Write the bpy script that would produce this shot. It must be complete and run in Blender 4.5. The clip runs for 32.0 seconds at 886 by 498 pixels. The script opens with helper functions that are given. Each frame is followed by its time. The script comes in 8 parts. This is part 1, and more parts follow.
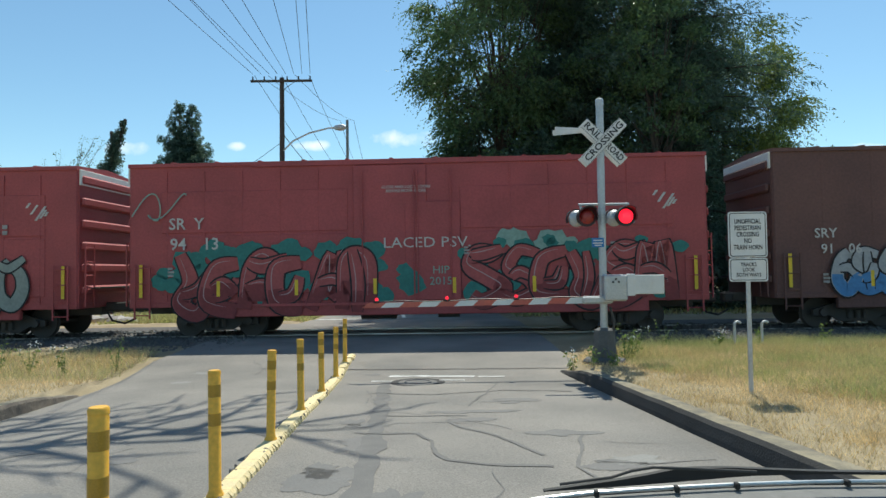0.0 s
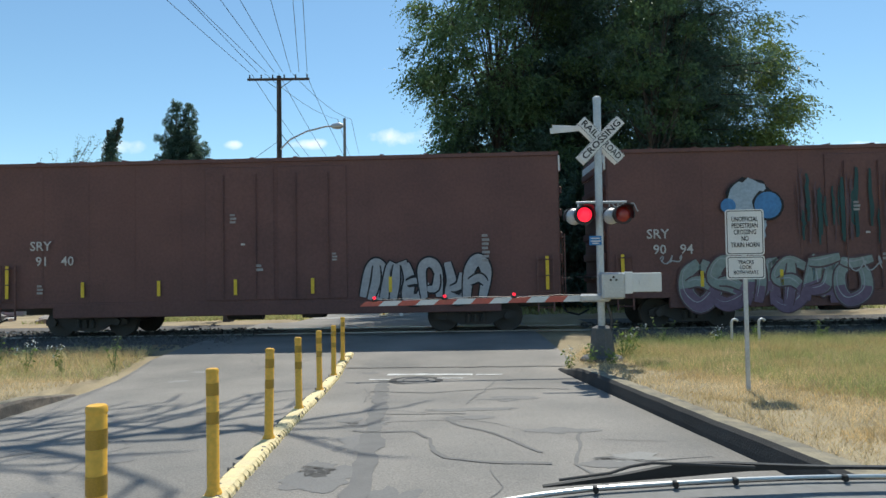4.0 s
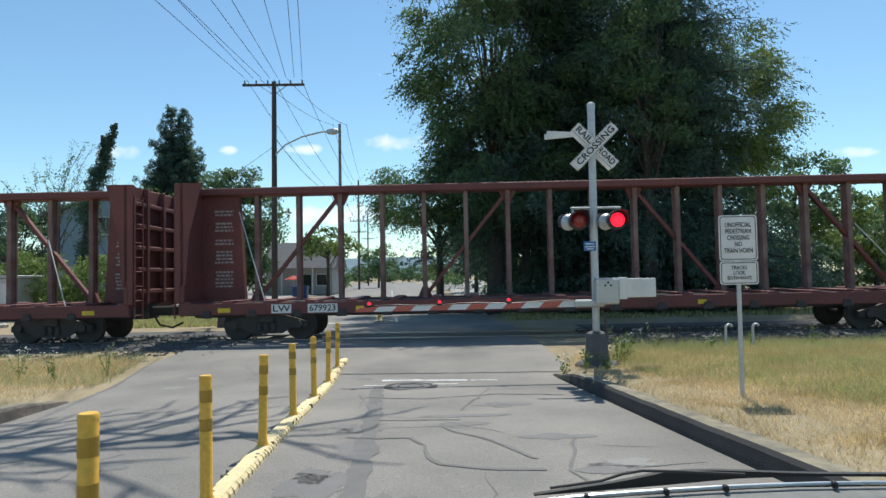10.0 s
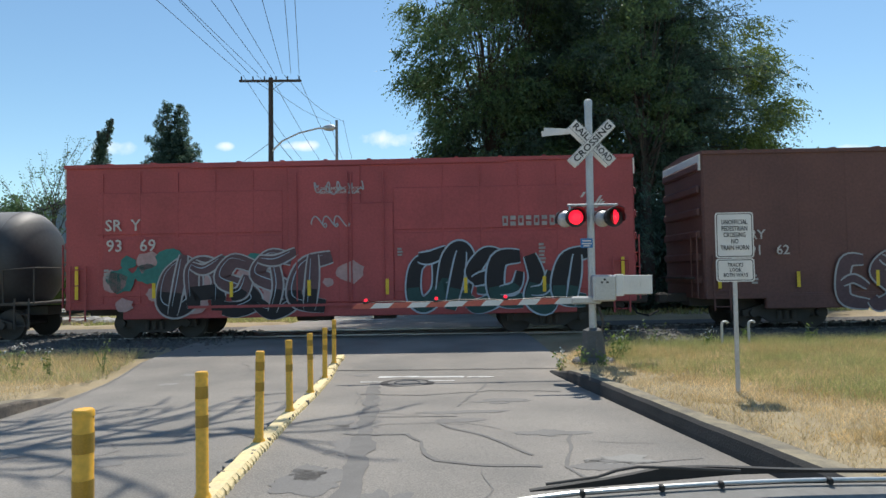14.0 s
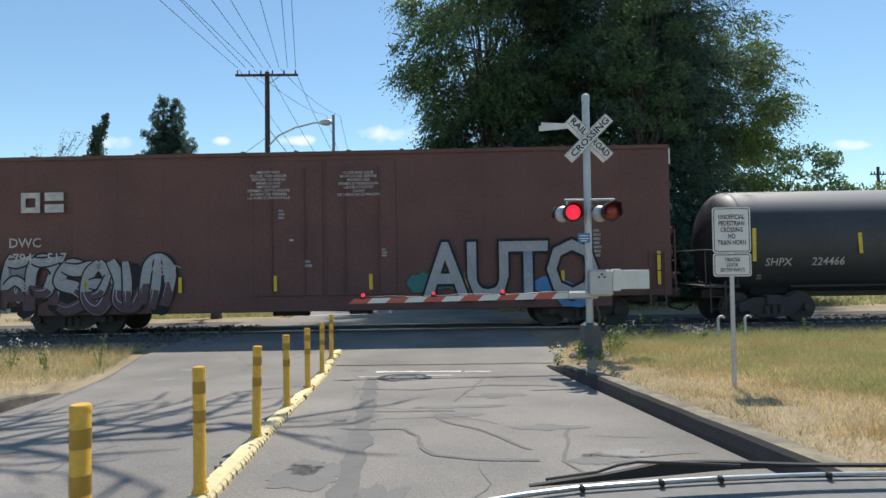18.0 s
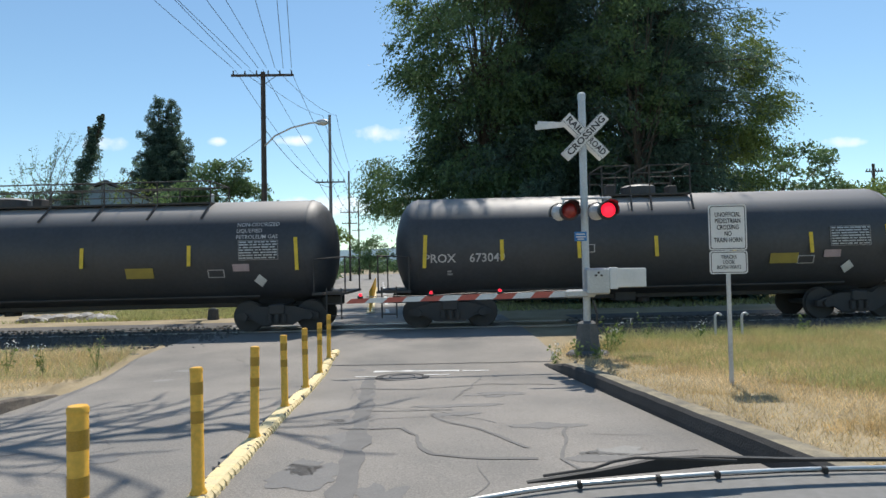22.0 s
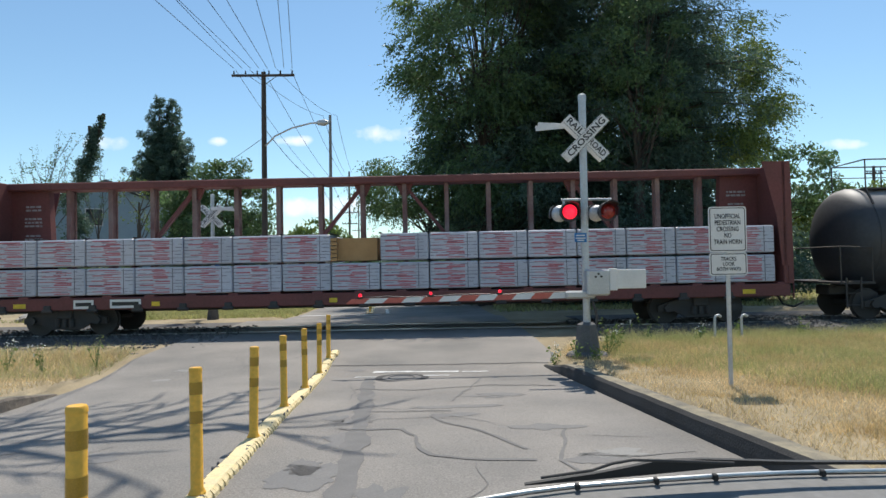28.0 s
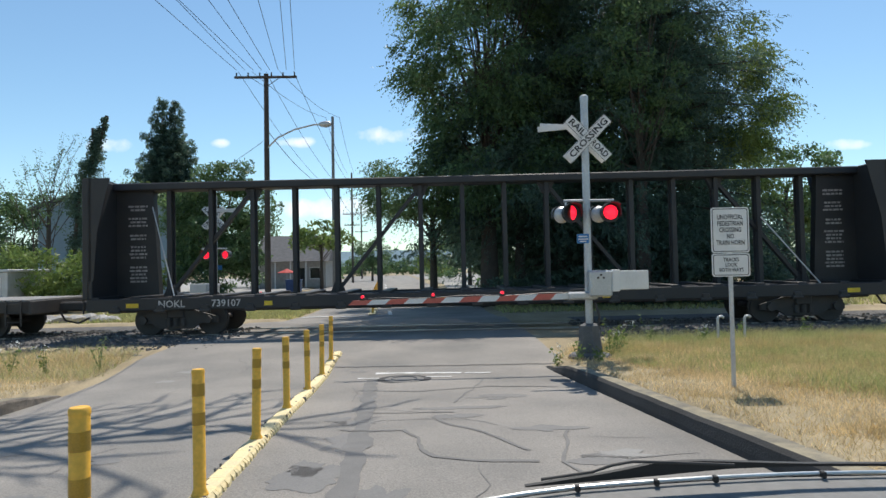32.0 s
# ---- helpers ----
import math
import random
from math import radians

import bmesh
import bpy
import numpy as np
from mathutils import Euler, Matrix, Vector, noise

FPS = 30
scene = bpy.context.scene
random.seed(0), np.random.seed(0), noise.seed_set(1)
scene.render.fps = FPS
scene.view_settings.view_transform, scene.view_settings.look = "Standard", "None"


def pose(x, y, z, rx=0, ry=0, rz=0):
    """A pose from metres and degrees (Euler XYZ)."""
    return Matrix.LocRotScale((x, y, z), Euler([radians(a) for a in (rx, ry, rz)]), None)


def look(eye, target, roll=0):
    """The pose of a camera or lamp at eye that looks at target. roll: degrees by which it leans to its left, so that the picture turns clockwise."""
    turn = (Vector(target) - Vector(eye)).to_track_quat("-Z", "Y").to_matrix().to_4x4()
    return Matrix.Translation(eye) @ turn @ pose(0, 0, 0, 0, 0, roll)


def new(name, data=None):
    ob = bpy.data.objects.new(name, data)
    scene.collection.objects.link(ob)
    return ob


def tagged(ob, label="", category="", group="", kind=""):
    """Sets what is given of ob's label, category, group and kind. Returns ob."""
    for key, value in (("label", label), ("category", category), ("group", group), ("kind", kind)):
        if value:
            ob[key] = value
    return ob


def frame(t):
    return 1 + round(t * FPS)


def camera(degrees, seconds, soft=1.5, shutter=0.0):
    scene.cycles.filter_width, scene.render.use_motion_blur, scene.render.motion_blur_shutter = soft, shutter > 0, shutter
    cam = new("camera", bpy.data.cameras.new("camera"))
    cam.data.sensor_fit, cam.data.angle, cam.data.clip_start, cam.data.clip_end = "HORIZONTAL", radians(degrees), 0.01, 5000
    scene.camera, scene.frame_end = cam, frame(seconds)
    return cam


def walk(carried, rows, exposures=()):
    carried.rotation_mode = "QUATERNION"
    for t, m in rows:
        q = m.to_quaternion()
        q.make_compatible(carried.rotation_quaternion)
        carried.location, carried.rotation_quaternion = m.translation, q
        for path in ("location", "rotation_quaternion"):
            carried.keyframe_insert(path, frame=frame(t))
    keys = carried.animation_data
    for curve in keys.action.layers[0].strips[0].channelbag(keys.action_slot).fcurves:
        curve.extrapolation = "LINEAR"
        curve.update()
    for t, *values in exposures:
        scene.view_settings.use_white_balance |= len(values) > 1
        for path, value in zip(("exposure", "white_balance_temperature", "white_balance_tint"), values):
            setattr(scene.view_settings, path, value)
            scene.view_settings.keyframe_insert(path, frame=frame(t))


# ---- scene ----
# ---- camera ----
cam = camera(70.96, 32.0)
PATH = [
    (0, (-0.000, 0.000, 1.900), (-0.000, 9.994, 2.254), -0.69),
    (0.5, (-0.002, 0.002, 1.897), (0.003, 9.996, 2.243), -0.73),
    (1, (-0.002, 0.003, 1.898), (0.003, 9.998, 2.221), -0.81),
    (1.5, (0.002, 0.004, 1.898), (0.002, 9.999, 2.218), -0.59),
    (2, (-0.001, -0.001, 1.897), (0.014, 9.993, 2.245), -0.69),
    (2.5, (-0.002, -0.002, 1.897), (0.017, 9.991, 2.257), -0.73),
    (3, (-0.002, -0.004, 1.900), (0.054, 9.990, 2.233), -0.58),
    (3.5, (-0.004, -0.003, 1.896), (0.046, 9.992, 2.223), -0.74),
    (5.5, (-0.000, 0.004, 1.898), (0.026, 9.998, 2.243), -0.82),
    (6, (0.000, 0.002, 1.897), (0.041, 9.996, 2.249), -1.00),
    (6.5, (0.001, 0.001, 1.895), (0.046, 9.994, 2.253), -0.83),
    (7, (-0.000, -0.001, 1.901), (0.057, 9.993, 2.268), -0.93),
    (7.5, (-0.003, 0.003, 1.898), (0.081, 9.996, 2.272), -0.97),
    (8, (0.003, 0.000, 1.900), (0.081, 9.993, 2.272), -1.10),
    (8.5, (0.004, -0.001, 1.902), (0.090, 9.992, 2.277), -1.06),
    (9, (0.006, -0.005, 1.901), (0.096, 9.986, 2.301), -0.89),
    (9.5, (0.003, -0.001, 1.900), (0.108, 9.990, 2.319), -0.83),
    (10, (0.005, -0.005, 1.902), (0.122, 9.985, 2.315), -0.85),
    (10.5, (0.004, -0.001, 1.902), (0.143, 9.990, 2.295), -0.82),
    (11, (0.003, -0.004, 1.899), (0.141, 9.988, 2.281), -0.96),
    (11.5, (-0.001, 0.003, 1.901), (0.151, 9.995, 2.265), -0.94),
    (12, (0.000, 0.003, 1.902), (0.151, 9.996, 2.259), -0.96),
    (12.5, (-0.001, 0.005, 1.900), (0.130, 9.998, 2.247), -0.78),
    (13, (0.004, -0.001, 1.899), (0.130, 9.991, 2.258), -0.70),
    (13.5, (0.006, -0.001, 1.903), (0.146, 9.992, 2.267), -0.65),
    (14, (0.007, 0.000, 1.900), (0.172, 9.993, 2.261), -0.75),
    (14.5, (0.003, 0.001, 1.896), (0.177, 9.993, 2.254), -0.80),
    (16.5, (0.002, 0.003, 1.898), (0.196, 9.996, 2.221), -0.60),
    (17, (0.006, -0.000, 1.895), (0.204, 9.993, 2.202), -0.78),
    (17.5, (0.004, 0.007, 1.896), (0.209, 10.001, 2.180), -0.76),
    (18, (0.002, 0.007, 1.900), (0.215, 10.001, 2.178), -0.76),
    (18.5, (0.009, 0.001, 1.903), (0.227, 9.995, 2.168), -0.85),
    (19, (0.006, -0.003, 1.903), (0.224, 9.990, 2.180), -0.89),
    (19.5, (0.008, -0.001, 1.899), (0.227, 9.992, 2.193), -0.79),
    (20, (0.011, -0.009, 1.899), (0.243, 9.984, 2.201), -0.89),
    (20.5, (0.005, -0.000, 1.900), (0.279, 9.992, 2.196), -0.83),
    (21, (0.001, 0.011, 1.896), (0.285, 10.003, 2.177), -0.91),
    (21.5, (0.003, -0.001, 1.898), (0.285, 9.991, 2.164), -0.95),
    (22, (0.003, 0.004, 1.897), (0.262, 9.997, 2.165), -1.12),
    (22.5, (-0.003, 0.015, 1.896), (0.248, 10.009, 2.167), -1.11),
    (23, (0.006, 0.008, 1.899), (0.255, 10.002, 2.157), -1.13),
    (23.5, (0.003, 0.006, 1.900), (0.264, 9.999, 2.155), -1.15),
    (24, (0.001, 0.013, 1.899), (0.268, 10.006, 2.140), -1.22),
    (24.5, (0.008, 0.001, 1.897), (0.250, 9.995, 2.141), -1.28),
    (25, (0.006, -0.000, 1.898), (0.237, 9.994, 2.144), -1.06),
    (25.5, (0.003, 0.019, 1.896), (0.239, 10.012, 2.164), -0.91),
    (27.5, (0.002, 0.005, 1.898), (0.275, 9.998, 2.171), -0.83),
    (28, (0.006, 0.003, 1.899), (0.264, 9.996, 2.177), -0.92),
    (28.5, (0.004, 0.006, 1.900), (0.255, 9.998, 2.196), -0.80),
    (29, (0.003, 0.003, 1.897), (0.247, 9.995, 2.211), -0.67),
    (29.5, (0.013, -0.005, 1.902), (0.259, 9.987, 2.215), -0.57),
    (30, (0.009, -0.003, 1.900), (0.270, 9.989, 2.198), -0.79),
    (30.5, (0.012, -0.002, 1.903), (0.260, 9.991, 2.197), -0.96),
    (31, (0.005, 0.002, 1.900), (0.242, 9.994, 2.205), -0.91),
    (31.5, (0.007, 0.002, 1.900), (0.239, 9.994, 2.205), -0.91),
    (32, (0.011, -0.001, 1.901), (0.228, 9.992, 2.198), -1.01),
]
walk(cam, [(t, look(eye, target, roll)) for t, eye, target, roll in PATH], [(0, 0.14, 6400, 4), (2, 0.14, 6280, 5), (5, 0.15, 6260, 8), (6, 0.24, 6260, 8), (6.9, 0.14, 6260, 8), (9, 0.14, 6260, 8), (13, 0.14, 6420, 10), (17, 0.15, 6450, 12), (32, 0.15, 6450, 12)])

# ---- light ----
SUN_EL, SUN_AZ = radians(59.5), radians(14)      # high sun ahead of the camera, a little to its right
world = bpy.data.worlds.new("world")
scene.world = world
world.use_nodes = True
nt = world.node_tree
sky = nt.nodes.new("ShaderNodeTexSky")
sky.sky_type, sky.sun_disc, sky.sun_elevation, sky.sun_rotation = "NISHITA", False, SUN_EL, SUN_AZ
sky.air_density, sky.dust_density, sky.ozone_density = 1.0, 0.15, 0.8


def sky_math(op, a, b, clamp=False):
    n = nt.nodes.new("ShaderNodeMath")
    n.operation, n.use_clamp = op, clamp
    for i, s in enumerate((a, b)):
        if isinstance(s, (int, float)):
            n.inputs[i].default_value = s
        else:
            nt.links.new(s, n.inputs[i])
    return n.outputs[0]


# small fair-weather clouds low in the sky ahead: bearing, height, half width and half height as slopes
co, sep, puff = nt.nodes.new("ShaderNodeTexCoord"), nt.nodes.new("ShaderNodeSeparateXYZ"), nt.nodes.new("ShaderNodeTexNoise")
puff.inputs["Scale"].default_value, puff.inputs["Detail"].default_value = 26, 5
nt.links.new(co.outputs["Generated"], sep.inputs[0])
nt.links.new(co.outputs["Generated"], puff.inputs["Vector"])
ahead = sky_math("MAXIMUM", sep.outputs["Y"], 0.05)
bearing, height = sky_math("DIVIDE", sep.outputs["X"], ahead), sky_math("DIVIDE", sep.outputs["Z"], ahead)
cover = 0.0
for cx, cz, w, h in ((-0.062, 0.213, 0.065, 0.020), (-0.21, 0.205, 0.035, 0.012), (-0.505, 0.203, 0.05, 0.016), (-0.335, 0.205, 0.02, 0.010), (0.69, 0.19, 0.05, 0.012), (-0.16, 0.10, 0.12, 0.02)):
    ex, ez = sky_math("DIVIDE", sky_math("SUBTRACT", bearing, cx), w), sky_math("DIVIDE", sky_math("SUBTRACT", height, cz), h)
    r2 = sky_math("ADD", sky_math("MULTIPLY", ex, ex), sky_math("MULTIPLY", ez, ez))
    body = sky_math("ADD", sky_math("SUBTRACT", 0.75, r2), sky_math("MULTIPLY", sky_math("SUBTRACT", puff.outputs["Fac"], 0.5), 2.6))
    cover = sky_math("MAXIMUM", sky_math("MULTIPLY", body, 1.1, True), cover)
cloud = nt.nodes.new("ShaderNodeMix")
cloud.data_type = "RGBA"
cloud.inputs["B"].default_value = (8.2, 8.4, 8.6, 1)
nt.links.new(sky_math("MULTIPLY", cover, 0.85), cloud.inputs["Factor"])
clear = nt.nodes.new("ShaderNodeMix")
clear.data_type, clear.blend_type = "RGBA", "MULTIPLY"
clear.inputs["Factor"].default_value = 1.0
clear.inputs["B"].default_value = (0.83, 1.0, 1.0, 1)      # a clean, deep blue summer sky
nt.links.new(sky.outputs[0], clear.inputs["A"])
nt.links.new(clear.outputs["Result"], cloud.inputs["A"])
nt.links.new(cloud.outputs["Result"], nt.nodes["Background"].inputs[0])
nt.nodes["Background"].inputs[1].default_value = 0.128
sun = new("sun", bpy.data.lights.new("sun", "SUN"))
sun.data.energy, sun.data.angle, sun.data.color = 4.4, radians(0.5), (1, 0.945, 0.83)
sun_way = Vector((math.sin(SUN_AZ) * math.cos(SUN_EL), math.cos(SUN_AZ) * math.cos(SUN_EL), math.sin(SUN_EL)))
sun.matrix_world = look(sun_way * 60, (0, 0, 0))

# ---- materials ----
def material(name, base, rough=0.6, metal=0.0, second=None, scale=3.0, amount=0.6, grain=40.0, bump=0.15, spread=0.0, dist=0.01, coat=0.0, glow=0.0, through_light=0.0, contrast=0.14, island=0.0):
    """Two scales of noise mix base with second; spread varies pieces by Object Info's Random."""
    m = bpy.data.materials.new(name)
    m.use_nodes = True
    n, links = m.node_tree.nodes, m.node_tree.links
    b = n["Principled BSDF"]
    second = second or tuple(c * 0.6 for c in base)
    geo = n.new("ShaderNodeTexCoord")
    big, fine = n.new("ShaderNodeTexNoise"), n.new("ShaderNodeTexNoise")
    big.inputs["Scale"].default_value, big.inputs["Detail"].default_value = scale, 5
    fine.inputs["Scale"].default_value, fine.inputs["Detail"].default_value = grain, 3
    for t in (big, fine):
        links.new(geo.outputs["Object"], t.inputs["Vector"])
    ramp = n.new("ShaderNodeMapRange")
    ramp.inputs["From Min"].default_value, ramp.inputs["From Max"].default_value = 0.35, 0.7
    ramp.inputs["To Max"].default_value = amount
    links.new(big.outputs["Fac"], ramp.inputs["Value"])
    mix = n.new("ShaderNodeMix")
    mix.data_type = "RGBA"
    mix.inputs["A"].default_value, mix.inputs["B"].default_value = (*base, 1), (*second, 1)
    links.new(ramp.outputs["Result"], mix.inputs["Factor"])
    hsv = n.new("ShaderNodeHueSaturation")
    links.new(mix.outputs["Result"], hsv.inputs["Color"])
    val = n.new("ShaderNodeMapRange")
    val.inputs["To Min"].default_value, val.inputs["To Max"].default_value = 1 - 2 * contrast, 1 + 2 * contrast
    links.new(fine.outputs["Fac"], val.inputs["Value"])
    if island:
        info, rnd, mul = n.new("ShaderNodeNewGeometry"), n.new("ShaderNodeMapRange"), n.new("ShaderNodeMath")
        rnd.inputs["To Min"].default_value, rnd.inputs["To Max"].default_value = 1 - island, 1 + island
        mul.operation = "MULTIPLY"
        links.new(info.outputs["Random Per Island"], rnd.inputs["Value"])
        links.new(val.outputs["Result"], mul.inputs[0])
        links.new(rnd.outputs["Result"], mul.inputs[1])
        links.new(mul.outputs[0], hsv.inputs["Value"])
    elif spread:
        info, rnd, mul = n.new("ShaderNodeObjectInfo"), n.new("ShaderNodeMapRange"), n.new("ShaderNodeMath")
        rnd.inputs["To Min"].default_value, rnd.inputs["To Max"].default_value = 1 - spread, 1 + spread
        mul.operation = "MULTIPLY"
        links.new(info.outputs["Random"], rnd.inputs["Value"])
        links.new(val.outputs["Result"], mul.inputs[0])
        links.new(rnd.outputs["Result"], mul.inputs[1])
        links.new(mul.outputs[0], hsv.inputs["Value"])
    else:
        links.new(val.outputs["Result"], hsv.inputs["Value"])
    links.new(hsv.outputs["Color"], b.inputs["Base Color"])
    b.inputs["Roughness"].default_value, b.inputs["Metallic"].default_value = rough, metal
    b.inputs["Coat Weight"].default_value = coat
    if glow:
        b.inputs["Emission Color"].default_value, b.inputs["Emission Strength"].default_value = (*base, 1), glow
    if bump:
        bp = n.new("ShaderNodeBump")
        bp.inputs["Strength"].default_value, bp.inputs["Distance"].default_value = bump, dist
        links.new(fine.outputs["Fac"], bp.inputs["Height"])
        links.new(bp.outputs["Normal"], b.inputs["Normal"])
    if through_light:
        tl, ms = n.new("ShaderNodeBsdfTranslucent"), n.new("ShaderNodeMixShader")
        links.new(hsv.outputs["Color"], tl.inputs["Color"])
        ms.inputs[0].default_value = through_light
        links.new(b.outputs[0], ms.inputs[1])
        links.new(tl.outputs[0], ms.inputs[2])
        links.new(ms.outputs[0], n["Material Output"].inputs["Surface"])
    return m


ASPHALT = material("worn_asphalt", (0.27, 0.248, 0.222), 0.9, second=(0.17, 0.162, 0.15), scale=0.55, amount=1.0, grain=60, bump=0.55, contrast=0.28)
TAR = material("crack_seal_tar", (0.135, 0.13, 0.125), 0.8, second=(0.185, 0.178, 0.17), scale=4, grain=80)
STAIN = material("dark_road_stain", (0.155, 0.15, 0.145), 0.75, second=(0.19, 0.182, 0.172), scale=2, grain=50)
PALE_WEAR = material("pale_worn_asphalt", (0.27, 0.262, 0.245), 0.9, second=(0.23, 0.225, 0.21), scale=3, grain=60)
KERB_TOP = material("soil_dusted_kerb_top", (0.30, 0.26, 0.18), 0.95, second=(0.13, 0.12, 0.10), scale=5, amount=0.95, grain=50, bump=0.5)
KERB = material("dark_kerb", (0.055, 0.053, 0.052), 0.9, second=(0.03, 0.029, 0.028), scale=3, grain=50, bump=0.5)
GRAVEL = material("pale_gravel", (0.36, 0.345, 0.32), 0.95, second=(0.25, 0.24, 0.22), scale=0.6, amount=0.9, grain=30, bump=0.5)
KERB_STONE = material("worn_brown_kerb", (0.20, 0.165, 0.13), 0.95, second=(0.09, 0.08, 0.07), scale=7, amount=0.95, grain=40, bump=0.7, dist=0.03)
SOIL = material("dry_ground", (0.37, 0.30, 0.19), 0.95, second=(0.24, 0.19, 0.11), scale=0.8, amount=0.9, grain=25, bump=0.6, dist=0.03)
BALLAST = material("ballast_stone", (0.15, 0.142, 0.135), 0.95, second=(0.09, 0.087, 0.084), scale=8, amount=0.9, grain=60, bump=0.8, dist=0.03, spread=0.3)
ROADPAINT = material("worn_road_paint", (0.74, 0.74, 0.72), 0.8, second=(0.3, 0.3, 0.29), scale=5, amount=0.7, grain=60)
GRASS_DRY = material("dry_grass", (0.78, 0.62, 0.36), 0.8, second=(0.52, 0.38, 0.17), scale=1.1, amount=0.9, bump=0, through_light=0.35, island=0.45)
GRASS_GREEN = material("green_grass", (0.36, 0.40, 0.15), 0.8, second=(0.58, 0.50, 0.24), scale=0.9, amount=0.8, bump=0, through_light=0.35, island=0.45)
YELLOW = material("yellow_plastic", (0.86, 0.46, 0.05), 0.5, second=(0.74, 0.39, 0.04), scale=4, grain=30, bump=0.05)
YELLOW_BAND = material("dull_yellow_reflective_band", (0.48, 0.27, 0.03), 0.35, grain=120, bump=0.05)
KERB_YELLOW = material("worn_yellow_kerb_paint", (0.82, 0.66, 0.34), 0.7, second=(0.62, 0.54, 0.36), scale=9, grain=60, spread=0.1)
WHITE = material("white_painted_metal", (0.74, 0.73, 0.71), 0.5, second=(0.60, 0.59, 0.57), scale=3, bump=0.03, contrast=0.04)
BLACKPAINT = material("black_paint", (0.02, 0.02, 0.022), 0.5, bump=0.05)
SILVER = material("aluminium_paint", (0.52, 0.53, 0.54), 0.45, 0.5, second=(0.38, 0.39, 0.4), scale=3, bump=0.1)
DARKSTEEL = material("grimy_dark_steel", (0.055, 0.052, 0.05), 0.75, 0.1, second=(0.085, 0.07, 0.06), scale=3, bump=0.3)
RAILSTEEL = material("polished_rail", (0.45, 0.43, 0.42), 0.3, 0.9, grain=20, bump=0.1)
RED_PANEL = material("red_reflective", (0.52, 0.11, 0.075), 0.5, second=(0.44, 0.12, 0.09), bump=0.03)
RED_GLOW = material("lit_red_lamp", (0.95, 0.015, 0.04), 0.3, second=(0.95, 0.015, 0.04), amount=0, bump=0, glow=1.3)
RED_DULL = material("unlit_red_lens", (0.30, 0.035, 0.03), 0.2, second=(0.2, 0.02, 0.02), bump=0.05)
BLUE = material("blue_sign_face", (0.03, 0.2, 0.5), 0.4, bump=0.03)
CONCRETE = material("grey_concrete", (0.4, 0.39, 0.37), 0.9, second=(0.28, 0.27, 0.25), bump=0.3)
PALE_WOOD = material("sun_bleached_pole_wood", (0.27, 0.26, 0.25), 0.9, second=(0.18, 0.17, 0.16), scale=2, bump=0.3)
CASTING = material("dark_weathered_casting", (0.10, 0.10, 0.10), 0.85, second=(0.16, 0.155, 0.15), scale=5, bump=0.4)
WOOD = material("weathered_pole_wood", (0.065, 0.052, 0.045), 0.85, second=(0.11, 0.09, 0.08), scale=2, bump=0.4)
BARK = material("bark", (0.07, 0.055, 0.045), 0.9, second=(0.11, 0.09, 0.07), bump=0.6, dist=0.03)
WIRE = material("cable", (0.05, 0.05, 0.055), 0.6, bump=0)
LEAF_DARK = material("dark_needles", (0.085, 0.14, 0.105), 0.5, second=(0.115, 0.18, 0.105), scale=0.6, bump=0, through_light=0.52, island=0.35)
LEAF_MID = material("mid_green_leaves", (0.10, 0.17, 0.075), 0.5, second=(0.145, 0.225, 0.08), scale=0.6, bump=0, through_light=0.48, island=0.35)
LEAF_LIGHT = material("light_green_leaves", (0.16, 0.23, 0.06), 0.6, second=(0.22, 0.28, 0.08), scale=0.8, bump=0, through_light=0.4, island=0.35)
CAR_RED = material("faded_red_car_paint", (0.40, 0.075, 0.08), 0.6, second=(0.30, 0.058, 0.062), scale=0.9, amount=0.8, grain=18, bump=0.1)
CAR_BROWN = material("brown_car_paint", (0.155, 0.075, 0.066), 0.75, second=(0.115, 0.057, 0.053), scale=0.8, amount=0.8, grain=14, bump=0.1)
CAR_MAROON = material("maroon_car_paint", (0.18, 0.055, 0.05), 0.7, second=(0.12, 0.045, 0.04), scale=0.8, amount=0.8, grain=14, bump=0.1)
DUSTY = material("dust_faded_maroon_paint", (0.25, 0.17, 0.15), 0.85, second=(0.15, 0.06, 0.055), scale=1.6, amount=0.9, grain=14, bump=0.15)
GRIMY_SILL = material("grimy_ochre_sill", (0.14, 0.09, 0.045), 0.85, second=(0.06, 0.05, 0.042), scale=2.5, amount=0.9, bump=0.2)
COVER = material("charcoal_ribbed_cover", (0.075, 0.085, 0.095), 0.7, second=(0.11, 0.12, 0.13), scale=1.5, bump=0.1)
CAR_YELLOW = material("yellow_car_paint", (0.48, 0.27, 0.085), 0.7, second=(0.30, 0.17, 0.07), scale=1.2, amount=0.8, bump=0.1)
CAR_BLACK = material("black_car_paint", (0.022, 0.022, 0.026), 0.55, second=(0.04, 0.038, 0.038), scale=0.8, amount=0.8, bump=0.08)
TANK_BLACK = material("black_tank_paint", (0.042, 0.044, 0.050), 0.55, second=(0.066, 0.065, 0.068), scale=0.5, amount=0.8, grain=10, bump=0.04)
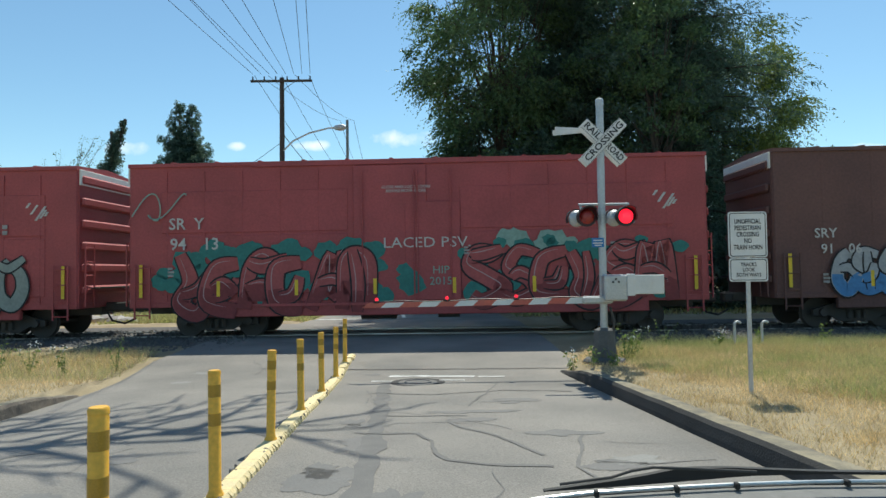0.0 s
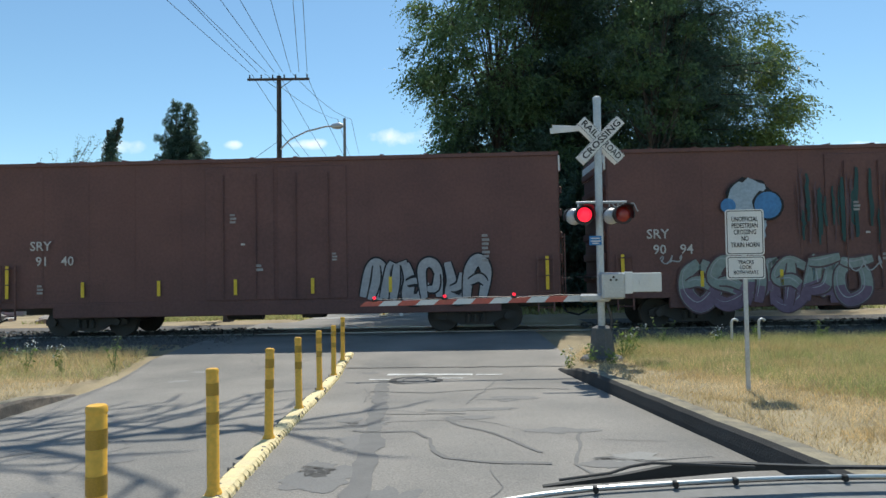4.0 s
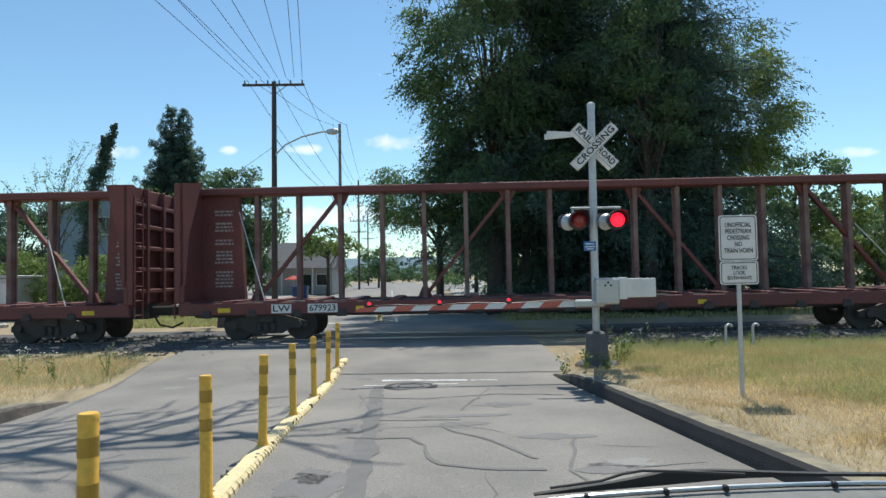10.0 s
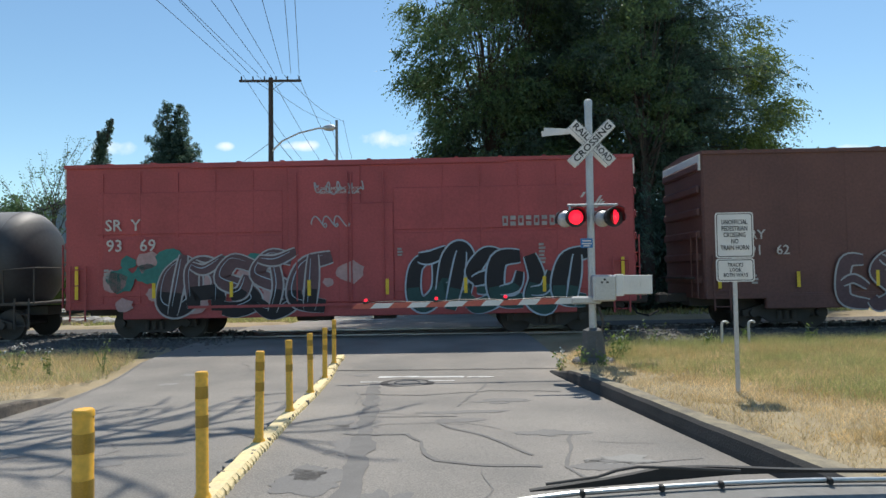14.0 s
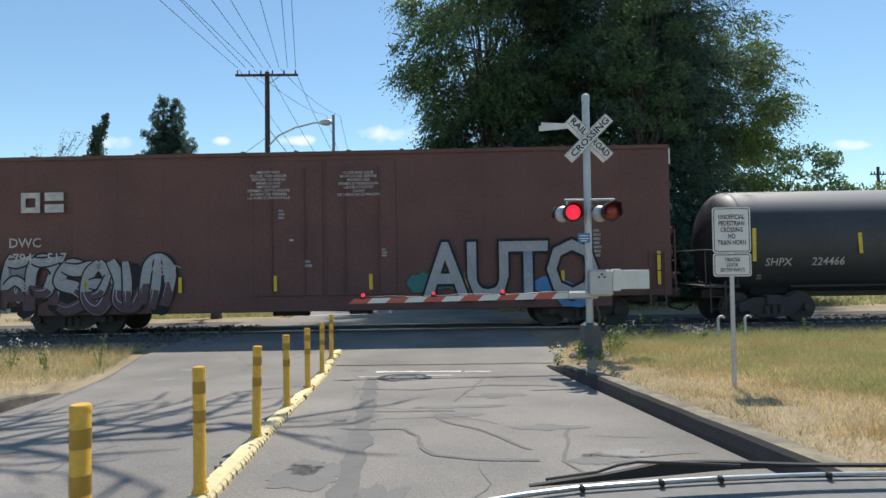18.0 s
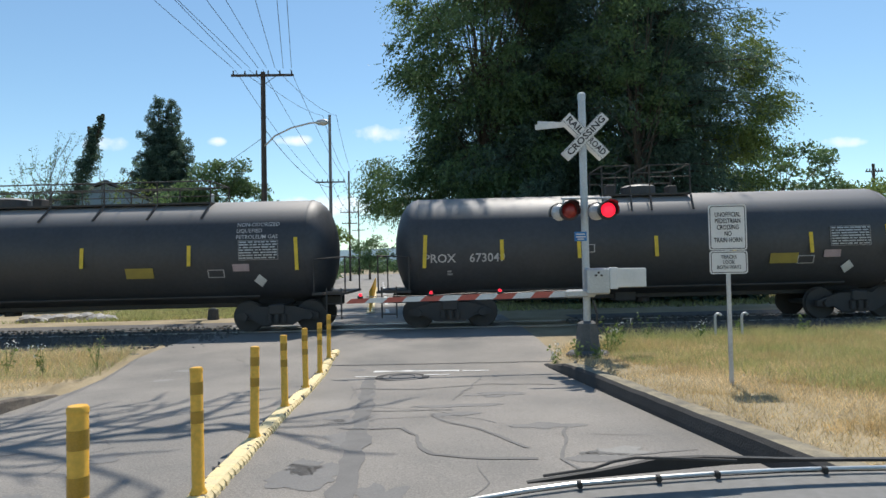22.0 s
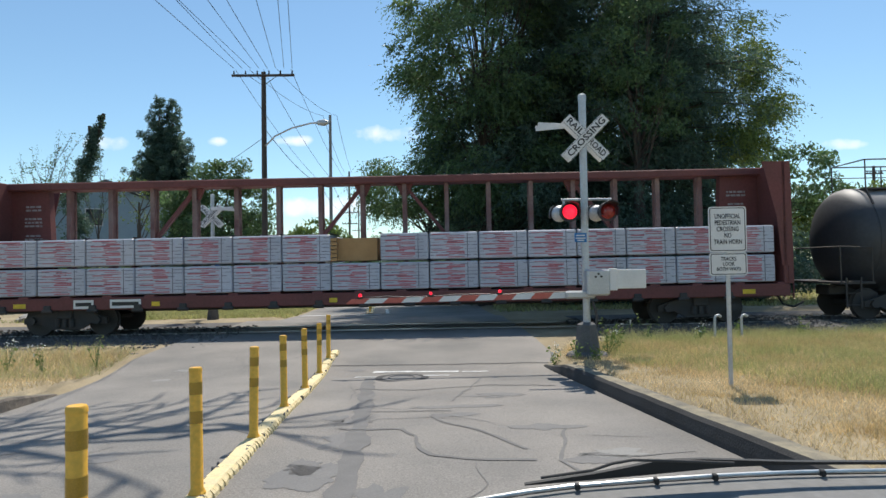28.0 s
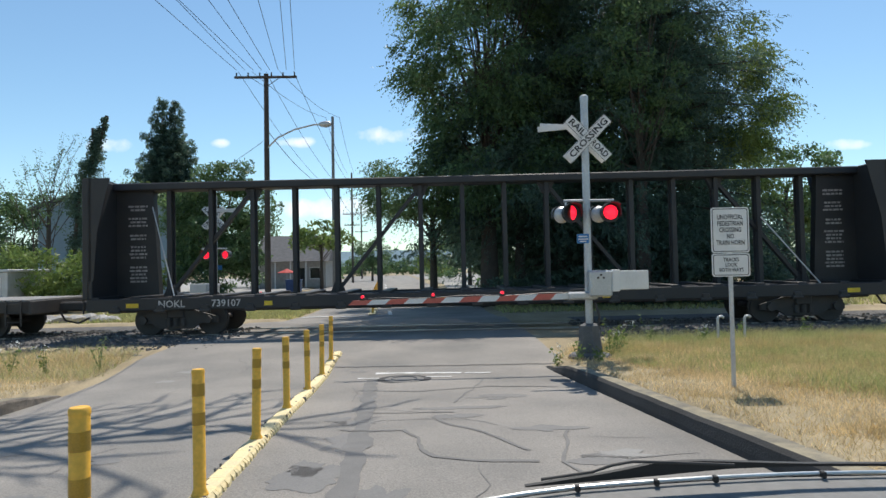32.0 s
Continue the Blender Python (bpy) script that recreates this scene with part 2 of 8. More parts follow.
# dusty, sunlit top of the tank shells, painted as paler colour by upward normal
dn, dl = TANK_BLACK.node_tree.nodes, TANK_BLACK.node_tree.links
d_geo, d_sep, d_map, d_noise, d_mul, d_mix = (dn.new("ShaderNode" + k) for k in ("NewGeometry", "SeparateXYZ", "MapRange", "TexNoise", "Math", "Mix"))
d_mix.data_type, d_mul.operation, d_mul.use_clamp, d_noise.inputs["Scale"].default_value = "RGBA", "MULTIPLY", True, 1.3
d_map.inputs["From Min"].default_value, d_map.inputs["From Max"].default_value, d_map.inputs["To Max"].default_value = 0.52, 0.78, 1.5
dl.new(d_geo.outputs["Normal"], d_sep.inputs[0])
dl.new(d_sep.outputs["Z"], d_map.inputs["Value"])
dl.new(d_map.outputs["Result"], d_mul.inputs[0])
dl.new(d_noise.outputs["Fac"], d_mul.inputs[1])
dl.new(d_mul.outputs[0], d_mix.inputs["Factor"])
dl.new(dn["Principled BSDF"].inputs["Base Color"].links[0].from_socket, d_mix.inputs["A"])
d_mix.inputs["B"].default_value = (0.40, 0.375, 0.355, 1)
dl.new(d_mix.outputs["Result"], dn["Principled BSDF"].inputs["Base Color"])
CAR_GREY = material("pale_grey_car_paint", (0.39, 0.41, 0.43), 0.65, second=(0.31, 0.33, 0.35), scale=0.9, amount=0.8, bump=0.08)
GALV = material("galvanised_sheet", (0.55, 0.56, 0.57), 0.5, 0.4, second=(0.4, 0.4, 0.4), bump=0.1)
LETTER = material("white_lettering", (0.60, 0.57, 0.55), 0.6, second=(0.42, 0.39, 0.38), scale=5, amount=0.9, bump=0)
FADED = material("faded_stencil_paint", (0.40, 0.38, 0.37), 0.7, second=(0.22, 0.2, 0.2), scale=6, amount=0.9, bump=0)
S_PLATE = material("faded_pink_plate", (0.45, 0.34, 0.34), 0.7, bump=0)
DULL_YELLOW = material("dull_yellow_plate", (0.36, 0.28, 0.06), 0.6, second=(0.25, 0.2, 0.06), bump=0)
STRIP = material("yellow_reflective_strip", (0.80, 0.55, 0.03), 0.4, bump=0)
WRAP = material("white_lumber_wrap", (0.50, 0.51, 0.58), 0.5, second=(0.40, 0.41, 0.48), scale=2, spread=0.08, bump=0.15)
WRAP_RED = material("red_wrap_print", (0.50, 0.13, 0.16), 0.5, bump=0)
LAYER = material("dark_board_lines", (0.16, 0.15, 0.19), 0.7, bump=0)
LUMBER = material("raw_lumber", (0.48, 0.28, 0.12), 0.8, second=(0.36, 0.2, 0.08), bump=0.2)
SIDING = material("grey_blue_siding", (0.27, 0.36, 0.42), 0.7, second=(0.235, 0.32, 0.38), bump=0.1)
ROOFING = material("grey_shingle", (0.13, 0.13, 0.135), 0.9, bump=0.4)
GLASS = material("dark_window_glass", (0.02, 0.025, 0.03), 0.08, bump=0)
HOOD = material("dark_car_paint", (0.16, 0.17, 0.18), 0.3, 0.6, bump=0.02, coat=0.6)
# distance haze is mixed into the hill's blue-grey base colour
HILL = material("haze_tinted_wooded_hill", (0.20, 0.29, 0.34), 0.95, second=(0.15, 0.23, 0.26), scale=0.02, grain=0.2, bump=0)
BEIGE = material("beige_wall", (0.43, 0.41, 0.38), 0.8, bump=0.1)
BIN = material("blue_plastic_bin", (0.03, 0.07, 0.2), 0.5, bump=0.05)
REDCLOTH = material("red_canvas", (0.5, 0.06, 0.05), 0.8, bump=0.1)
STONE = material("pale_rubble", (0.45, 0.43, 0.4), 0.95, second=(0.25, 0.24, 0.22), scale=3, spread=0.3, bump=0.4)
CHROME = material("bright_trim", (0.80, 0.80, 0.78), 0.3, 0.5, bump=0.02)
FLOWER = material("white_blossom", (0.8, 0.8, 0.75), 0.8, bump=0)
COWL = material("grey_cowl_plastic", (0.18, 0.177, 0.17), 0.75, second=(0.17, 0.17, 0.165), scale=6, bump=0.1)
RUBBER = material("black_rubber", (0.015, 0.015, 0.016), 0.6, bump=0.1)


# ---- mesh helpers ----
class Shape:
    """Collects boxes, tubes and plates into one mesh."""
    def __init__(self):
        self.v, self.f = [], []

    def add(self, verts, faces):
        k = len(self.v)
        self.v += [tuple(p) for p in verts]
        self.f += [tuple(i + k for i in f) for f in faces]
        return self

    def box(self, x0, x1, y0, y1, z0, z1, b=0.0):
        if x1 < x0: x0, x1 = x1, x0
        if y1 < y0: y0, y1 = y1, y0
        if z1 < z0: z0, z1 = z1, z0
        b = min(b, (x1 - x0) * 0.45, (y1 - y0) * 0.45, (z1 - z0) * 0.45)
        if b <= 0:
            v = [(x, y, z) for x in (x0, x1) for y in (y0, y1) for z in (z0, z1)]
            return self.add(v, [(0, 1, 3, 2), (4, 6, 7, 5), (0, 4, 5, 1), (2, 3, 7, 6), (0, 2, 6, 4), (1, 5, 7, 3)])
        # chamfered box: an octagonal profile in xy, inset at top and bottom
        prof = [(x0 + b, y0), (x1 - b, y0), (x1, y0 + b), (x1, y1 - b), (x1 - b, y1), (x0 + b, y1), (x0, y1 - b), (x0, y0 + b)]
        cx, cy = (x0 + x1) / 2, (y0 + y1) / 2
        ins = [(cx + (px - cx) * (1 - 2 * b / (x1 - x0)), cy + (py - cy) * (1 - 2 * b / (y1 - y0))) for px, py in prof]
        v = [(*p, z0) for p in ins] + [(*p, z0 + b) for p in prof] + [(*p, z1 - b) for p in prof] + [(*p, z1) for p in ins]
        f = [tuple(range(7, -1, -1)), tuple(range(24, 32))]
        for r in range(3):
            f += [(r * 8 + i, r * 8 + (i + 1) % 8, r * 8 + 8 + (i + 1) % 8, r * 8 + 8 + i) for i in range(8)]
        return self.add(v, f)

    def cyl(self, a, b, r, n=12, r2=None, cap=True):
        a, b = Vector(a), Vector(b)
        d = (b - a).normalized()
        s = d.orthogonal().normalized()
        q = d.cross(s)
        r2 = r if r2 is None else r2
        ring = [s * math.cos(2 * math.pi * i / n) + q * math.sin(2 * math.pi * i / n) for i in range(n)]
        v = [a + c * r for c in ring] + [b + c * r2 for c in ring]
        f = [(i, (i + 1) % n, n + (i + 1) % n, n + i) for i in range(n)]
        if cap:
            f += [tuple(range(n - 1, -1, -1)), tuple(range(n, 2 * n))]
        return self.add(v, f)

    def tube(self, pts, r, n=6):
        """One connected tube along the points."""
        pts = [Vector(p) for p in pts]
        v, f, ref = [], [], None
        for i, p in enumerate(pts):
            d = (pts[min(i + 1, len(pts) - 1)] - pts[max(i - 1, 0)]).normalized()
            s = d.orthogonal().normalized() if ref is None else (ref - d * ref.dot(d)).normalized()
            ref = s
            q = d.cross(s)
            v += [p + (s * math.cos(2 * math.pi * k / n) + q * math.sin(2 * math.pi * k / n)) * r for k in range(n)]
        for i in range(len(pts) - 1):
            f += [(i * n + k, i * n + (k + 1) % n, (i + 1) * n + (k + 1) % n, (i + 1) * n + k) for k in range(n)]
        f += [tuple(range(n - 1, -1, -1)), tuple(range((len(pts) - 1) * n, len(pts) * n))]
        return self.add(v, f)

    def plate(self, pts, out):
        """A flat polygon given thickness by the vector out."""
        out, n = Vector(out), len(pts)
        v = [Vector(p) for p in pts]
        return self.add(v + [p + out for p in v], [tuple(range(n - 1, -1, -1)), tuple(range(n, 2 * n))] + [(i, (i + 1) % n, n + (i + 1) % n, n + i) for i in range(n)])

    def bar(self, a, b, w, t, up=(0, 0, 1)):
        """A rectangular bar from a to b, w wide across up, t thick."""
        a, b = Vector(a), Vector(b)
        d = (b - a).normalized()
        s = d.cross(Vector(up)).normalized() * (t / 2)
        q = s.cross(d).normalized() * (w / 2)
        v = [p + i * s + j * q for p in (a, b) for i in (-1, 1) for j in (-1, 1)]
        return self.add(v, [(0, 1, 3, 2), (4, 6, 7, 5), (0, 4, 5, 1), (2, 3, 7, 6), (0, 2, 6, 4), (1, 5, 7, 3)])

    def lathe(self, prof, a, d, n=20):
        """prof: (distance along d, radius); a: start; d: unit axis."""
        a, d = Vector(a), Vector(d)
        s = d.orthogonal().normalized()
        q = d.cross(s)
        v, f = [], []
        for h, r in prof:
            v += [a + d * h + (s * math.cos(2 * math.pi * i / n) + q * math.sin(2 * math.pi * i / n)) * r for i in range(n)]
        for k in range(len(prof) - 1):
            f += [(k * n + i, k * n + (i + 1) % n, (k + 1) * n + (i + 1) % n, (k + 1) * n + i) for i in range(n)]
        f += [tuple(range(n - 1, -1, -1)), tuple(range((len(prof) - 1) * n, len(prof) * n))]
        return self.add(v, f)

    def mesh(self, name, smooth=False):
        me = bpy.data.meshes.new(name)
        me.from_pydata(self.v, [], self.f)
        if smooth:
            me.shade_smooth()
            me.set_sharp_from_angle(angle=radians(40))
        return me


def part(name, shape, mat, parent=None, label="", smooth=False, at=None):
    me = shape if isinstance(shape, bpy.types.Mesh) else shape.mesh(name, smooth)
    if mat and not me.materials:
        me.materials.append(mat)
    ob = new(name, me)
    ob.parent = parent
    if at is not None:
        ob.matrix_basis = at
    if label:
        ob["label"] = label
    return ob


def thing(name, label, category, group="", kind="", at=None):
    ob = tagged(new(name), label, category, group, kind)
    ob.empty_display_size = 0.2
    if at is not None:
        ob.matrix_basis = at
    return ob


def lettering(text, size, width=0.0, align="CENTER", spacing=1.0, line=1.0, bold=0.012):
    """A flat mesh of the text in the xz plane, facing -y."""
    cu = bpy.data.curves.new("text", "FONT")
    cu.body, cu.size, cu.align_x, cu.align_y = text, size, align, "CENTER"
    cu.space_character, cu.space_line, cu.resolution_u, cu.offset = spacing, line, 2, size * bold
    ob = bpy.data.objects.new("text", cu)
    scene.collection.objects.link(ob)
    dg = bpy.context.evaluated_depsgraph_get()
    me = bpy.data.meshes.new_from_object(ob.evaluated_get(dg))
    bpy.data.objects.remove(ob)
    k = 1.0
    if width:
        xs = [v.co.x for v in me.vertices]
        k = width / max(0.01, max(xs) - min(xs))
    me.transform(Matrix.Diagonal((k, 1, 1, 1)))
    me.transform(Matrix.Rotation(radians(90), 4, "X"))
    return me


# ---- ground ----
TRACK_A = radians(1.8)
T_DIR, T_NRM = Vector((math.cos(TRACK_A), -math.sin(TRACK_A), 0)), Vector((math.sin(TRACK_A), math.cos(TRACK_A), 0))
TRACK_C = 18.4


def smooth_step(a, b, x):
    k = min(1, max(0, (x - a) / (b - a)))
    return k * k * (3 - 2 * k)


def tilt(x):
    return 0.2 * math.tanh(x / 40)


def road_z(x, y):
    z = 0.48 - 0.0427 * max(y, -15)
    z = max(z, 0.0) if y < 11.3 else 0.0
    z += 0.13 * smooth_step(11.5, 16.2, y) * (1 - smooth_step(21, 27, y))
    return z + tilt(x)


def right_kerb(y):
    if y < 11.6:
        return 2.98 - 0.07 * max(y, -10)
    return 2.17 + 0.35 * (y - 11.6)


def left_kerb(y):
    return -5.0 - 0.07 * (y - 1) - (0.12 * max(0, y - 10))


def far_left(y):
    return -5.2 - 0.21 * min(30, max(0, y - 30)) - 0.086 * max(0, y - 60)


def far_right(y):
    return 2.4 - max(0, y - 30) * 0.06


def ground_z(x, y):
    z = road_z(x, y) - 0.03
    if y < 14.2:
        k = 1 - smooth_step(11.6, 14.0, y)
        if x > right_kerb(y) + 0.22:
            z += k * (0.215 + 0.10 * smooth_step(0, 5, x - right_kerb(y)))
        if x < left_kerb(y) - 0.24:
            z += (1 - smooth_step(8.6, 13.0, y)) * (0.18 + 0.05 * smooth_step(0, 5, left_kerb(y) - x))
    if y > 22 and (x < far_left(y) - 0.3 or x > far_right(y) + 0.3):
        z += 0.06
    rough = 0.03 if (x > right_kerb(y) + 0.2 or x < left_kerb(y) - 0.2) and abs(y - TRACK_C) > 3.5 else 0.0
    return z + rough * noise.noise((x * 0.9, y * 0.9, 0))


def axis_steps(dense, far):
    out = sorted(set([round(v, 3) for v in dense] + far))
    return out


def sheet(name, xs, ys, fz, mat, skip=None):
    v = [(x, y, fz(x, y)) for y in ys for x in xs]
    n = len(xs)
    f = [(j * n + i, j * n + i + 1, (j + 1) * n + i + 1, (j + 1) * n + i) for j in range(len(ys) - 1) for i in range(n - 1)
         if not (skip and skip((xs[i] + xs[i + 1]) / 2, (ys[j] + ys[j + 1]) / 2))]
    me = bpy.data.meshes.new(name)
    me.from_pydata(v, [], f)
    me.shade_smooth()
    me.materials.append(mat)
    return new(name, me)


gx = axis_steps(np.arange(-20, 20.01, 0.25), [-1500, -700, -300, -150, -80, -50, -35, -27, 27, 35, 50, 80, 150, 300, 700, 1500])
gy = axis_steps(np.arange(-4, 30.01, 0.25), [-1200, -300, -80, -30, -14, -8] + list(range(32, 180, 4)) + [200, 250, 400, 900, 2500])
ground = tagged(sheet("ground", gx, gy, ground_z, SOIL), "dry sandy ground with sparse grass", "ground", kind="structure")


def road_sheet(name, y0, y1, step, xl, xr, label):
    v, f = [], []
    n = 14
    ys = list(np.arange(y0, y1 + 0.01, step))
    for y in ys:
        for i in range(n + 1):
            x = xl(y) + (xr(y) - xl(y)) * i / n
            v.append((x, y, road_z(x, y)))
    w = n + 1
    for j in range(len(ys) - 1):
        f += [(j * w + i, j * w + i + 1, (j + 1) * w + i + 1, (j + 1) * w + i) for i in range(n)]
    me = bpy.data.meshes.new(name)
    me.from_pydata(v, [], f)
    me.shade_smooth()
    me.materials.append(ASPHALT)
    return tagged(new(name, me), label, "road", kind="structure")


road = road_sheet("road", -12, 30, 0.3, left_kerb_road := (lambda y: left_kerb(min(y, 13.5)) if y < 22 else -5.2), (lambda y: right_kerb(y) + 0.1 if y < 12.6 else (2.6 if y < 22 else 2.4)), "pale worn asphalt road with crack seals")
far_road = road_sheet("far_road", 30, 170, 3.0, far_left, far_right, "sunlit asphalt street running into the distance")

lot = sheet("gravel_lot", list(np.arange(-60, 12.1, 1.5)), list(np.arange(33, 175.1, 3.0)), lambda x, y: max(road_z(x, y) + 0.06, ground_z(x, y)) + 0.02, GRAVEL, lambda x, y: far_left(y) - 0.9 < x < far_right(y) + 0.9)
tagged(lot, "pale grey gravel lot beside the street", "gravel", kind="structure")


def ribbon(name, pts, w, mat, parent, lift=0.012, seed=0):
    """A flat strip along ground points, its width uneven."""
    rnd = random.Random(seed)
    fine = []
    for (x0, y0), (x1, y1) in zip(pts, pts[1:]):
        k = max(2, int(math.hypot(x1 - x0, y1 - y0) / 0.12))
        fine += [(x0 + (x1 - x0) * i / k, y0 + (y1 - y0) * i / k) for i in range(k)]
    fine.append(pts[-1])
    v, f = [], []
    for i, (x, y) in enumerate(fine):
        a, b = fine[max(0, i - 1)], fine[min(len(fine) - 1, i + 1)]
        dx, dy = b[0] - a[0], b[1] - a[1]
        d = math.hypot(dx, dy) or 1
        x += 0.05 * noise.noise((x * 3, y * 3, seed))
        y += 0.05 * noise.noise((x * 3, y * 3, seed + 9))
        h = w / 2 * (1 + 0.6 * noise.noise((x * 5, y * 5, seed + 3)) + 0.35 * noise.noise((x * 2, y * 2, seed + 5)))
        for s in (-1, 1):
            px, py = x - s * dy / d * h, y + s * dx / d * h
            v.append((px, py, road_z(px, py) + lift))
    f = [(2 * i, 2 * i + 1, 2 * i + 3, 2 * i + 2) for i in range(len(fine) - 1)]
    me = bpy.data.meshes.new(name)
    me.from_pydata(v, [], f)
    me.materials.append(mat)
    ob = new(name, me)
    ob.parent = parent
    return ob


SEALS = [
    ([(-0.5, 2.6), (-0.62, 4.4), (-0.72, 6.2), (-0.85, 8.2), (-1.0, 10.6)], 0.24),
    ([(-0.95, 6.7), (-0.8, 6.6), (-0.29, 6.6), (-0.12, 6.25), (-0.11, 5.75), (0.03, 5.5), (0.3, 5.35), (0.9, 5.25)], 0.065),
    ([(-0.8, 7.6), (-0.2, 7.55), (0.25, 7.5)], 0.04),
    ([(0.9, 5.6), (0.55, 6.4), (0.15, 6.9), (0.05, 7.3)], 0.05),
    ([(-1.1, 9.4), (-0.2, 9.2), (0.9, 9.5), (1.9, 9.3)], 0.05),
    ([(0.3, 8.2), (0.6, 9.2), (0.9, 10.4)], 0.04),
    ([(1.3, 4.2), (1.1, 5.2), (1.4, 6.4)], 0.04),
]
for i, (pts, w) in enumerate(SEALS):
    ribbon("crack_seal", pts, w * 0.85, TAR, road, 0.006, i)
ribbon("pavement_joint", [(-1.9, 12.15), (-0.6, 12.1), (0.8, 12.02), (2.45, 11.95)], 0.055, BLACKPAINT, road, 0.006, 77)
for pts, w in (([(-1.0, 11.35), (-0.2, 11.3)], 0.13), ([(-0.25, 11.3), (0.55, 11.18)], 0.13), ([(0.62, 11.15), (1.05, 11.1)], 0.10), ([(-1.25, 10.75), (-0.8, 10.7)], 0.10), ([(-0.1, 10.75), (0.35, 10.72)], 0.07)):
    ribbon("stop_line", pts, w, ROADPAINT, road, 0.009, 40)
for k in range(9):
    ribbon("centre_dash", [(-1.6 - k * 0.45, 25 + k * 6), (-1.82 - k * 0.45, 28 + k * 6)], 0.15, ROADPAINT, far_road, 0.02, 60 + k)
ribbon("stop_line", [(-5.0, 24.6), (-1.8, 24.3)], 0.45, ROADPAINT, far_road, 0.02, 80)


cover = thing("manhole_cover", "worn iron manhole cover in the lane", "manhole", at=pose(-0.45, 10.55, road_z(-0.45, 10.55), -1.5, 0, 0))
part("lid", Shape().lathe([(0, 0.33), (0.009, 0.33)], (0, 0, 0), (0, 0, 1), 24), TAR, cover)
part("ring", Shape().tube([(0.22 * math.cos(a * 0.2618), 0.22 * math.sin(a * 0.2618), 0.012) for a in range(25)], 0.012, 5), STAIN, cover)
part("rim", Shape().lathe([(0, 0.46), (0.006, 0.46)], (0, 0, 0), (0, 0, 1), 24), KERB, cover)


def patch(x, y, rx, ry, mat, seed):
    """An uneven stain or filler patch on the lane."""
    n = 60
    v = []
    for i in range(n):
        a = 2 * math.pi * i / n
        k = 1 + 0.75 * noise.noise((math.cos(a) * 1.5 + seed, math.sin(a) * 1.5, seed * 0.7)) + 0.3 * noise.noise((math.cos(a) * 5 + seed, math.sin(a) * 5, seed))
        px, py = x + rx * k * math.cos(a), y + ry * k * math.sin(a)
        v.append((px, py, road_z(px, py) + 0.0035))
    me = bpy.data.meshes.new("road_stain")
    me.from_pydata(v, [], [tuple(range(n))])
    me.materials.append(mat)
    ob = new("road_stain", me)
    ob.parent = road


for i, (x, y, rx, ry) in enumerate(((-0.75, 4.0, 0.35, 0.22), (-1.0, 5.0, 0.25, 0.3), (-0.35, 4.4, 0.16, 0.3), (-0.9, 3.5, 0.3, 0.14), (-0.2, 3.4, 0.3, 0.2), (0.5, 4.1, 0.35, 0.18), (-0.85, 6.1, 0.2, 0.35), (-1.05, 7.2, 0.12, 0.2), (0.2, 7.8, 0.5, 0.12), (-0.6, 3.0, 0.3, 0.1), (1.2, 6.5, 0.3, 0.15), (0.9, 8.6, 0.4, 0.12), (-3.0, 4.6, 0.15, 0.15), (-0.9, 8.9, 0.14, 0.3), (0.0, 3.9, 0.2, 0.3))):
    patch(x, y, rx, ry, STAIN, i + 1)


crack_rnd = random.Random(31)
for i in range(16):
    x, y = crack_rnd.uniform(-5.0, 2.0), crack_rnd.uniform(3.2, 13.5)
    a = crack_rnd.choice((0.0, 1.57)) + crack_rnd.uniform(-0.5, 0.5)
    pts = [(x, y)]
    for k in range(crack_rnd.randint(3, 7)):
        a += crack_rnd.uniform(-0.6, 0.6)
        x, y = x + 0.3 * math.cos(a), y + 0.3 * math.sin(a)
        if left_kerb(y) + 0.2 < x < right_kerb(y) - 0.2:
            pts.append((x, y))
    if len(pts) > 2:
        ribbon("crack_seal", pts, crack_rnd.uniform(0.010, 0.025), crack_rnd.choice((TAR, STAIN)), road, 0.005, 200 + i)
for i in range(12):
    patch(crack_rnd.uniform(-4.8, 1.9), crack_rnd.uniform(3.0, 13.0), crack_rnd.uniform(0.06, 0.3), crack_rnd.uniform(0.06, 0.25), crack_rnd.choice((STAIN, PALE_WEAR)), 40 + i)


def kerb(name, line, y0, y1, side, label):
    v, f = [], []
    ys = list(np.arange(y0, y1 + 0.01, 0.4))
    prof = [(-0.03, -0.04), (-0.02, 0.05), (0.0, 0.15), (0.03, 0.19), (0.12, 0.20), (0.24, 0.19), (0.24, -0.04)] if side > 0 else [(-0.02, -0.04), (0.0, 0.06), (0.01, 0.13), (0.05, 0.165), (0.20, 0.17), (0.28, 0.15), (0.28, -0.04)]
    for y in ys:
        x = line(y)
        z = road_z(x, y)
        k = 1 - 0.85 * smooth_step(y1 - 1.6, y1, y)
        for px, pz in prof:
            v.append((x + side * px, y + 0.03 * noise.noise((y, px, 1)), z + pz * k + 0.012 * noise.noise((x * 4, y * 4, px * 7))))
    n = len(prof)
    for j in range(len(ys) - 1):
        f += [(j * n + i, j * n + i + 1, (j + 1) * n + i + 1, (j + 1) * n + i) for i in range(n - 1)]
    f += [tuple(range(n)), tuple(range((len(ys) - 1) * n, len(ys) * n))]
    me = bpy.data.meshes.new(name)
    me.from_pydata(v, [], f)
    me.materials.append(KERB if side > 0 else KERB_STONE)
    me.materials.append(KERB_TOP)
    for i, p in enumerate(me.polygons):
        p.material_index = 1 if i < (len(ys) - 1) * (n - 1) and i % (n - 1) >= 3 else 0
    return tagged(new(name, me), label, "kerb", kind="structure")


kerb("kerb", right_kerb, -8, 11.7, 1, "dark worn asphalt kerb beside the lane")
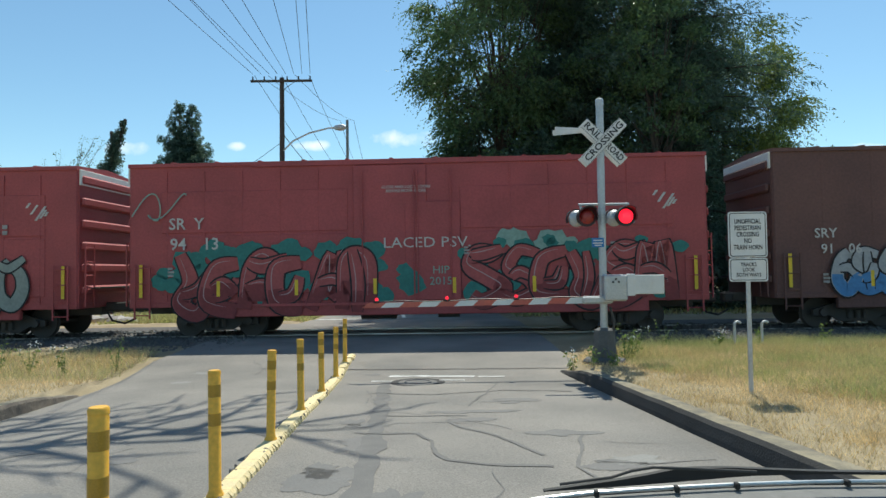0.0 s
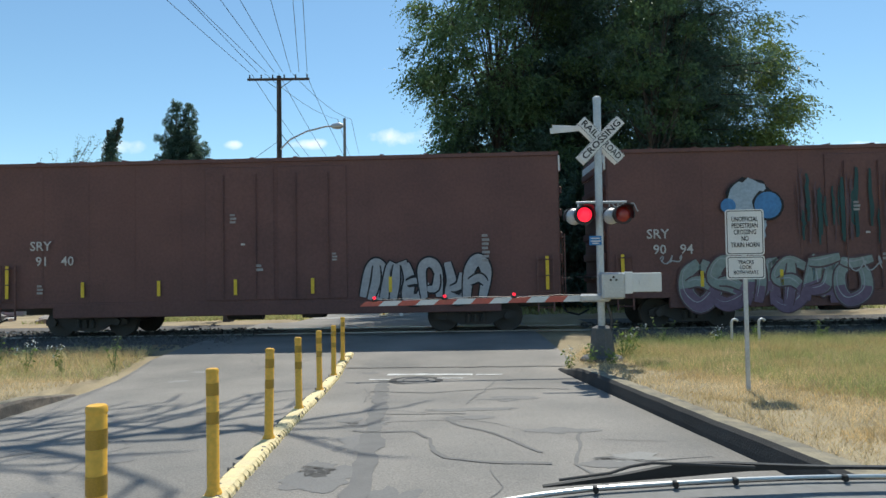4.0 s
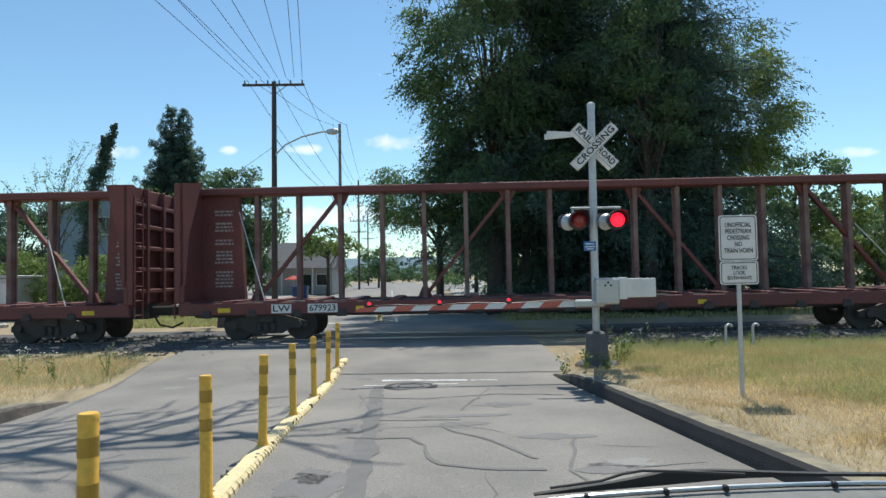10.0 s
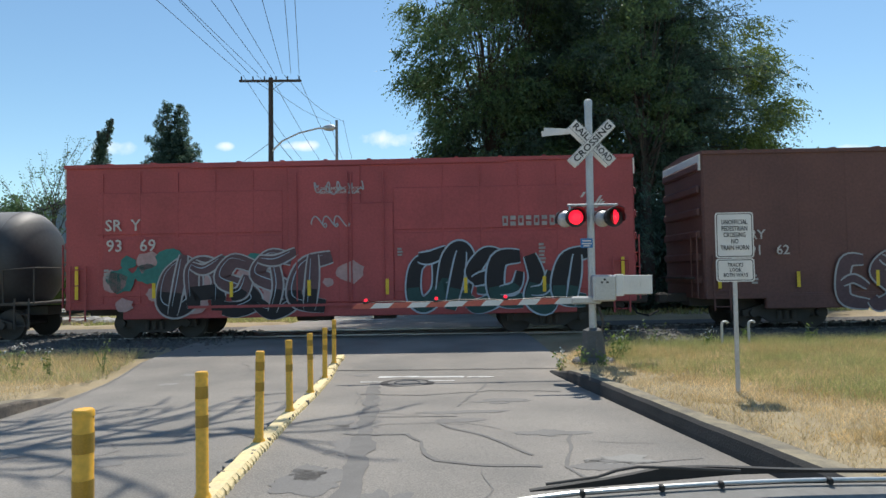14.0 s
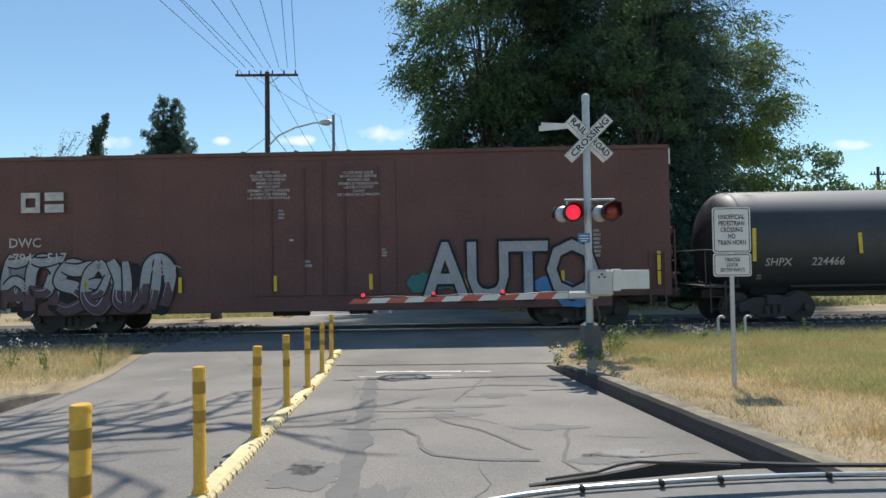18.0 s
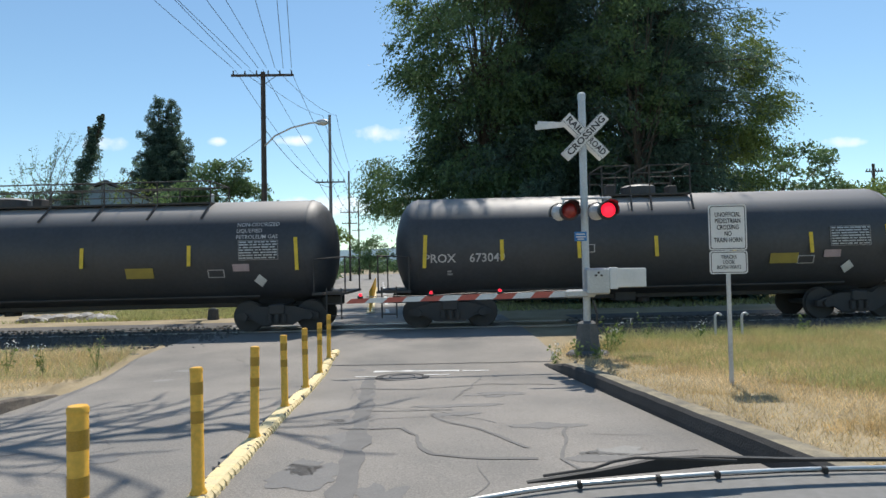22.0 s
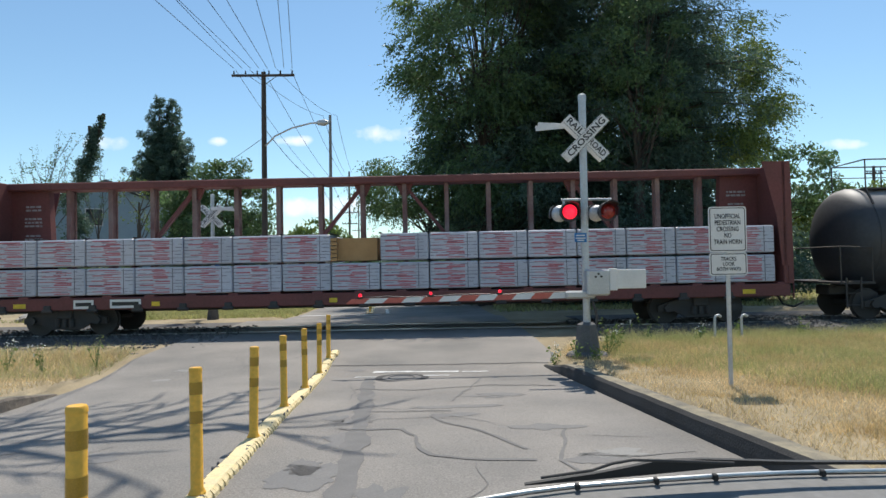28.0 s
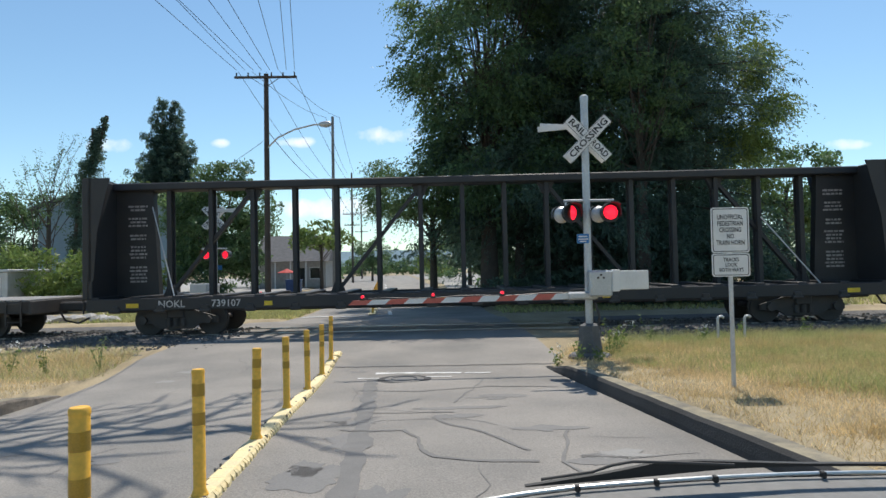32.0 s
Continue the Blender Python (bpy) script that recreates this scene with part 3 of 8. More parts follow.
kerb("kerb", left_kerb, -8, 9.8, -1, "dark worn kerb beside the dry verge")

# ---- railway track ----
def track_point(u, off=0.0):
    p = T_DIR * u + T_NRM * (TRACK_C + off)
    return (p.x, p.y, 0.16 + tilt(u))


bed = Shape()
us = list(np.arange(-90, 90.1, 2.0))
for u in us:
    for off, dz in ((-4.3, -0.105), (-1.6, -0.03), (1.5, -0.03), (3.1, -0.05)):
        x, y, z = track_point(u, off)
        bed.v.append((x, y, z + dz))
for j in range(len(us) - 1):
    if not (-5.6 < us[j] + 1 < 3.4):
        bed.f += [(j * 4 + i, j * 4 + i + 1, j * 4 + 5 + i, j * 4 + 4 + i) for i in range(3)]
tagged(part("track_bed", bed, BALLAST), "grey crushed stone track bed", "ballast", kind="structure")
rails = thing("railway_track", "polished steel rails across the road", "track", kind="structure")
for off in (-0.75, 0.75):
    r = Shape()
    for u0 in range(-700, 700, 20):
        for (a, b, z0, z1) in ((-0.036, 0.036, -0.045, 0.0), (-0.012, 0.012, -0.13, -0.04), (-0.07, 0.07, -0.15, -0.12)):
            if abs(u0) > 100 and z1 < 0:
                continue
            p, q = track_point(u0, off), track_point(u0 + 20, off)
            r.bar((p[0], p[1], p[2] + (z0 + z1) / 2), (q[0], q[1], q[2] + (z0 + z1) / 2), z1 - z0, b - a)
    part("rail", r, RAILSTEEL, rails)
tie_mesh = Shape().box(-0.11, 0.11, -1.3, 1.3, -0.17, 0.0, 0.02).mesh("tie")
for k in range(-44, 45):
    u = k * 0.55
    if not (-5.6 < u < 3.4):
        x, y, z = track_point(u)
        part("tie", tie_mesh, WOOD, rails, at=pose(x, y, z - 0.12, 0, 0, -1.8))
stones = Shape()
rs = random.Random(4)
for k in range(5200):
    u, off = rs.uniform(-16, 16), rs.uniform(-3.7, 1.3)
    if -5.8 < u < 3.6:
        continue
    x, y, z = track_point(u, off)
    s = rs.uniform(0.02, 0.055)
    z = z - 0.03 - 0.075 * smooth_step(1.5, 4.3, -off) - 0.02 * smooth_step(1.5, 3.0, off)
    stones.cyl((x, y, z - s * 0.3), (x + rs.uniform(-s, s) * 0.5, y + rs.uniform(-s, s) * 0.5, z + s), s * 1.2, 5, s * 0.6)
tagged(part("ballast_stones", stones, BALLAST), "loose grey ballast stones beside the rails", "ballast", kind="stuff")

# ---- yellow delineators ----
POSTS = [(-1.52, 2.75), (-1.62, 4.42), (-1.71, 6.15), (-1.79, 7.80), (-1.83, 9.32), (-1.92, 11.05), (-2.03, 12.75)]
pm = Shape().lathe([(0, 0.050), (0.04, 0.050), (0.05, 0.043), (0.86, 0.043), (0.875, 0.036)], (0, 0, 0), (0, 0, 1), 14).mesh("tube", True)
capm = Shape().lathe([(0, 0.045), (0.02, 0.045), (0.03, 0.038)], (0, 0, 0.855), (0, 0, 1), 14).mesh("cap", True)
bandm = Shape().cyl((0, 0, 0), (0, 0, 0.085), 0.0445, 14, cap=False).mesh("band", True)
basem = Shape().lathe([(0, 0.06), (0.02, 0.06), (0.035, 0.05)], (0, 0, 0), (0, 0, 1), 10).mesh("foot")
for i, (x, y) in enumerate(POSTS):
    z = road_z(x, y) + (0.085 if i == 0 else 0.05)
    lean = random.Random(i).uniform(-1, 1)
    p = thing("delineator_post", "yellow plastic delineator post with reflective bands", "road post", "yellow posts on the median kerb", at=pose(x, y, z, lean, lean * 0.6, 20 * i))
    part("tube", pm, YELLOW, p)
    part("cap", capm, YELLOW, p)
    part("foot", basem, YELLOW, p)
    for zb in (0.50, 0.70):
        part("band", bandm, YELLOW_BAND, p, "dull reflective band", at=pose(0, 0, zb))
med = thing("median_kerb", "worn yellow median kerb of bolted modules", "kerb", kind="structure")
module = Shape()
for k in range(10):
    a, b = -0.278 + k * 0.0556, -0.278 + (k + 1) * 0.0556 - (0.004 if k % 5 == 4 else 0.0)
    w = 0.088 if k % 5 in (1, 3) else 0.1
    prof = [(-w, 0), (-w + 0.005, 0.028), (-0.06, 0.06), (0.06, 0.06), (w - 0.005, 0.028), (w, 0)]
    n = len(prof)
    module.add([(px, yy, pz) for yy in (a, b) for px, pz in prof], [tuple(range(n)), tuple(range(2 * n - 1, n - 1, -1))] + [(i, n + i, n + i + 1, i + 1) for i in range(n - 1)])
modm = module.mesh("kerb_module")
y = 1.2
while y < 13.6:
    x = np.interp(y, [p[1] for p in POSTS], [p[0] for p in POSTS]) if y > 2.7 else -1.5
    part("kerb_module", modm, KERB_YELLOW, med, at=pose(float(x), y, road_z(x, y), -2.3 if y < 11 else 0, 0, 2.8 + random.Random(int(y * 10)).uniform(-2, 2)))
    rk = random.Random(int(y * 10) + 3)
    for k in range(3):
        s, cy, w = rk.choice((-1, 1)), y + rk.uniform(-0.25, 0.25), rk.uniform(0.009, 0.018)
        cx = float(x) + s * rk.uniform(0.03, 0.09)
        part("chip", Shape().box(-w * 0.7, w * 0.7, -w * 1.8, w * 1.8, 0.0, 0.062, 0.01), TAR, med, "worn dark notch", at=pose(cx, cy, road_z(cx, cy) + 0.005, 0, 0, rk.uniform(0, 90)))
    y += 0.56


# ---- crossing signal ----
def lamp_unit(parent, x, y, z, rear):
    s = -1 if not rear else 1
    k = 0.86 if rear else 1.0
    body = part("lamp_housing", Shape().lathe([(0, 0.07 * k), (0.02, 0.12 * k), (0.07, 0.17 * k), (0.16, 0.18 * k)], (x, y - s * 0.08, z), (0, s, 0), 20), SILVER if rear else BLACKPAINT, parent, "round signal lamp housing", True)
    hood = Shape()
    n = 16
    v, f = [], []
    for i in range(n + 1):
        a = radians(-25 + 230 * i / n)
        L = 0.30 if 40 < math.degrees(a) < 140 else 0.16
        for r in (0.165, 0.178):
            for d in (0.05, 0.05 + L):
                v.append((x + r * math.cos(a), y + s * d, z + r * math.sin(a)))
    for i in range(n):
        k = i * 4
        f += [(k, k + 1, k + 5, k + 4), (k + 2, k + 6, k + 7, k + 3), (k + 1, k + 3, k + 7, k + 5), (k, k + 4, k + 6, k + 2)]
    hood.add(v, f)
    part("visor", hood, BLACKPAINT, body, "black lamp visor")
    return body


def arm_z(x):
    """Height of the slightly sagging gate arm along it."""
    return 1.13 + 0.055 * x / 4.3


def crossing_signal(at, label, lens_rows, gate):
    g = thing("crossing_signal", label, "railroad signal", "crossing signals", at=at)
    part("mast", Shape().cyl((0, 0, 0.3), (0, 0, 4.72), 0.068, 16), SILVER, g, "silver tubular mast", True)
    part("mast_cap", Shape().lathe([(0, 0.074), (0.1, 0.074), (0.13, 0.05)], (0, 0, 4.68), (0, 0, 1), 14), SILVER, g)
    part("base", Shape().lathe([(-0.15, 0.40), (0.03, 0.40), (0.07, 0.36), (0.10, 0.23), (0.30, 0.21), (0.58, 0.185), (0.62, 0.10)], (0, 0, 0), (0, 0, 1), 8), CASTING, g, "dark cast mast base")
    part("conduit", Shape().tube([(0.12, -0.1, 0.4), (0.16, -0.1, 0.75), (0.1, -0.05, 1.0)], 0.022), DARKSTEEL, g)
    for side in (0, 180):
        for ang, words in ((45, (("CROSSING", 0.0, 0.93),)), (-45, (("RAIL", -0.285, 0.36), ("ROAD", 0.275, 0.38)))):
            lift = -0.11 if ang > 0 else -0.095
            b = part("blade", Shape().box(-0.51, 0.51, -0.006, 0.006, -0.10, 0.10, 0.004), WHITE, g, "white crossbuck blade", at=pose(0.04, 0, 0, 0, 0, side) @ pose(0, lift, 3.99) @ pose(0, 0, 0, 0, -ang, 0))
            for word, wx, ww in words:
                part("legend", lettering(word, 0.165, ww, bold=0.022), BLACKPAINT, b, "black letters", at=pose(wx, -0.010, 0))
            part("blade_edge", Shape().box(-0.505, 0.505, -0.008, -0.006, 0.088, 0.094).box(-0.505, 0.505, -0.008, -0.006, -0.094, -0.088), BLACKPAINT, b)
    # rear crossbuck seen edge-on
    part("rear_blade", Shape().box(-0.85, 0.0, 0.06, 0.075, -0.05, 0.05), WHITE, g, "weathered white board", at=pose(0.0, 0.05, 4.28, 0, -5, 0))
    part("rear_blade", Shape().box(-0.80, 0.0, 0.09, 0.10, -0.045, 0.045), WHITE, g, "weathered white board", at=pose(0.0, 0.05, 4.24, 0, 3, 0))
    part("lamp_arm", Shape().cyl((-0.42, 0, 2.86), (0.50, 0, 2.86), 0.025, 10).cyl((-0.38, 0, 2.86), (-0.38, 0, 2.66), 0.02, 8).cyl((0.44, 0, 2.86), (0.44, 0, 2.66), 0.02, 8), SILVER, g, "lamp cross arm")
    discs = []
    for x in (-0.32, 0.375):
        for rear in (False, True):
            s, dx = (1, -0.10) if rear else (-1, 0.0)
            b = lamp_unit(g, x + dx, s * 0.12, 2.62, rear)
            disc = part("lens", Shape().lathe([(-0.075, 0.02), (-0.065, 0.07), (-0.035, 0.115), (0.0, 0.132), (0.035, 0.115), (0.065, 0.07), (0.075, 0.02)], (0, 0, 0), (0, 1, 0), 20), RED_DULL, b, "red signal lens that flashes", at=pose(x + dx, s * 0.225, 2.62))
            disc.data.materials.append(RED_GLOW)
            for poly in disc.data.polygons:
                poly.material_index = 1 if poly.center.y < 0 else 0
            discs.append((disc, x < 0, s))
    plate = part("blue_plate", Shape().box(-0.11, 0.11, -0.085, -0.075, -0.085, 0.085), BLUE, g, "small blue notice plate", at=pose(-0.1, 0, 2.16))
    part("plate_line", Shape().box(-0.08, 0.08, -0.089, -0.086, 0.03, 0.05).box(-0.09, 0.09, -0.089, -0.086, -0.02, 0.0).box(-0.06, 0.06, -0.089, -0.086, -0.06, -0.04), WHITE, plate)
    if gate:
        part("mechanism_box", Shape().box(-0.05, 0.36, -0.30, 0.02, 1.11, 1.58, 0.03).box(-0.42, 0.12, -0.22, -0.08, 1.06, 1.20, 0.03), SILVER, g, "grey gate mechanism box")
        part("counterweight", Shape().box(0.36, 1.02, -0.26, -0.18, 1.23, 1.57, 0.01).box(0.36, 0.50, -0.28, -0.17, 1.20, 1.59, 0.01).box(0.62, 0.64, -0.27, -0.255, 1.36, 1.45).box(0.80, 0.82, -0.27, -0.255, 1.36, 1.45), WHITE, g, "pale counterweight plate")
        part("box_bolt", Shape().cyl((0.10, -0.30, 1.45), (0.10, -0.32, 1.45), 0.02, 8).cyl((0.2, -0.30, 1.45), (0.2, -0.32, 1.45), 0.02, 8).cyl((0.15, -0.30, 1.5), (0.15, -0.32, 1.5), 0.02, 8), DARKSTEEL, g)
        x = -0.35
        i = 0
        L = 3.7
        while x > -L - 0.35:
            w = 0.33
            h = 0.055 - 0.014 * (-x / 4.4)
            s = 0.05
            seg = Shape().plate([(x + s, -0.16, arm_z(x) + h), (x - s, -0.16, arm_z(x) - h), (x - s - w, -0.16, arm_z(x - w) - h), (x + s - w, -0.16, arm_z(x - w) + h)], (0, 0.03, 0))
            part("arm_stripe", seg, (WHITE, RED_PANEL)[i % 2], g, "white gate arm section" if i % 2 == 0 else "red gate arm section", at=pose(0, 0, 0, 0, 0, 0))
            x -= w
            i += 1
        part("arm_cable", Shape().tube([(-0.4 - 0.4 * k, -0.15, arm_z(-0.4 - 0.4 * k) + 0.06 + 0.015 * math.sin(k * 1.7)) for k in range(10)], 0.008, 5), BLACKPAINT, g)
        for lx in (-4.10, -2.84, -1.60):
            b = part("arm_lamp", Shape().box(lx - 0.05, lx + 0.05, -0.18, -0.12, arm_z(lx) + 0.04, arm_z(lx) + 0.09, 0.01), BLACKPAINT, g, "small gate arm lamp")
            part("arm_lens", Shape().cyl((lx, -0.185, arm_z(lx) + 0.105), (lx, -0.12, arm_z(lx) + 0.105), 0.028, 12), RED_GLOW, b, "lit red lens")
    return g, discs


near_signal, near_discs = crossing_signal(pose(2.90, 11.3, 0.22, 0, 0, 0), "silver crossing signal with white crossbuck and lowered gate", None, True)
far_signal, far_discs = crossing_signal(pose(-7.85, 23.0, -0.12, 0, 0, 180), "silver crossing signal with crossbuck across the tracks", None, True)

# ---- sign ----
def rounded(w, h, r, y, zc):
    """Corner points of a rounded rectangle in the xz plane."""
    out = []
    for cx, cz, a0 in ((w - r, h - r, 0), (r - w, h - r, 90), (r - w, r - h, 180), (w - r, r - h, 270)):
        out += [(cx + r * math.cos(radians(a0 + 18 * k)), y, zc + cz + r * math.sin(radians(a0 + 18 * k))) for k in range(6)]
    return out


sg = thing("pedestrian_sign", "white two-panel notice on a grey steel post", "sign", at=pose(3.72, 7.6, 0.0, 0, 0, -4))
zs = ground_z(3.72, 7.6)
part("post", Shape().box(-0.025, 0.025, -0.015, 0.015, zs - 0.1, 2.55, 0.006), GALV, sg, "galvanised steel post")
for z, h, text, size, wd in ((2.30, 0.56, "UNOFFICIAL\nPEDESTRIAN\nCROSSING\nNO\nTRAIN HORN", 0.083, 0.34), (1.87, 0.285, "TRACKS\nLOOK\nBOTH WAYS", 0.066, 0.29)):
    p = part("panel", Shape().plate(rounded(0.23, h / 2, 0.035, -0.021, z), (0, -0.006, 0)), WHITE, sg, "white sign panel with rounded corners")
    outer, inner = rounded(0.215, h / 2 - 0.014, 0.03, -0.0285, z), rounded(0.206, h / 2 - 0.023, 0.024, -0.0285, z)
    m = len(outer)
    part("border", Shape().add(outer + inner, [(i, (i + 1) % m, m + (i + 1) % m, m + i) for i in range(m)]), BLACKPAINT, p, "black border line")
    part("legend", lettering(text, size, wd, line=0.95 if h > 0.4 else 0.95), BLACKPAINT, p, "black letters", at=pose(0, -0.032, z))
for x, y in ((6.05, 13.0), (6.62, 13.0)):
    z = ground_z(x, y)
    hook = [(x + 0.07 - 0.07 * math.cos(radians(30 * k)), y, z + 0.56 + 0.07 * math.sin(radians(30 * k))) for k in range(6)]
    tagged(part("marker_stake", Shape().tube([(x, y, z - 0.1)] + hook, 0.028, 8), GALV), "short hooked grey pipe in the verge", "pipe", "pipes by the track")


# ---- utility poles ----
def utility_pole(x, y, h, arms, label, lamp=False, mat=None):
    p = thing("utility_pole", label, "utility pole", "poles along the street", at=pose(x, y, road_z(x, y) - 0.1))
    part("pole", Shape().cyl((0, 0, 0), (0, 0, h), 0.17, 12, 0.12), mat or WOOD, p, "weathered wooden pole", True)
    for z, w in arms:
        a = part("crossarm", Shape().box(-w / 2, w / 2, -0.16, -0.06, z - 0.06, z + 0.06, 0.01), WOOD, p, "wooden crossarm")
        for k in range(6):
            xx = -w / 2 + 0.12 + (w - 0.24) * k / 5
            part("insulator", Shape().lathe([(0, 0.03), (0.06, 0.05), (0.1, 0.03), (0.16, 0.045), (0.2, 0.02)], (xx, -0.11, z + 0.06), (0, 0, 1), 8), BLACKPAINT, a)
        part("brace", Shape().bar((-w * 0.24, -0.12, z), (0, -0.12, z - 0.55), 0.04, 0.02, (0, 1, 0)).bar((w * 0.24, -0.12, z), (0, -0.12, z - 0.55), 0.04, 0.02, (0, 1, 0)), DARKSTEEL, a)
    if lamp:
        l = part("street_light_arm", Shape().tube([(0, 0, 8.5), (0.7, -0.5, 8.98), (1.7, -1.1, 9.26), (2.8, -1.7, 9.36), (3.25, -1.9, 9.33)], 0.045, 8), GALV, p, "curved street light bracket")
        part("street_light_head", Shape().lathe([(0, 0.06), (0.15, 0.13), (0.5, 0.17), (0.72, 0.12), (0.8, 0.03)], (3.1, -1.85, 9.34), Vector((0.82, -0.55, -0.12)).normalized(), 12), GALV, l, "cobra street light head", True)
    return p


utility_pole(-8.53, 33, 12.5, [(12.3, 3.3)], "tall dark wooden pole with crossarm and street light", True)
utility_pole(-8.4, 55, 15.6, [(9.6, 2.6)], "tall pale utility pole down the street", mat=PALE_WOOD)
utility_pole(-11.1, 90, 16.0, [(10.0, 2.6), (8.4, 2.2)], "distant dark wooden utility pole")
utility_pole(-13.6, 125, 15.0, [(9.5, 2.6)], "distant dark wooden utility pole")
utility_pole(40.5, 55, 10.3, [(9.6, 1.6)], "distant utility pole beyond the trees")


def wire(pts, sag, r=0.012, n=14):
    """A hanging cable between two points."""
    a, b = Vector(pts[0]), Vector(pts[1])
    line = [a.lerp(b, i / n) - Vector((0, 0, 4 * sag * (i / n) * (1 - i / n))) for i in range(n + 1)]
    tagged(part("overhead_wire", Shape().tube(line, r, 5), WIRE), "black overhead cable between poles", "cable", "overhead cables")


TOPX = (300, 338, 342, 395, 430, 485, 525, 543)
for i, px in enumerate(TOPX):
    ax = -8.53 - 1.53 + 3.06 * i / 7
    a = Vector((ax, 32.9, 12.55))
    d = 23.3
    b = Vector(((px - 784) / 1100 * d, d, 12.25))
    e = a + (b - a) * (46 / (a.y - d))
    e.z = 12.4
    mid = a + (e - a) * ((a.y - d) / 46)
    wire((a, e), (mid.z - 12.25) / (4 * (a.y - d) / 46 * (1 - (a.y - d) / 46)), 0.013)
for i in range(5):
    wire(((-10.0 + 0.73 * i, 33, 12.5), (-9.6 + 0.6 * i, 55, 9.8 + (i % 2) * 5.6)), 0.4, 0.014)
    wire(((-9.6 + 0.6 * i, 55, 9.8 + (i % 2) * 5.6), (-12.2 + 0.5 * i, 90, 10.1 + (i % 2) * 5.6)), 0.6, 0.02)
wire(((-8.53, 33, 8.9), (-20, 45, 6.5)), 0.3, 0.014)
wire(((-8.53, 33, 9.4), (-8.4, 55, 9.0)), 0.7, 0.02)


# ---- trees ----
def leaf_mesh(name, centres, sizes, mat, droop, seed, slim=0.45, along=None):
    """Small rhombic leaves at the centres, each turned at random."""
    rng = np.random.default_rng(seed)
    n = len(centres)
    d1 = rng.normal(size=(n, 3)) if along is None else np.array(along)
    d1[:, 2] -= droop
    d1 /= np.linalg.norm(d1, axis=1)[:, None]
    d2 = np.cross(d1, rng.normal(size=(n, 3)))
    d2 /= np.linalg.norm(d2, axis=1)[:, None]
    s = np.asarray(sizes)[:, None]
    v = np.empty((n, 4, 3))
    v[:, 0], v[:, 2] = centres - d1 * s, centres + d1 * s
    v[:, 1], v[:, 3] = centres - d2 * s * slim, centres + d2 * s * slim
    me = bpy.data.meshes.new(name)
    me.vertices.add(4 * n)
    me.vertices.foreach_set("co", v.reshape(-1))
    me.loops.add(4 * n)
    me.loops.foreach_set("vertex_index", np.arange(4 * n, dtype=np.int32))
    me.polygons.add(n)
    me.polygons.foreach_set("loop_start", np.arange(0, 4 * n, 4, dtype=np.int32))
    me.update()
    me.materials.append(mat)
    return me


def clumps_to_leaves(clumps, rng, leaf):
    """clumps: centre, radii, count."""
    c, s = [], []
    for p, r, n in clumps:
        q = rng.normal(size=(n, 3))
        q /= np.linalg.norm(q, axis=1)[:, None]
        q *= (rng.random(n) ** 0.45)[:, None]
        c.append(np.array(p) + q * np.array(r))
        s.append(rng.uniform(0.6, 1.3, n) * leaf)
    return np.concatenate(c), np.concatenate(s)


def hanging_sprays(clumps, rng, leaf, fall=0.55):
    """Leaves in short arching strands that droop outwards from each clump."""
    c, d, sz = [], [], []
    for p, r, n in clumps:
        k = max(1, n // 9)
        q = rng.normal(size=(k, 3))
        q /= np.linalg.norm(q, axis=1)[:, None]
        q *= (rng.random(k) ** 0.5)[:, None]
        start = np.array(p) + q * np.array(r)
        out = start.copy()
        out[:, 2] = 0
        out /= np.linalg.norm(out, axis=1)[:, None] + 0.01
        out += rng.normal(size=(k, 3)) * 0.55
        length = rng.uniform(0.5, 1.1, k) * (0.35 + 0.45 * r[0])
        for j in range(9):
            f = (j + 0.5) / 9
            drop = np.zeros((k, 3))
            drop[:, 2] = -fall * f * f
            c.append(start + (out * f + drop) * length[:, None] + rng.normal(size=(k, 3)) * leaf * 0.35)
            t = out.copy()
            t[:, 2] -= 2 * fall * f
            d.append(t / (np.linalg.norm(t, axis=1)[:, None] + 0.01) + rng.normal(size=(k, 3)) * 0.45)
            sz.append(rng.uniform(0.6, 1.25, k) * leaf * (1.1 - 0.4 * f))
    return np.concatenate(c), np.concatenate(sz), np.concatenate(d)


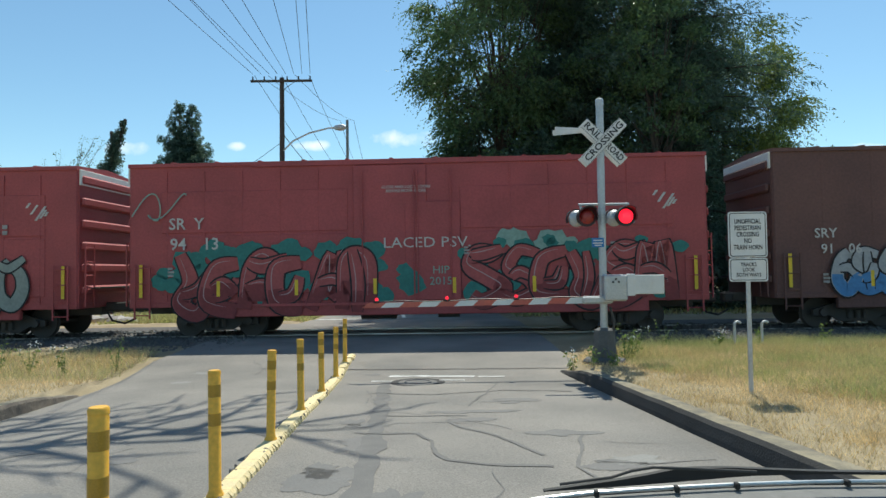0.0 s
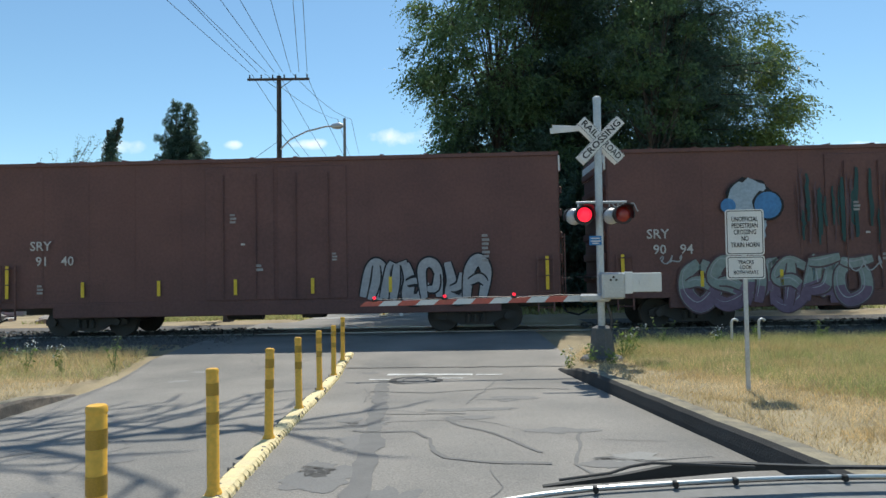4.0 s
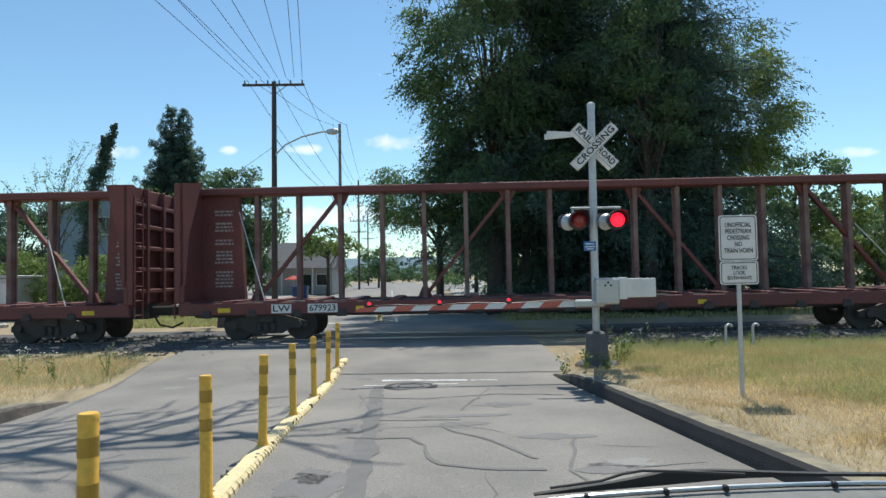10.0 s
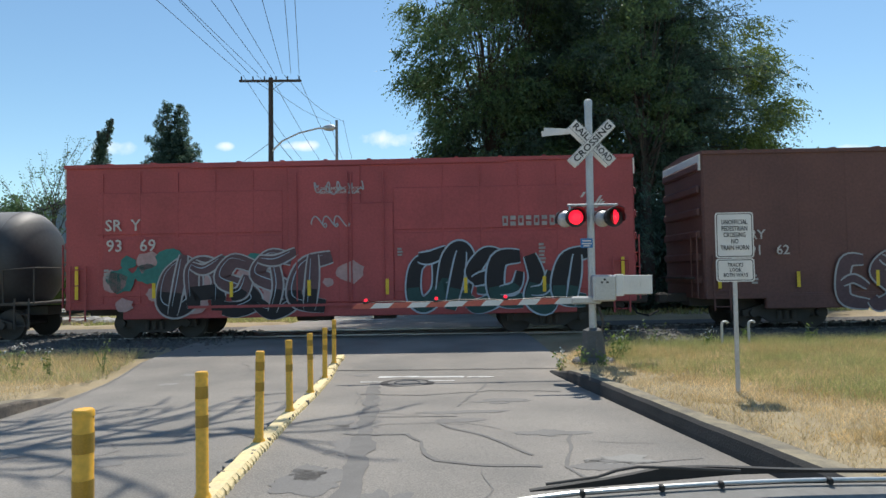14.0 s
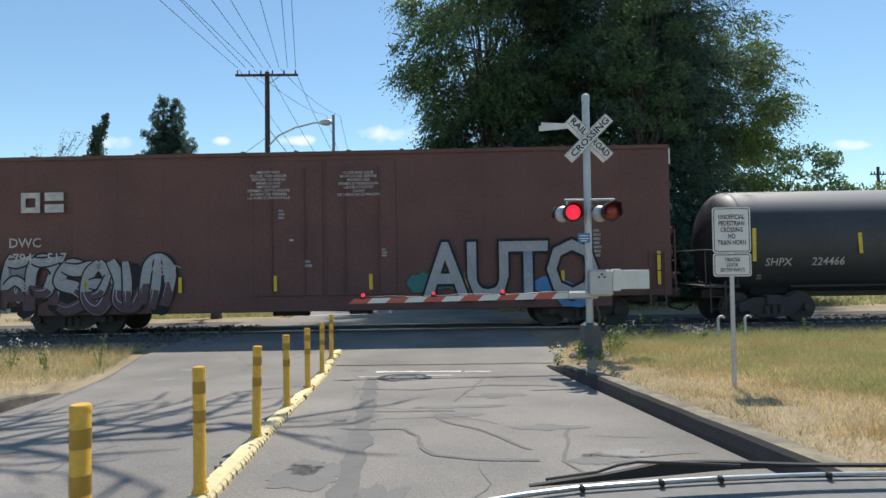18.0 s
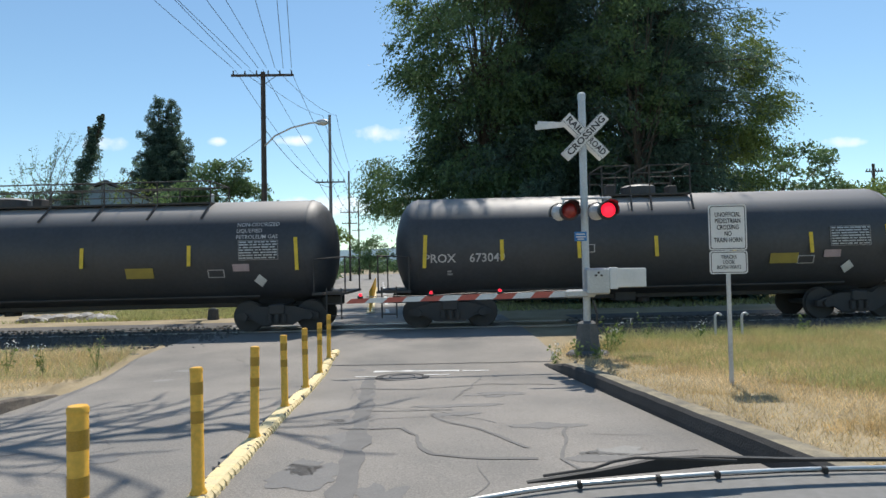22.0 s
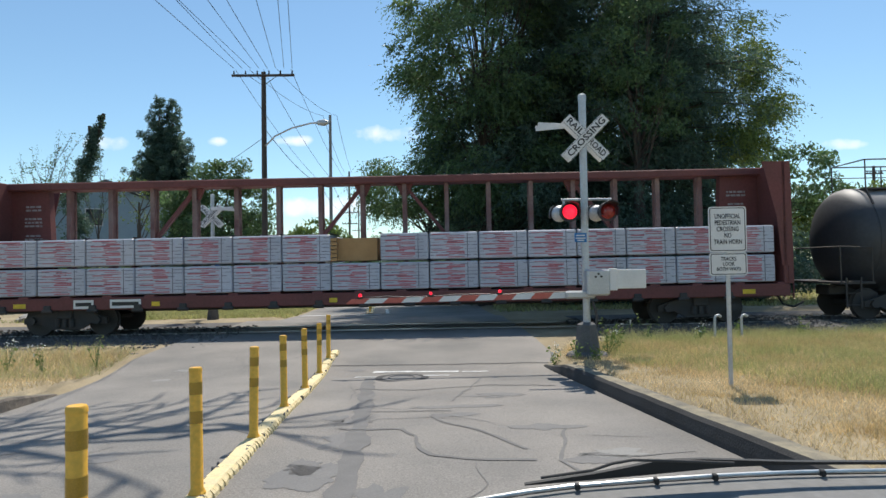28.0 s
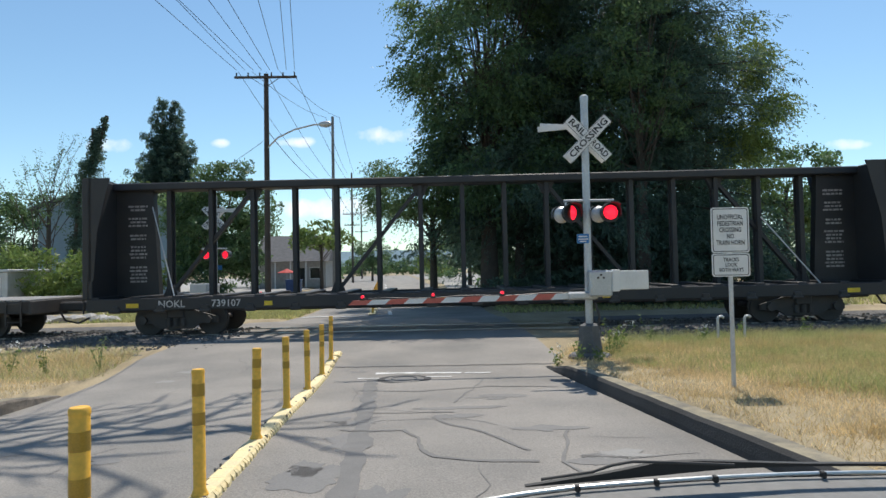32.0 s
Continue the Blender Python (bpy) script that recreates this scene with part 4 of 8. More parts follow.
def conifer(x, y, h, r, label, mat=None, leaf=0.16, start=0.06, per=130, seed=1, shape=0.8, lift=-0.25, step=0.55, thick=1.0, fall=0.0):
    rng = np.random.default_rng(seed)
    t = thing("conifer_tree", label, "tree", at=pose(x, y, road_z(x, y)))
    part("trunk", Shape().cyl((0, 0, -0.2), (0, 0, h * 0.97), 0.02 * h + 0.05, 10, 0.03), BARK, t, "dark trunk", True)
    limbs, clumps = Shape(), []
    z = h * start
    while z < h * 0.985:
        k = z / h
        L = r * (1 - k) ** shape * (1 - 0.45 * max(0, 0.16 - k) / 0.16)
        n = 6 if k < 0.8 else 4
        a0 = rng.uniform(0, 6.28)
        for j in range(n):
            a = a0 + j * 6.283 / n + rng.normal() * 0.25
            ll = L * rng.uniform(0.55, 1.15) + 0.15
            z1 = z + rng.uniform(-0.5, 0.5) * step
            dz = lift * ll * rng.uniform(0.4, 1.4)
            e = (ll * math.cos(a), ll * math.sin(a), z1 + dz)
            if ll > 0.8:
                limbs.cyl((0, 0, z1), (e[0] * 0.8, e[1] * 0.8, z1 + dz * 0.72), 0.02 + 0.012 * ll, 5, 0.01, cap=False)
            m = max(1, int(ll / 0.6))
            for i in range(m):
                f = (i + 0.8) / m
                w = 0.25 + 0.22 * ll * (1.15 - f)
                clumps.append(((e[0] * f + rng.normal() * 0.1, e[1] * f + rng.normal() * 0.1, z1 + dz * f * f - 0.3 * (thick - 1) * rng.random()), (w, w, (0.16 + 0.10 * w) * thick), max(8, int(per * w * w))))
        z += step * (0.6 + 0.5 * (1 - k)) * rng.uniform(0.8, 1.2)
    tagged(part("limb_framework", limbs, BARK, t, "drooping limbs"), kind="stuff")
    c, s, d = hanging_sprays(clumps, rng, leaf, fall) if fall else (*clumps_to_leaves(clumps, rng, leaf), None)
    part("crown", leaf_mesh("crown", c, s, mat or LEAF_DARK, 0.2 if fall else 0.5, seed, 0.26, d), None, t, "dense evergreen crown with ragged edge")
    return t


def leafy(x, y, z0, z1, rx, ry, n, label, mat, leaf=0.12, seed=1, per=260, name="broadleaf_tree", trunk=True, clump=0.9, hollow=0.55, fall=0.0, profile=None):
    """A broadleaf crown between z0 and z1: clumps spread over an uneven egg."""
    rng = np.random.default_rng(seed)
    t = thing(name, label, "tree" if trunk else "shrub", at=pose(x, y, road_z(x, y)))
    zc, rz = (z0 + z1) / 2, (z1 - z0) / 2
    limbs, clumps = Shape(), []
    if trunk:
        part("trunk", Shape().cyl((0, 0, -0.2), (0, 0, zc), 0.03 * z1 ** 0.9 + 0.04, 10, 0.06), BARK, t, "grey-brown trunk", True)
    for i in range(n):
        d = rng.normal(size=3)
        d /= np.linalg.norm(d)
        if d[2] < -0.75:
            d[2] *= 0.4
        q = hollow + (1 - hollow) * rng.random() ** 0.6
        bulge = 1 + 0.28 * noise.noise((d[0] * 2 + seed, d[1] * 2, d[2] * 2))
        p = np.array((d[0] * rx, d[1] * ry, d[2] * rz)) * q * bulge + np.array((0, 0, zc))
        if profile:
            z = rng.uniform(z0, z1)
            reach = float(np.interp(z, [k[0] for k in profile], [k[1] for k in profile])) * q
            a = math.atan2(d[1], d[0])
            p = np.array((reach * math.cos(a), reach * math.sin(a) * ry / rx, z))
        w = clump * rng.uniform(0.55, 1.2)
        clumps.append((tuple(p), (w, w, w * 0.6), int(per * w * w)))
        if trunk and i % 3 == 0:
            limbs.cyl((0, 0, zc * rng.uniform(0.45, 0.95)), tuple(p), 0.05, 5, 0.012, cap=False)
    if trunk:
        tagged(part("limb_framework", limbs, BARK, t, "spreading limbs"), kind="stuff")
    c, s, d = hanging_sprays(clumps, rng, leaf, fall) if fall else (*clumps_to_leaves(clumps, rng, leaf), None)
    part("crown", leaf_mesh("crown", c, s, mat, 0.15, seed, 0.42 if fall else 0.45, d), None, t, "uneven leafy crown")
    return t

# big mixed trees beyond the track
conifer(6.6, 31, 27, 8.6, "huge dark evergreen tree beyond the track", LEAF_DARK, 0.12, 0.06, 150, 11, 0.55, -0.22, 0.75, 2.4, 0.7)
conifer(11.6, 30, 24, 7.6, "huge dark fir beyond the track", LEAF_DARK, 0.12, 0.08, 150, 12, 0.55, -0.2, 0.75, 2.4, 0.7)
leafy(2.85, 29.5, 4.6, 21, 4.3, 4.2, 240, "tall broadleaf tree with layered sunlit leaves", LEAF_MID, 0.105, 13, 560, clump=0.95, fall=0.9, profile=((4.6, 2.6), (7.0, 3.3), (7.8, 2.6), (9.4, 2.7), (10.5, 3.7), (11.8, 4.5), (13.0, 3.1), (13.7, 2.9), (14.6, 4.2), (16.5, 4.0), (18.5, 3.0), (21.0, 1.2)))
leafy(14.6, 32, 4.5, 14.5, 4.2, 3.6, 120, "broadleaf tree with feathery sunlit foliage", LEAF_LIGHT, 0.095, 14, 820, clump=0.9, fall=0.7)
leafy(0.2, 31, 3.2, 8.2, 3.4, 3.0, 60, "lower leafy tree at the street corner", LEAF_MID, 0.09, 15, 520, fall=0.9)
leafy(24.5, 42, 3.5, 10.2, 3.8, 3.5, 80, "rounded green tree beyond the track", LEAF_MID, 0.16, 16, 130)
leafy(30, 42, 1.0, 7.4, 4.4, 3.5, 80, "light green leafy tree beyond the track", LEAF_LIGHT, 0.16, 17, 130)
leafy(20, 44, 0.2, 6.0, 6.0, 3.0, 90, "leafy thicket behind the track", LEAF_MID, 0.16, 18, 120, "shrub_thicket", False)
leafy(9, 36, 0.2, 6.5, 9.0, 3.0, 120, "dark undergrowth under the big trees", LEAF_DARK, 0.18, 19, 120, "shrub_thicket", False)
# left side
conifer(-25.5, 60, 19.0, 5.2, "dark pointed evergreen behind the house", LEAF_DARK, 0.13, 0.1, 620, 21, 0.85, 0.3, 0.42, 1.5)
conifer(-24.5, 60.6, 18.7, 5.0, "dark pointed evergreen behind the house", LEAF_DARK, 0.13, 0.1, 620, 34, 0.85, 0.3, 0.42, 1.5)
leafy(-12.6, 37, -0.2, 8.3, 3.0, 2.4, 150, "leafy green tree beside the far signal", LEAF_MID, 0.11, 22, 330)
leafy(-19.5, 33, 0.0, 3.3, 6.0, 1.6, 200, "sunlit ivy hedge along the house", LEAF_LIGHT, 0.11, 23, 220, "hedge", False, 0.7)
leafy(-30, 45, 0.0, 7.5, 3.4, 3.0, 70, "green tree at the edge of the yard", LEAF_MID, 0.14, 24, 160)


def ivy_snag(x, y, stems):
    """A dead stem wrapped in ivy; each stem is a run of (x, z, radius) along its lean."""
    rng = np.random.default_rng(25)
    t = thing("ivy_tree", "leaning dead stem wrapped in dark ivy", "tree", at=pose(x, y, 0))
    clumps = []
    for st in stems:
        part("stem", Shape().tube([(px, 0, pz) for px, pz, r in st], 0.11, 8), BARK, t, "ivy-covered stem", True)
        for (ax, az, ar), (bx, bz, br) in zip(st, st[1:]):
            n = max(2, int(math.hypot(bx - ax, bz - az) / 0.28))
            for k in range(n):
                f = k / n
                r = (ar + (br - ar) * f) * rng.uniform(0.75, 1.15)
                clumps.append(((ax + (bx - ax) * f + rng.normal() * r * 0.35, rng.normal() * r * 0.4, az + (bz - az) * f), (r, r, r * 0.8), int(420 * r + 40)))
    c, s = clumps_to_leaves(clumps, rng, 0.085)
    part("crown", leaf_mesh("crown", c, s, LEAF_DARK, 0.3, 25), None, t, "shaggy ivy foliage")


ivy_snag(-22.0, 40, (((-0.7, -0.2, 0.45), (-0.6, 3.0, 0.55), (-0.45, 4.8, 0.62), (-0.25, 7.0, 0.66), (0.2, 8.4, 0.8), (0.8, 9.7, 0.5), (1.2, 10.8, 0.34), (1.5, 12.0, 0.26)), ((0.5, 8.4, 0.4), (0.7, 10.0, 0.4), (0.6, 11.2, 0.24))))
leafy(9.3, 26.8, 5.0, 15.0, 2.6, 2.0, 80, "broadleaf tree with sunlit upper leaves", LEAF_MID, 0.095, 36, 260, clump=0.8)
leafy(-24.8, 41, 4.0, 9.6, 2.2, 1.6, 26, "thin birch with sparse airy leaves", LEAF_MID, 0.09, 26, 60, clump=0.7)
leafy(-19.2, 42, 4.0, 9.2, 2.0, 1.6, 26, "thin tree with sparse pale leaves", LEAF_LIGHT, 0.09, 27, 70, clump=0.7)
leafy(13, 37, 0.0, 4.5, 8.0, 2.2, 110, "dark undergrowth behind the track", LEAF_DARK, 0.18, 28, 110, "shrub_thicket", False)
# added brambles: hide the sunlit strip where only deep tree shade belongs
leafy(10.5, 27.5, 0.0, 1.7, 8.0, 1.6, 150, "added low dark brambles standing in for shade under the trees", LEAF_DARK, 0.12, 38, 200, "shrub_thicket", False, 0.7)
leafy(4.4, 30.2, 3.0, 12.5, 3.8, 3.0, 150, "lower dark drooping boughs of the big tree", LEAF_DARK, 0.11, 39, 520, clump=0.9, fall=1.0)
leafy(-12, 178, 0.0, 4.5, 48, 4, 220, "far line of bushes across the street end", LEAF_MID, 0.35, 40, 30, "shrub_thicket", False, 2.0)
leafy(29, 43, 0.0, 3.2, 9.0, 2.2, 110, "sunlit bushes behind the track", LEAF_MID, 0.18, 29, 110, "shrub_thicket", False)
leafy(6.5, 52, 0.0, 3.0, 2.6, 8.0, 80, "bushes along the street", LEAF_MID, 0.18, 30, 90, "shrub_thicket", False)
leafy(-14.5, 84, 0.0, 3.2, 3.0, 12.0, 90, "bushes along the street", LEAF_MID, 0.2, 31, 70, "shrub_thicket", False)
leafy(2.0, 100, 0.0, 3.0, 2.5, 16.0, 90, "bushes along the street", LEAF_MID, 0.2, 32, 70, "shrub_thicket", False)
leafy(-40, 48, 0.0, 4.0, 8.0, 2.5, 90, "green bushes behind the yard", LEAF_MID, 0.18, 33, 90, "shrub_thicket", False)

# ---- grass ----
def grass(name, n, x_of, y0, y1, hgt, mat, label, seed, keep=None, width=0.0036):
    """Upright blades on the ground, one thin triangle each."""
    rng = np.random.default_rng(seed)
    base, top, side = [], [], []
    tries = 0
    while len(base) < n and tries < n * 4:
        tries += 1
        y = rng.uniform(y0, y1)
        a, b = x_of(y)
        x = rng.uniform(a, b)
        if keep and not keep(x, y, rng):
            continue
        h = hgt(x, y) * rng.uniform(0.5, 1.25)
        base.append((x, y, ground_z(x, y) - 0.01))
        top.append((x + rng.normal() * h * 0.6, y + rng.normal() * h * 0.6, base[-1][2] + h))
        a = rng.uniform(0, 6.28)
        w = width * rng.uniform(0.6, 1.5)
        side.append((w * math.cos(a), w * math.sin(a), 0))
    base, top, side = np.array(base), np.array(top), np.array(side)
    k = len(base)
    v = np.empty((k, 3, 3))
    v[:, 0], v[:, 1], v[:, 2] = base - side, base + side, top
    me = bpy.data.meshes.new(name)
    me.vertices.add(3 * k)
    me.vertices.foreach_set("co", v.reshape(-1))
    me.loops.add(3 * k)
    me.loops.foreach_set("vertex_index", np.arange(3 * k, dtype=np.int32))
    me.polygons.add(k)
    me.polygons.foreach_set("loop_start", np.arange(0, 3 * k, 3, dtype=np.int32))
    me.update()
    me.materials.append(mat)
    return tagged(new(name, me), label, "grass", kind="stuff")


def tuft(x, y, s=0.55, o=0.0):
    return noise.noise((x * s + o, y * s, 5)) 


grass("dry_grass", 180000, lambda y: (right_kerb(y) + 0.16, 10.5), 3.0, 13.8, lambda x, y: 0.07 + 0.13 * max(0, tuft(x, y, 1.1)) + 0.10 * smooth_step(10.5, 13, y), GRASS_DRY, "dry golden grass on the verge", 1,
      lambda x, y, r: r.random() < 0.25 + 0.75 * smooth_step(0.5, 1.4, x - right_kerb(y) + 0.9 * tuft(x, y, 0.9) + 0.3 * tuft(x, y, 3.0)))
grass("green_grass", 120000, lambda y: (right_kerb(y) + 1.0, 12.5), 5.0, 14.2, lambda x, y: 0.11 + 0.10 * max(0, tuft(x, y, 0.8)) + 0.22 * smooth_step(11, 14, y), GRASS_GREEN, "greenish grass on the verge", 2,
      lambda x, y, r: r.random() < smooth_step(0.0, 1.2, 0.24 * (x - 3.0) + 0.26 * (y - 7.0) + 1.2 * tuft(x, y, 0.45, 3)))
grass("dry_grass", 26000, lambda y: (-12.5, left_kerb(y) - 0.3), 6.0, 14.6, lambda x, y: 0.10 + 0.12 * max(0, tuft(x, y)) + 0.12 * smooth_step(11, 14, y), GRASS_DRY, "dry golden grass on the verge", 3)
grass("green_grass", 5000, lambda y: (-12.5, left_kerb(y) - 0.2), 11.0, 15.0, lambda x, y: 0.22 + 0.2 * max(0, tuft(x, y, 1.2)), GRASS_GREEN, "weedy green grass beside the ballast", 4)
grass("green_grass", 16000, lambda y: (-16, -5.4), 23.6, 32, lambda x, y: 0.16, GRASS_GREEN, "sunlit grass across the track", 5, lambda x, y, r: x > -13.5 + 2 * tuft(x, y) or r.random() < 0.2, 0.02)
grass("green_grass", 12000, lambda y: (2.8, 26), 23.6, 36, lambda x, y: 0.2, GRASS_GREEN, "grass across the track under the trees", 6, None, 0.025)


def weed(x, y, h, seed, flower):
    rng = np.random.default_rng(seed)
    w = thing("weed", "green roadside weed with small pale flowers" if flower else "green leafy roadside weed", "plant", "weeds beside the track", at=pose(x, y, ground_z(x, y)))
    st = Shape()
    tips = []
    for k in range(4):
        e = (rng.normal() * h * 0.28, rng.normal() * h * 0.28, h * rng.uniform(0.7, 1.1))
        st.cyl((0, 0, 0), e, 0.006, 5, 0.003)
        tips.append(e)
    part("stem", st, LEAF_MID, w)
    c = np.concatenate([np.array(e) * rng.uniform(0.1, 1.0, (14, 1)) + rng.normal(size=(14, 3)) * 0.035 for e in tips])
    tagged(part("foliage", leaf_mesh("foliage", c, rng.uniform(0.02, 0.05, len(c)), LEAF_LIGHT, 0.2, seed), None, w), kind="stuff")
    if flower:
        c = np.concatenate([np.array(e) + rng.normal(size=(7, 3)) * 0.03 for e in tips])
        part("blossom", leaf_mesh("blossom", c, rng.uniform(0.015, 0.03, len(c)), FLOWER, 0, seed), None, w, "small pale blossoms")


for i, (x, y, h) in enumerate(((2.35, 11.5, 0.45), (2.6, 10.9, 0.3), (3.3, 11.4, 0.5), (3.55, 11.8, 0.55), (3.8, 13.0, 0.6), (4.7, 13.3, 0.65), (5.6, 12.8, 0.4), (2.9, 10.7, 0.25), (-6.6, 12.6, 0.6), (-7.4, 12.2, 0.5), (-8.3, 12.5, 0.55), (-9.2, 12.9, 0.6), (-10.0, 12.3, 0.5), (6.8, 13.5, 0.5), (8.2, 13.6, 0.6))):
    weed(x, y, h, 200 + i, i % 3 == 0 or i in (3, 10))

# ---- overhanging tree beside the road, seen by its shadow ----
shade = thing("bare_tree", "nearly bare tree leaning over the road", "tree", at=pose(-9.9, 9.9, 0.3))
part("trunk", Shape().tube([(-9, -4.0, -0.3), (-8, -3.2, 4.0), (-4.2, -0.4, 9.0), (1.4, 2.6, 13.0)], 0.22, 10), BARK, shade, "leaning grey trunk", True)
rb = random.Random(77)


def limb(p, d, length, r, depth, out):
    pts = [Vector(p)]
    d = Vector(d).normalized()
    n = max(3, int(length / 0.5))
    for i in range(n):
        d = (d + Vector((rb.uniform(-0.16, 0.16), rb.uniform(-0.16, 0.16), rb.uniform(-0.05, 0.05)))).normalized()
        pts.append(pts[-1] + d * (length / n))
        if depth and i > 0 and rb.random() < 0.75:
            side = rb.choice((-1, 1))
            nd = (Matrix.Rotation(side * rb.uniform(0.4, 0.9), 3, "Z") @ d)
            limb(pts[-1], nd, length * rb.uniform(0.2, 0.36), r * 0.55, depth - 1, out)
    for i in range(n):
        out.cyl(pts[i], pts[i + 1], r * (1 - 0.7 * i / n), 6, r * (1 - 0.7 * (i + 1) / n), cap=False)


for p, d, length, r in (((1.4, 2.6, 12.9), (1, 0.42, 0.03), 9.6, 0.085), ((1.3, 2.5, 12.7), (1, 0.55, 0.05), 9.0, 0.07), ((1.2, 2.4, 12.6), (1, 0.25, 0.05), 7.6, 0.06), ((1.0, 2.2, 12.5), (1, -0.02, 0.02), 11.0, 0.075), ((1.3, 2.6, 12.8), (0.95, 0.3, 0.06), 6.0, 0.05)):
    s = Shape()
    limb(p, d, length * 0.82, r * 1.7, 2, s)
    part("limb", s, BARK, shade, "long bare limb")

for bx, by, h, sd, n in ((-24.7, 41, 11.4, 5, 7), (-26.4, 42, 9.6, 6, 6), (-22.4, 43, 10.2, 7, 6)):
    rb = random.Random(sd)
    bt = thing("birch_sapling", "thin birch with bare upright twigs and few leaves", "tree", at=pose(bx, by, road_z(bx, by)))
    part("trunk", Shape().cyl((0, 0, -0.2), (0, 0, h * 0.55), 0.09, 8, 0.05), BARK, bt, "slender pale trunk", True)
    for k in range(n):
        s = Shape()
        limb((0, 0, h * 0.3 + k * h * 0.045), (rb.uniform(-0.45, 0.45), rb.uniform(-0.2, 0.2), 1), h * rb.uniform(0.34, 0.5), 0.028, 2, s)
        tagged(part("twig_spray", s, BARK, bt, "thin bare twigs"), kind="stuff")
        tips = np.array([p for p in s.v if p[2] > h * 0.5][::6] or [(0, 0, h)])
        rg = np.random.default_rng(sd * 20 + k)
        tips = tips + rg.normal(size=tips.shape) * 0.12
        tagged(part("leaf_spray", leaf_mesh("leaf_spray", tips, rg.uniform(0.05, 0.10, len(tips)), LEAF_MID, 0.2, sd), None, bt, "sparse small leaves"), kind="stuff")

# ---- beyond the crossing ----
hill = Shape()
for i in range(41):
    x = -420 + i * 20
    h = 30 + 4 * noise.noise((x * 0.012, 1, 0)) + 1.5 * noise.noise((x * 0.11, 3, 0))
    hill.v += [(x, 900, -2), (x, 900 + 60, h)]
hill.f = [(2 * i, 2 * i + 2, 2 * i + 3, 2 * i + 1) for i in range(40)]
tagged(part("backdrop_hill", hill, HILL), "wooded hill on the horizon with haze in its colour", "hill", kind="structure")
for i, (x, y, z0, z1, r, m) in enumerate(((-9.0, 52, 2.9, 6.0, 2.3, LEAF_LIGHT), (-9.2, 100, 1.0, 7.2, 3.4, LEAF_MID), (4.0, 62, 1.8, 8.5, 3.4, LEAF_MID), (7.5, 85, 1.5, 10, 5, LEAF_MID), (0.3, 75, 1.0, 5.6, 2.2, LEAF_LIGHT), (-21, 75, 0.5, 8, 5, LEAF_MID), (-36, 55, 0.5, 9.0, 4.5, LEAF_DARK), (40, 60, 0.5, 8, 7, LEAF_MID), (52, 62, 0.5, 9, 7, LEAF_LIGHT), (16, 60, 0.3, 7, 7, LEAF_MID))):
    leafy(x, y, z0, z1, r, r * 0.9, 46, "leafy street tree in the distance", m, 0.2, 300 + i, 70, clump=r * 0.33)
far_house = thing("house", "beige low house with a grey pitched roof", "house", at=pose(-14.5, 66, 0))
part("wall", Shape().box(-3.5, 3.5, 0, 7, 0, 3.0, 0.02), BEIGE, far_house, "beige wall")
part("roof", Shape().plate([(-4, -1.2, 2.8), (-4, 3.5, 5.7), (-4, 7.6, 2.9)], (8, 0, 0)), ROOFING, far_house, "grey shingle roof")
part("door", Shape().box(0.4, 1.3, -0.06, 0.0, 0.1, 2.1, 0.01), GLASS, far_house, "dark door")
for px in (-3.3, -1.6, 0.0, 1.6, 3.3):
    part("porch_post", Shape().box(px - 0.06, px + 0.06, -1.0, -0.88, 0, 2.85, 0.01), WHITE, far_house, "white porch post")
w = part("window", Shape().box(1.8, 3.0, -0.07, 0.0, 0.9, 2.2, 0.01), WHITE, far_house)
part("pane", Shape().box(1.9, 2.9, -0.09, -0.07, 1.0, 2.1), GLASS, w)
bin_ = thing("wheeled_bin", "dark blue plastic wheeled bin", "bin", at=pose(-11.3, 52, road_z(-11.3, 52)))
part("body", Shape().plate([(-0.55, -0.4, 0.1), (0.55, -0.4, 0.1), (0.62, -0.4, 1.1), (-0.62, -0.4, 1.1)], (0, 0.8, 0)), BIN, bin_)
part("lid", Shape().box(-0.66, 0.66, -0.45, 0.45, 1.1, 1.18, 0.03), BIN, bin_)
umb = thing("market_umbrella", "faded red canvas umbrella by the house", "umbrella", at=pose(-12.8, 56, road_z(-12.8, 56)))
part("pole", Shape().cyl((0, 0, 0), (0, 0, 2.1), 0.03, 8), GALV, umb)
part("canopy", Shape().lathe([(0, 0.85), (0.04, 0.84), (0.4, 0.05)], (0, 0, 1.7), (0, 0, 1), 8), REDCLOTH, umb, "red canopy")
shed = thing("shed", "pale grey metal shed beside the track", "shed", at=pose(-22.0, 30.5, road_z(-22, 30)))
part("wall", Shape().box(-2.2, 1.6, 0, 3, 0, 2.15, 0.03), GALV, shed, "pale metal wall")
part("roof", Shape().box(-2.35, 1.75, -0.15, 3.15, 2.15, 2.28, 0.02), SILVER, shed)
part("door", Shape().box(0.7, 1.3, -0.04, 0, 0.1, 1.9, 0.01), WHITE, shed, "white door")
rr = random.Random(9)
for k in range(26):
    x, y = rr.uniform(-20, -11.5), rr.uniform(24.2, 26.2)
    s = rr.uniform(0.14, 0.4)
    tagged(part("rock", Shape().lathe([(0, s * 0.8), (s * 0.5, s), (s * 0.9, s * 0.45)], (0, 0, 0), (0, 0, 1), 7), STONE, at=pose(x, y, ground_z(x, y) - 0.04, rr.uniform(-15, 15), rr.uniform(-15, 15), rr.uniform(0, 360))), "pale rough rock beside the track", "rock", "rocks across the track")
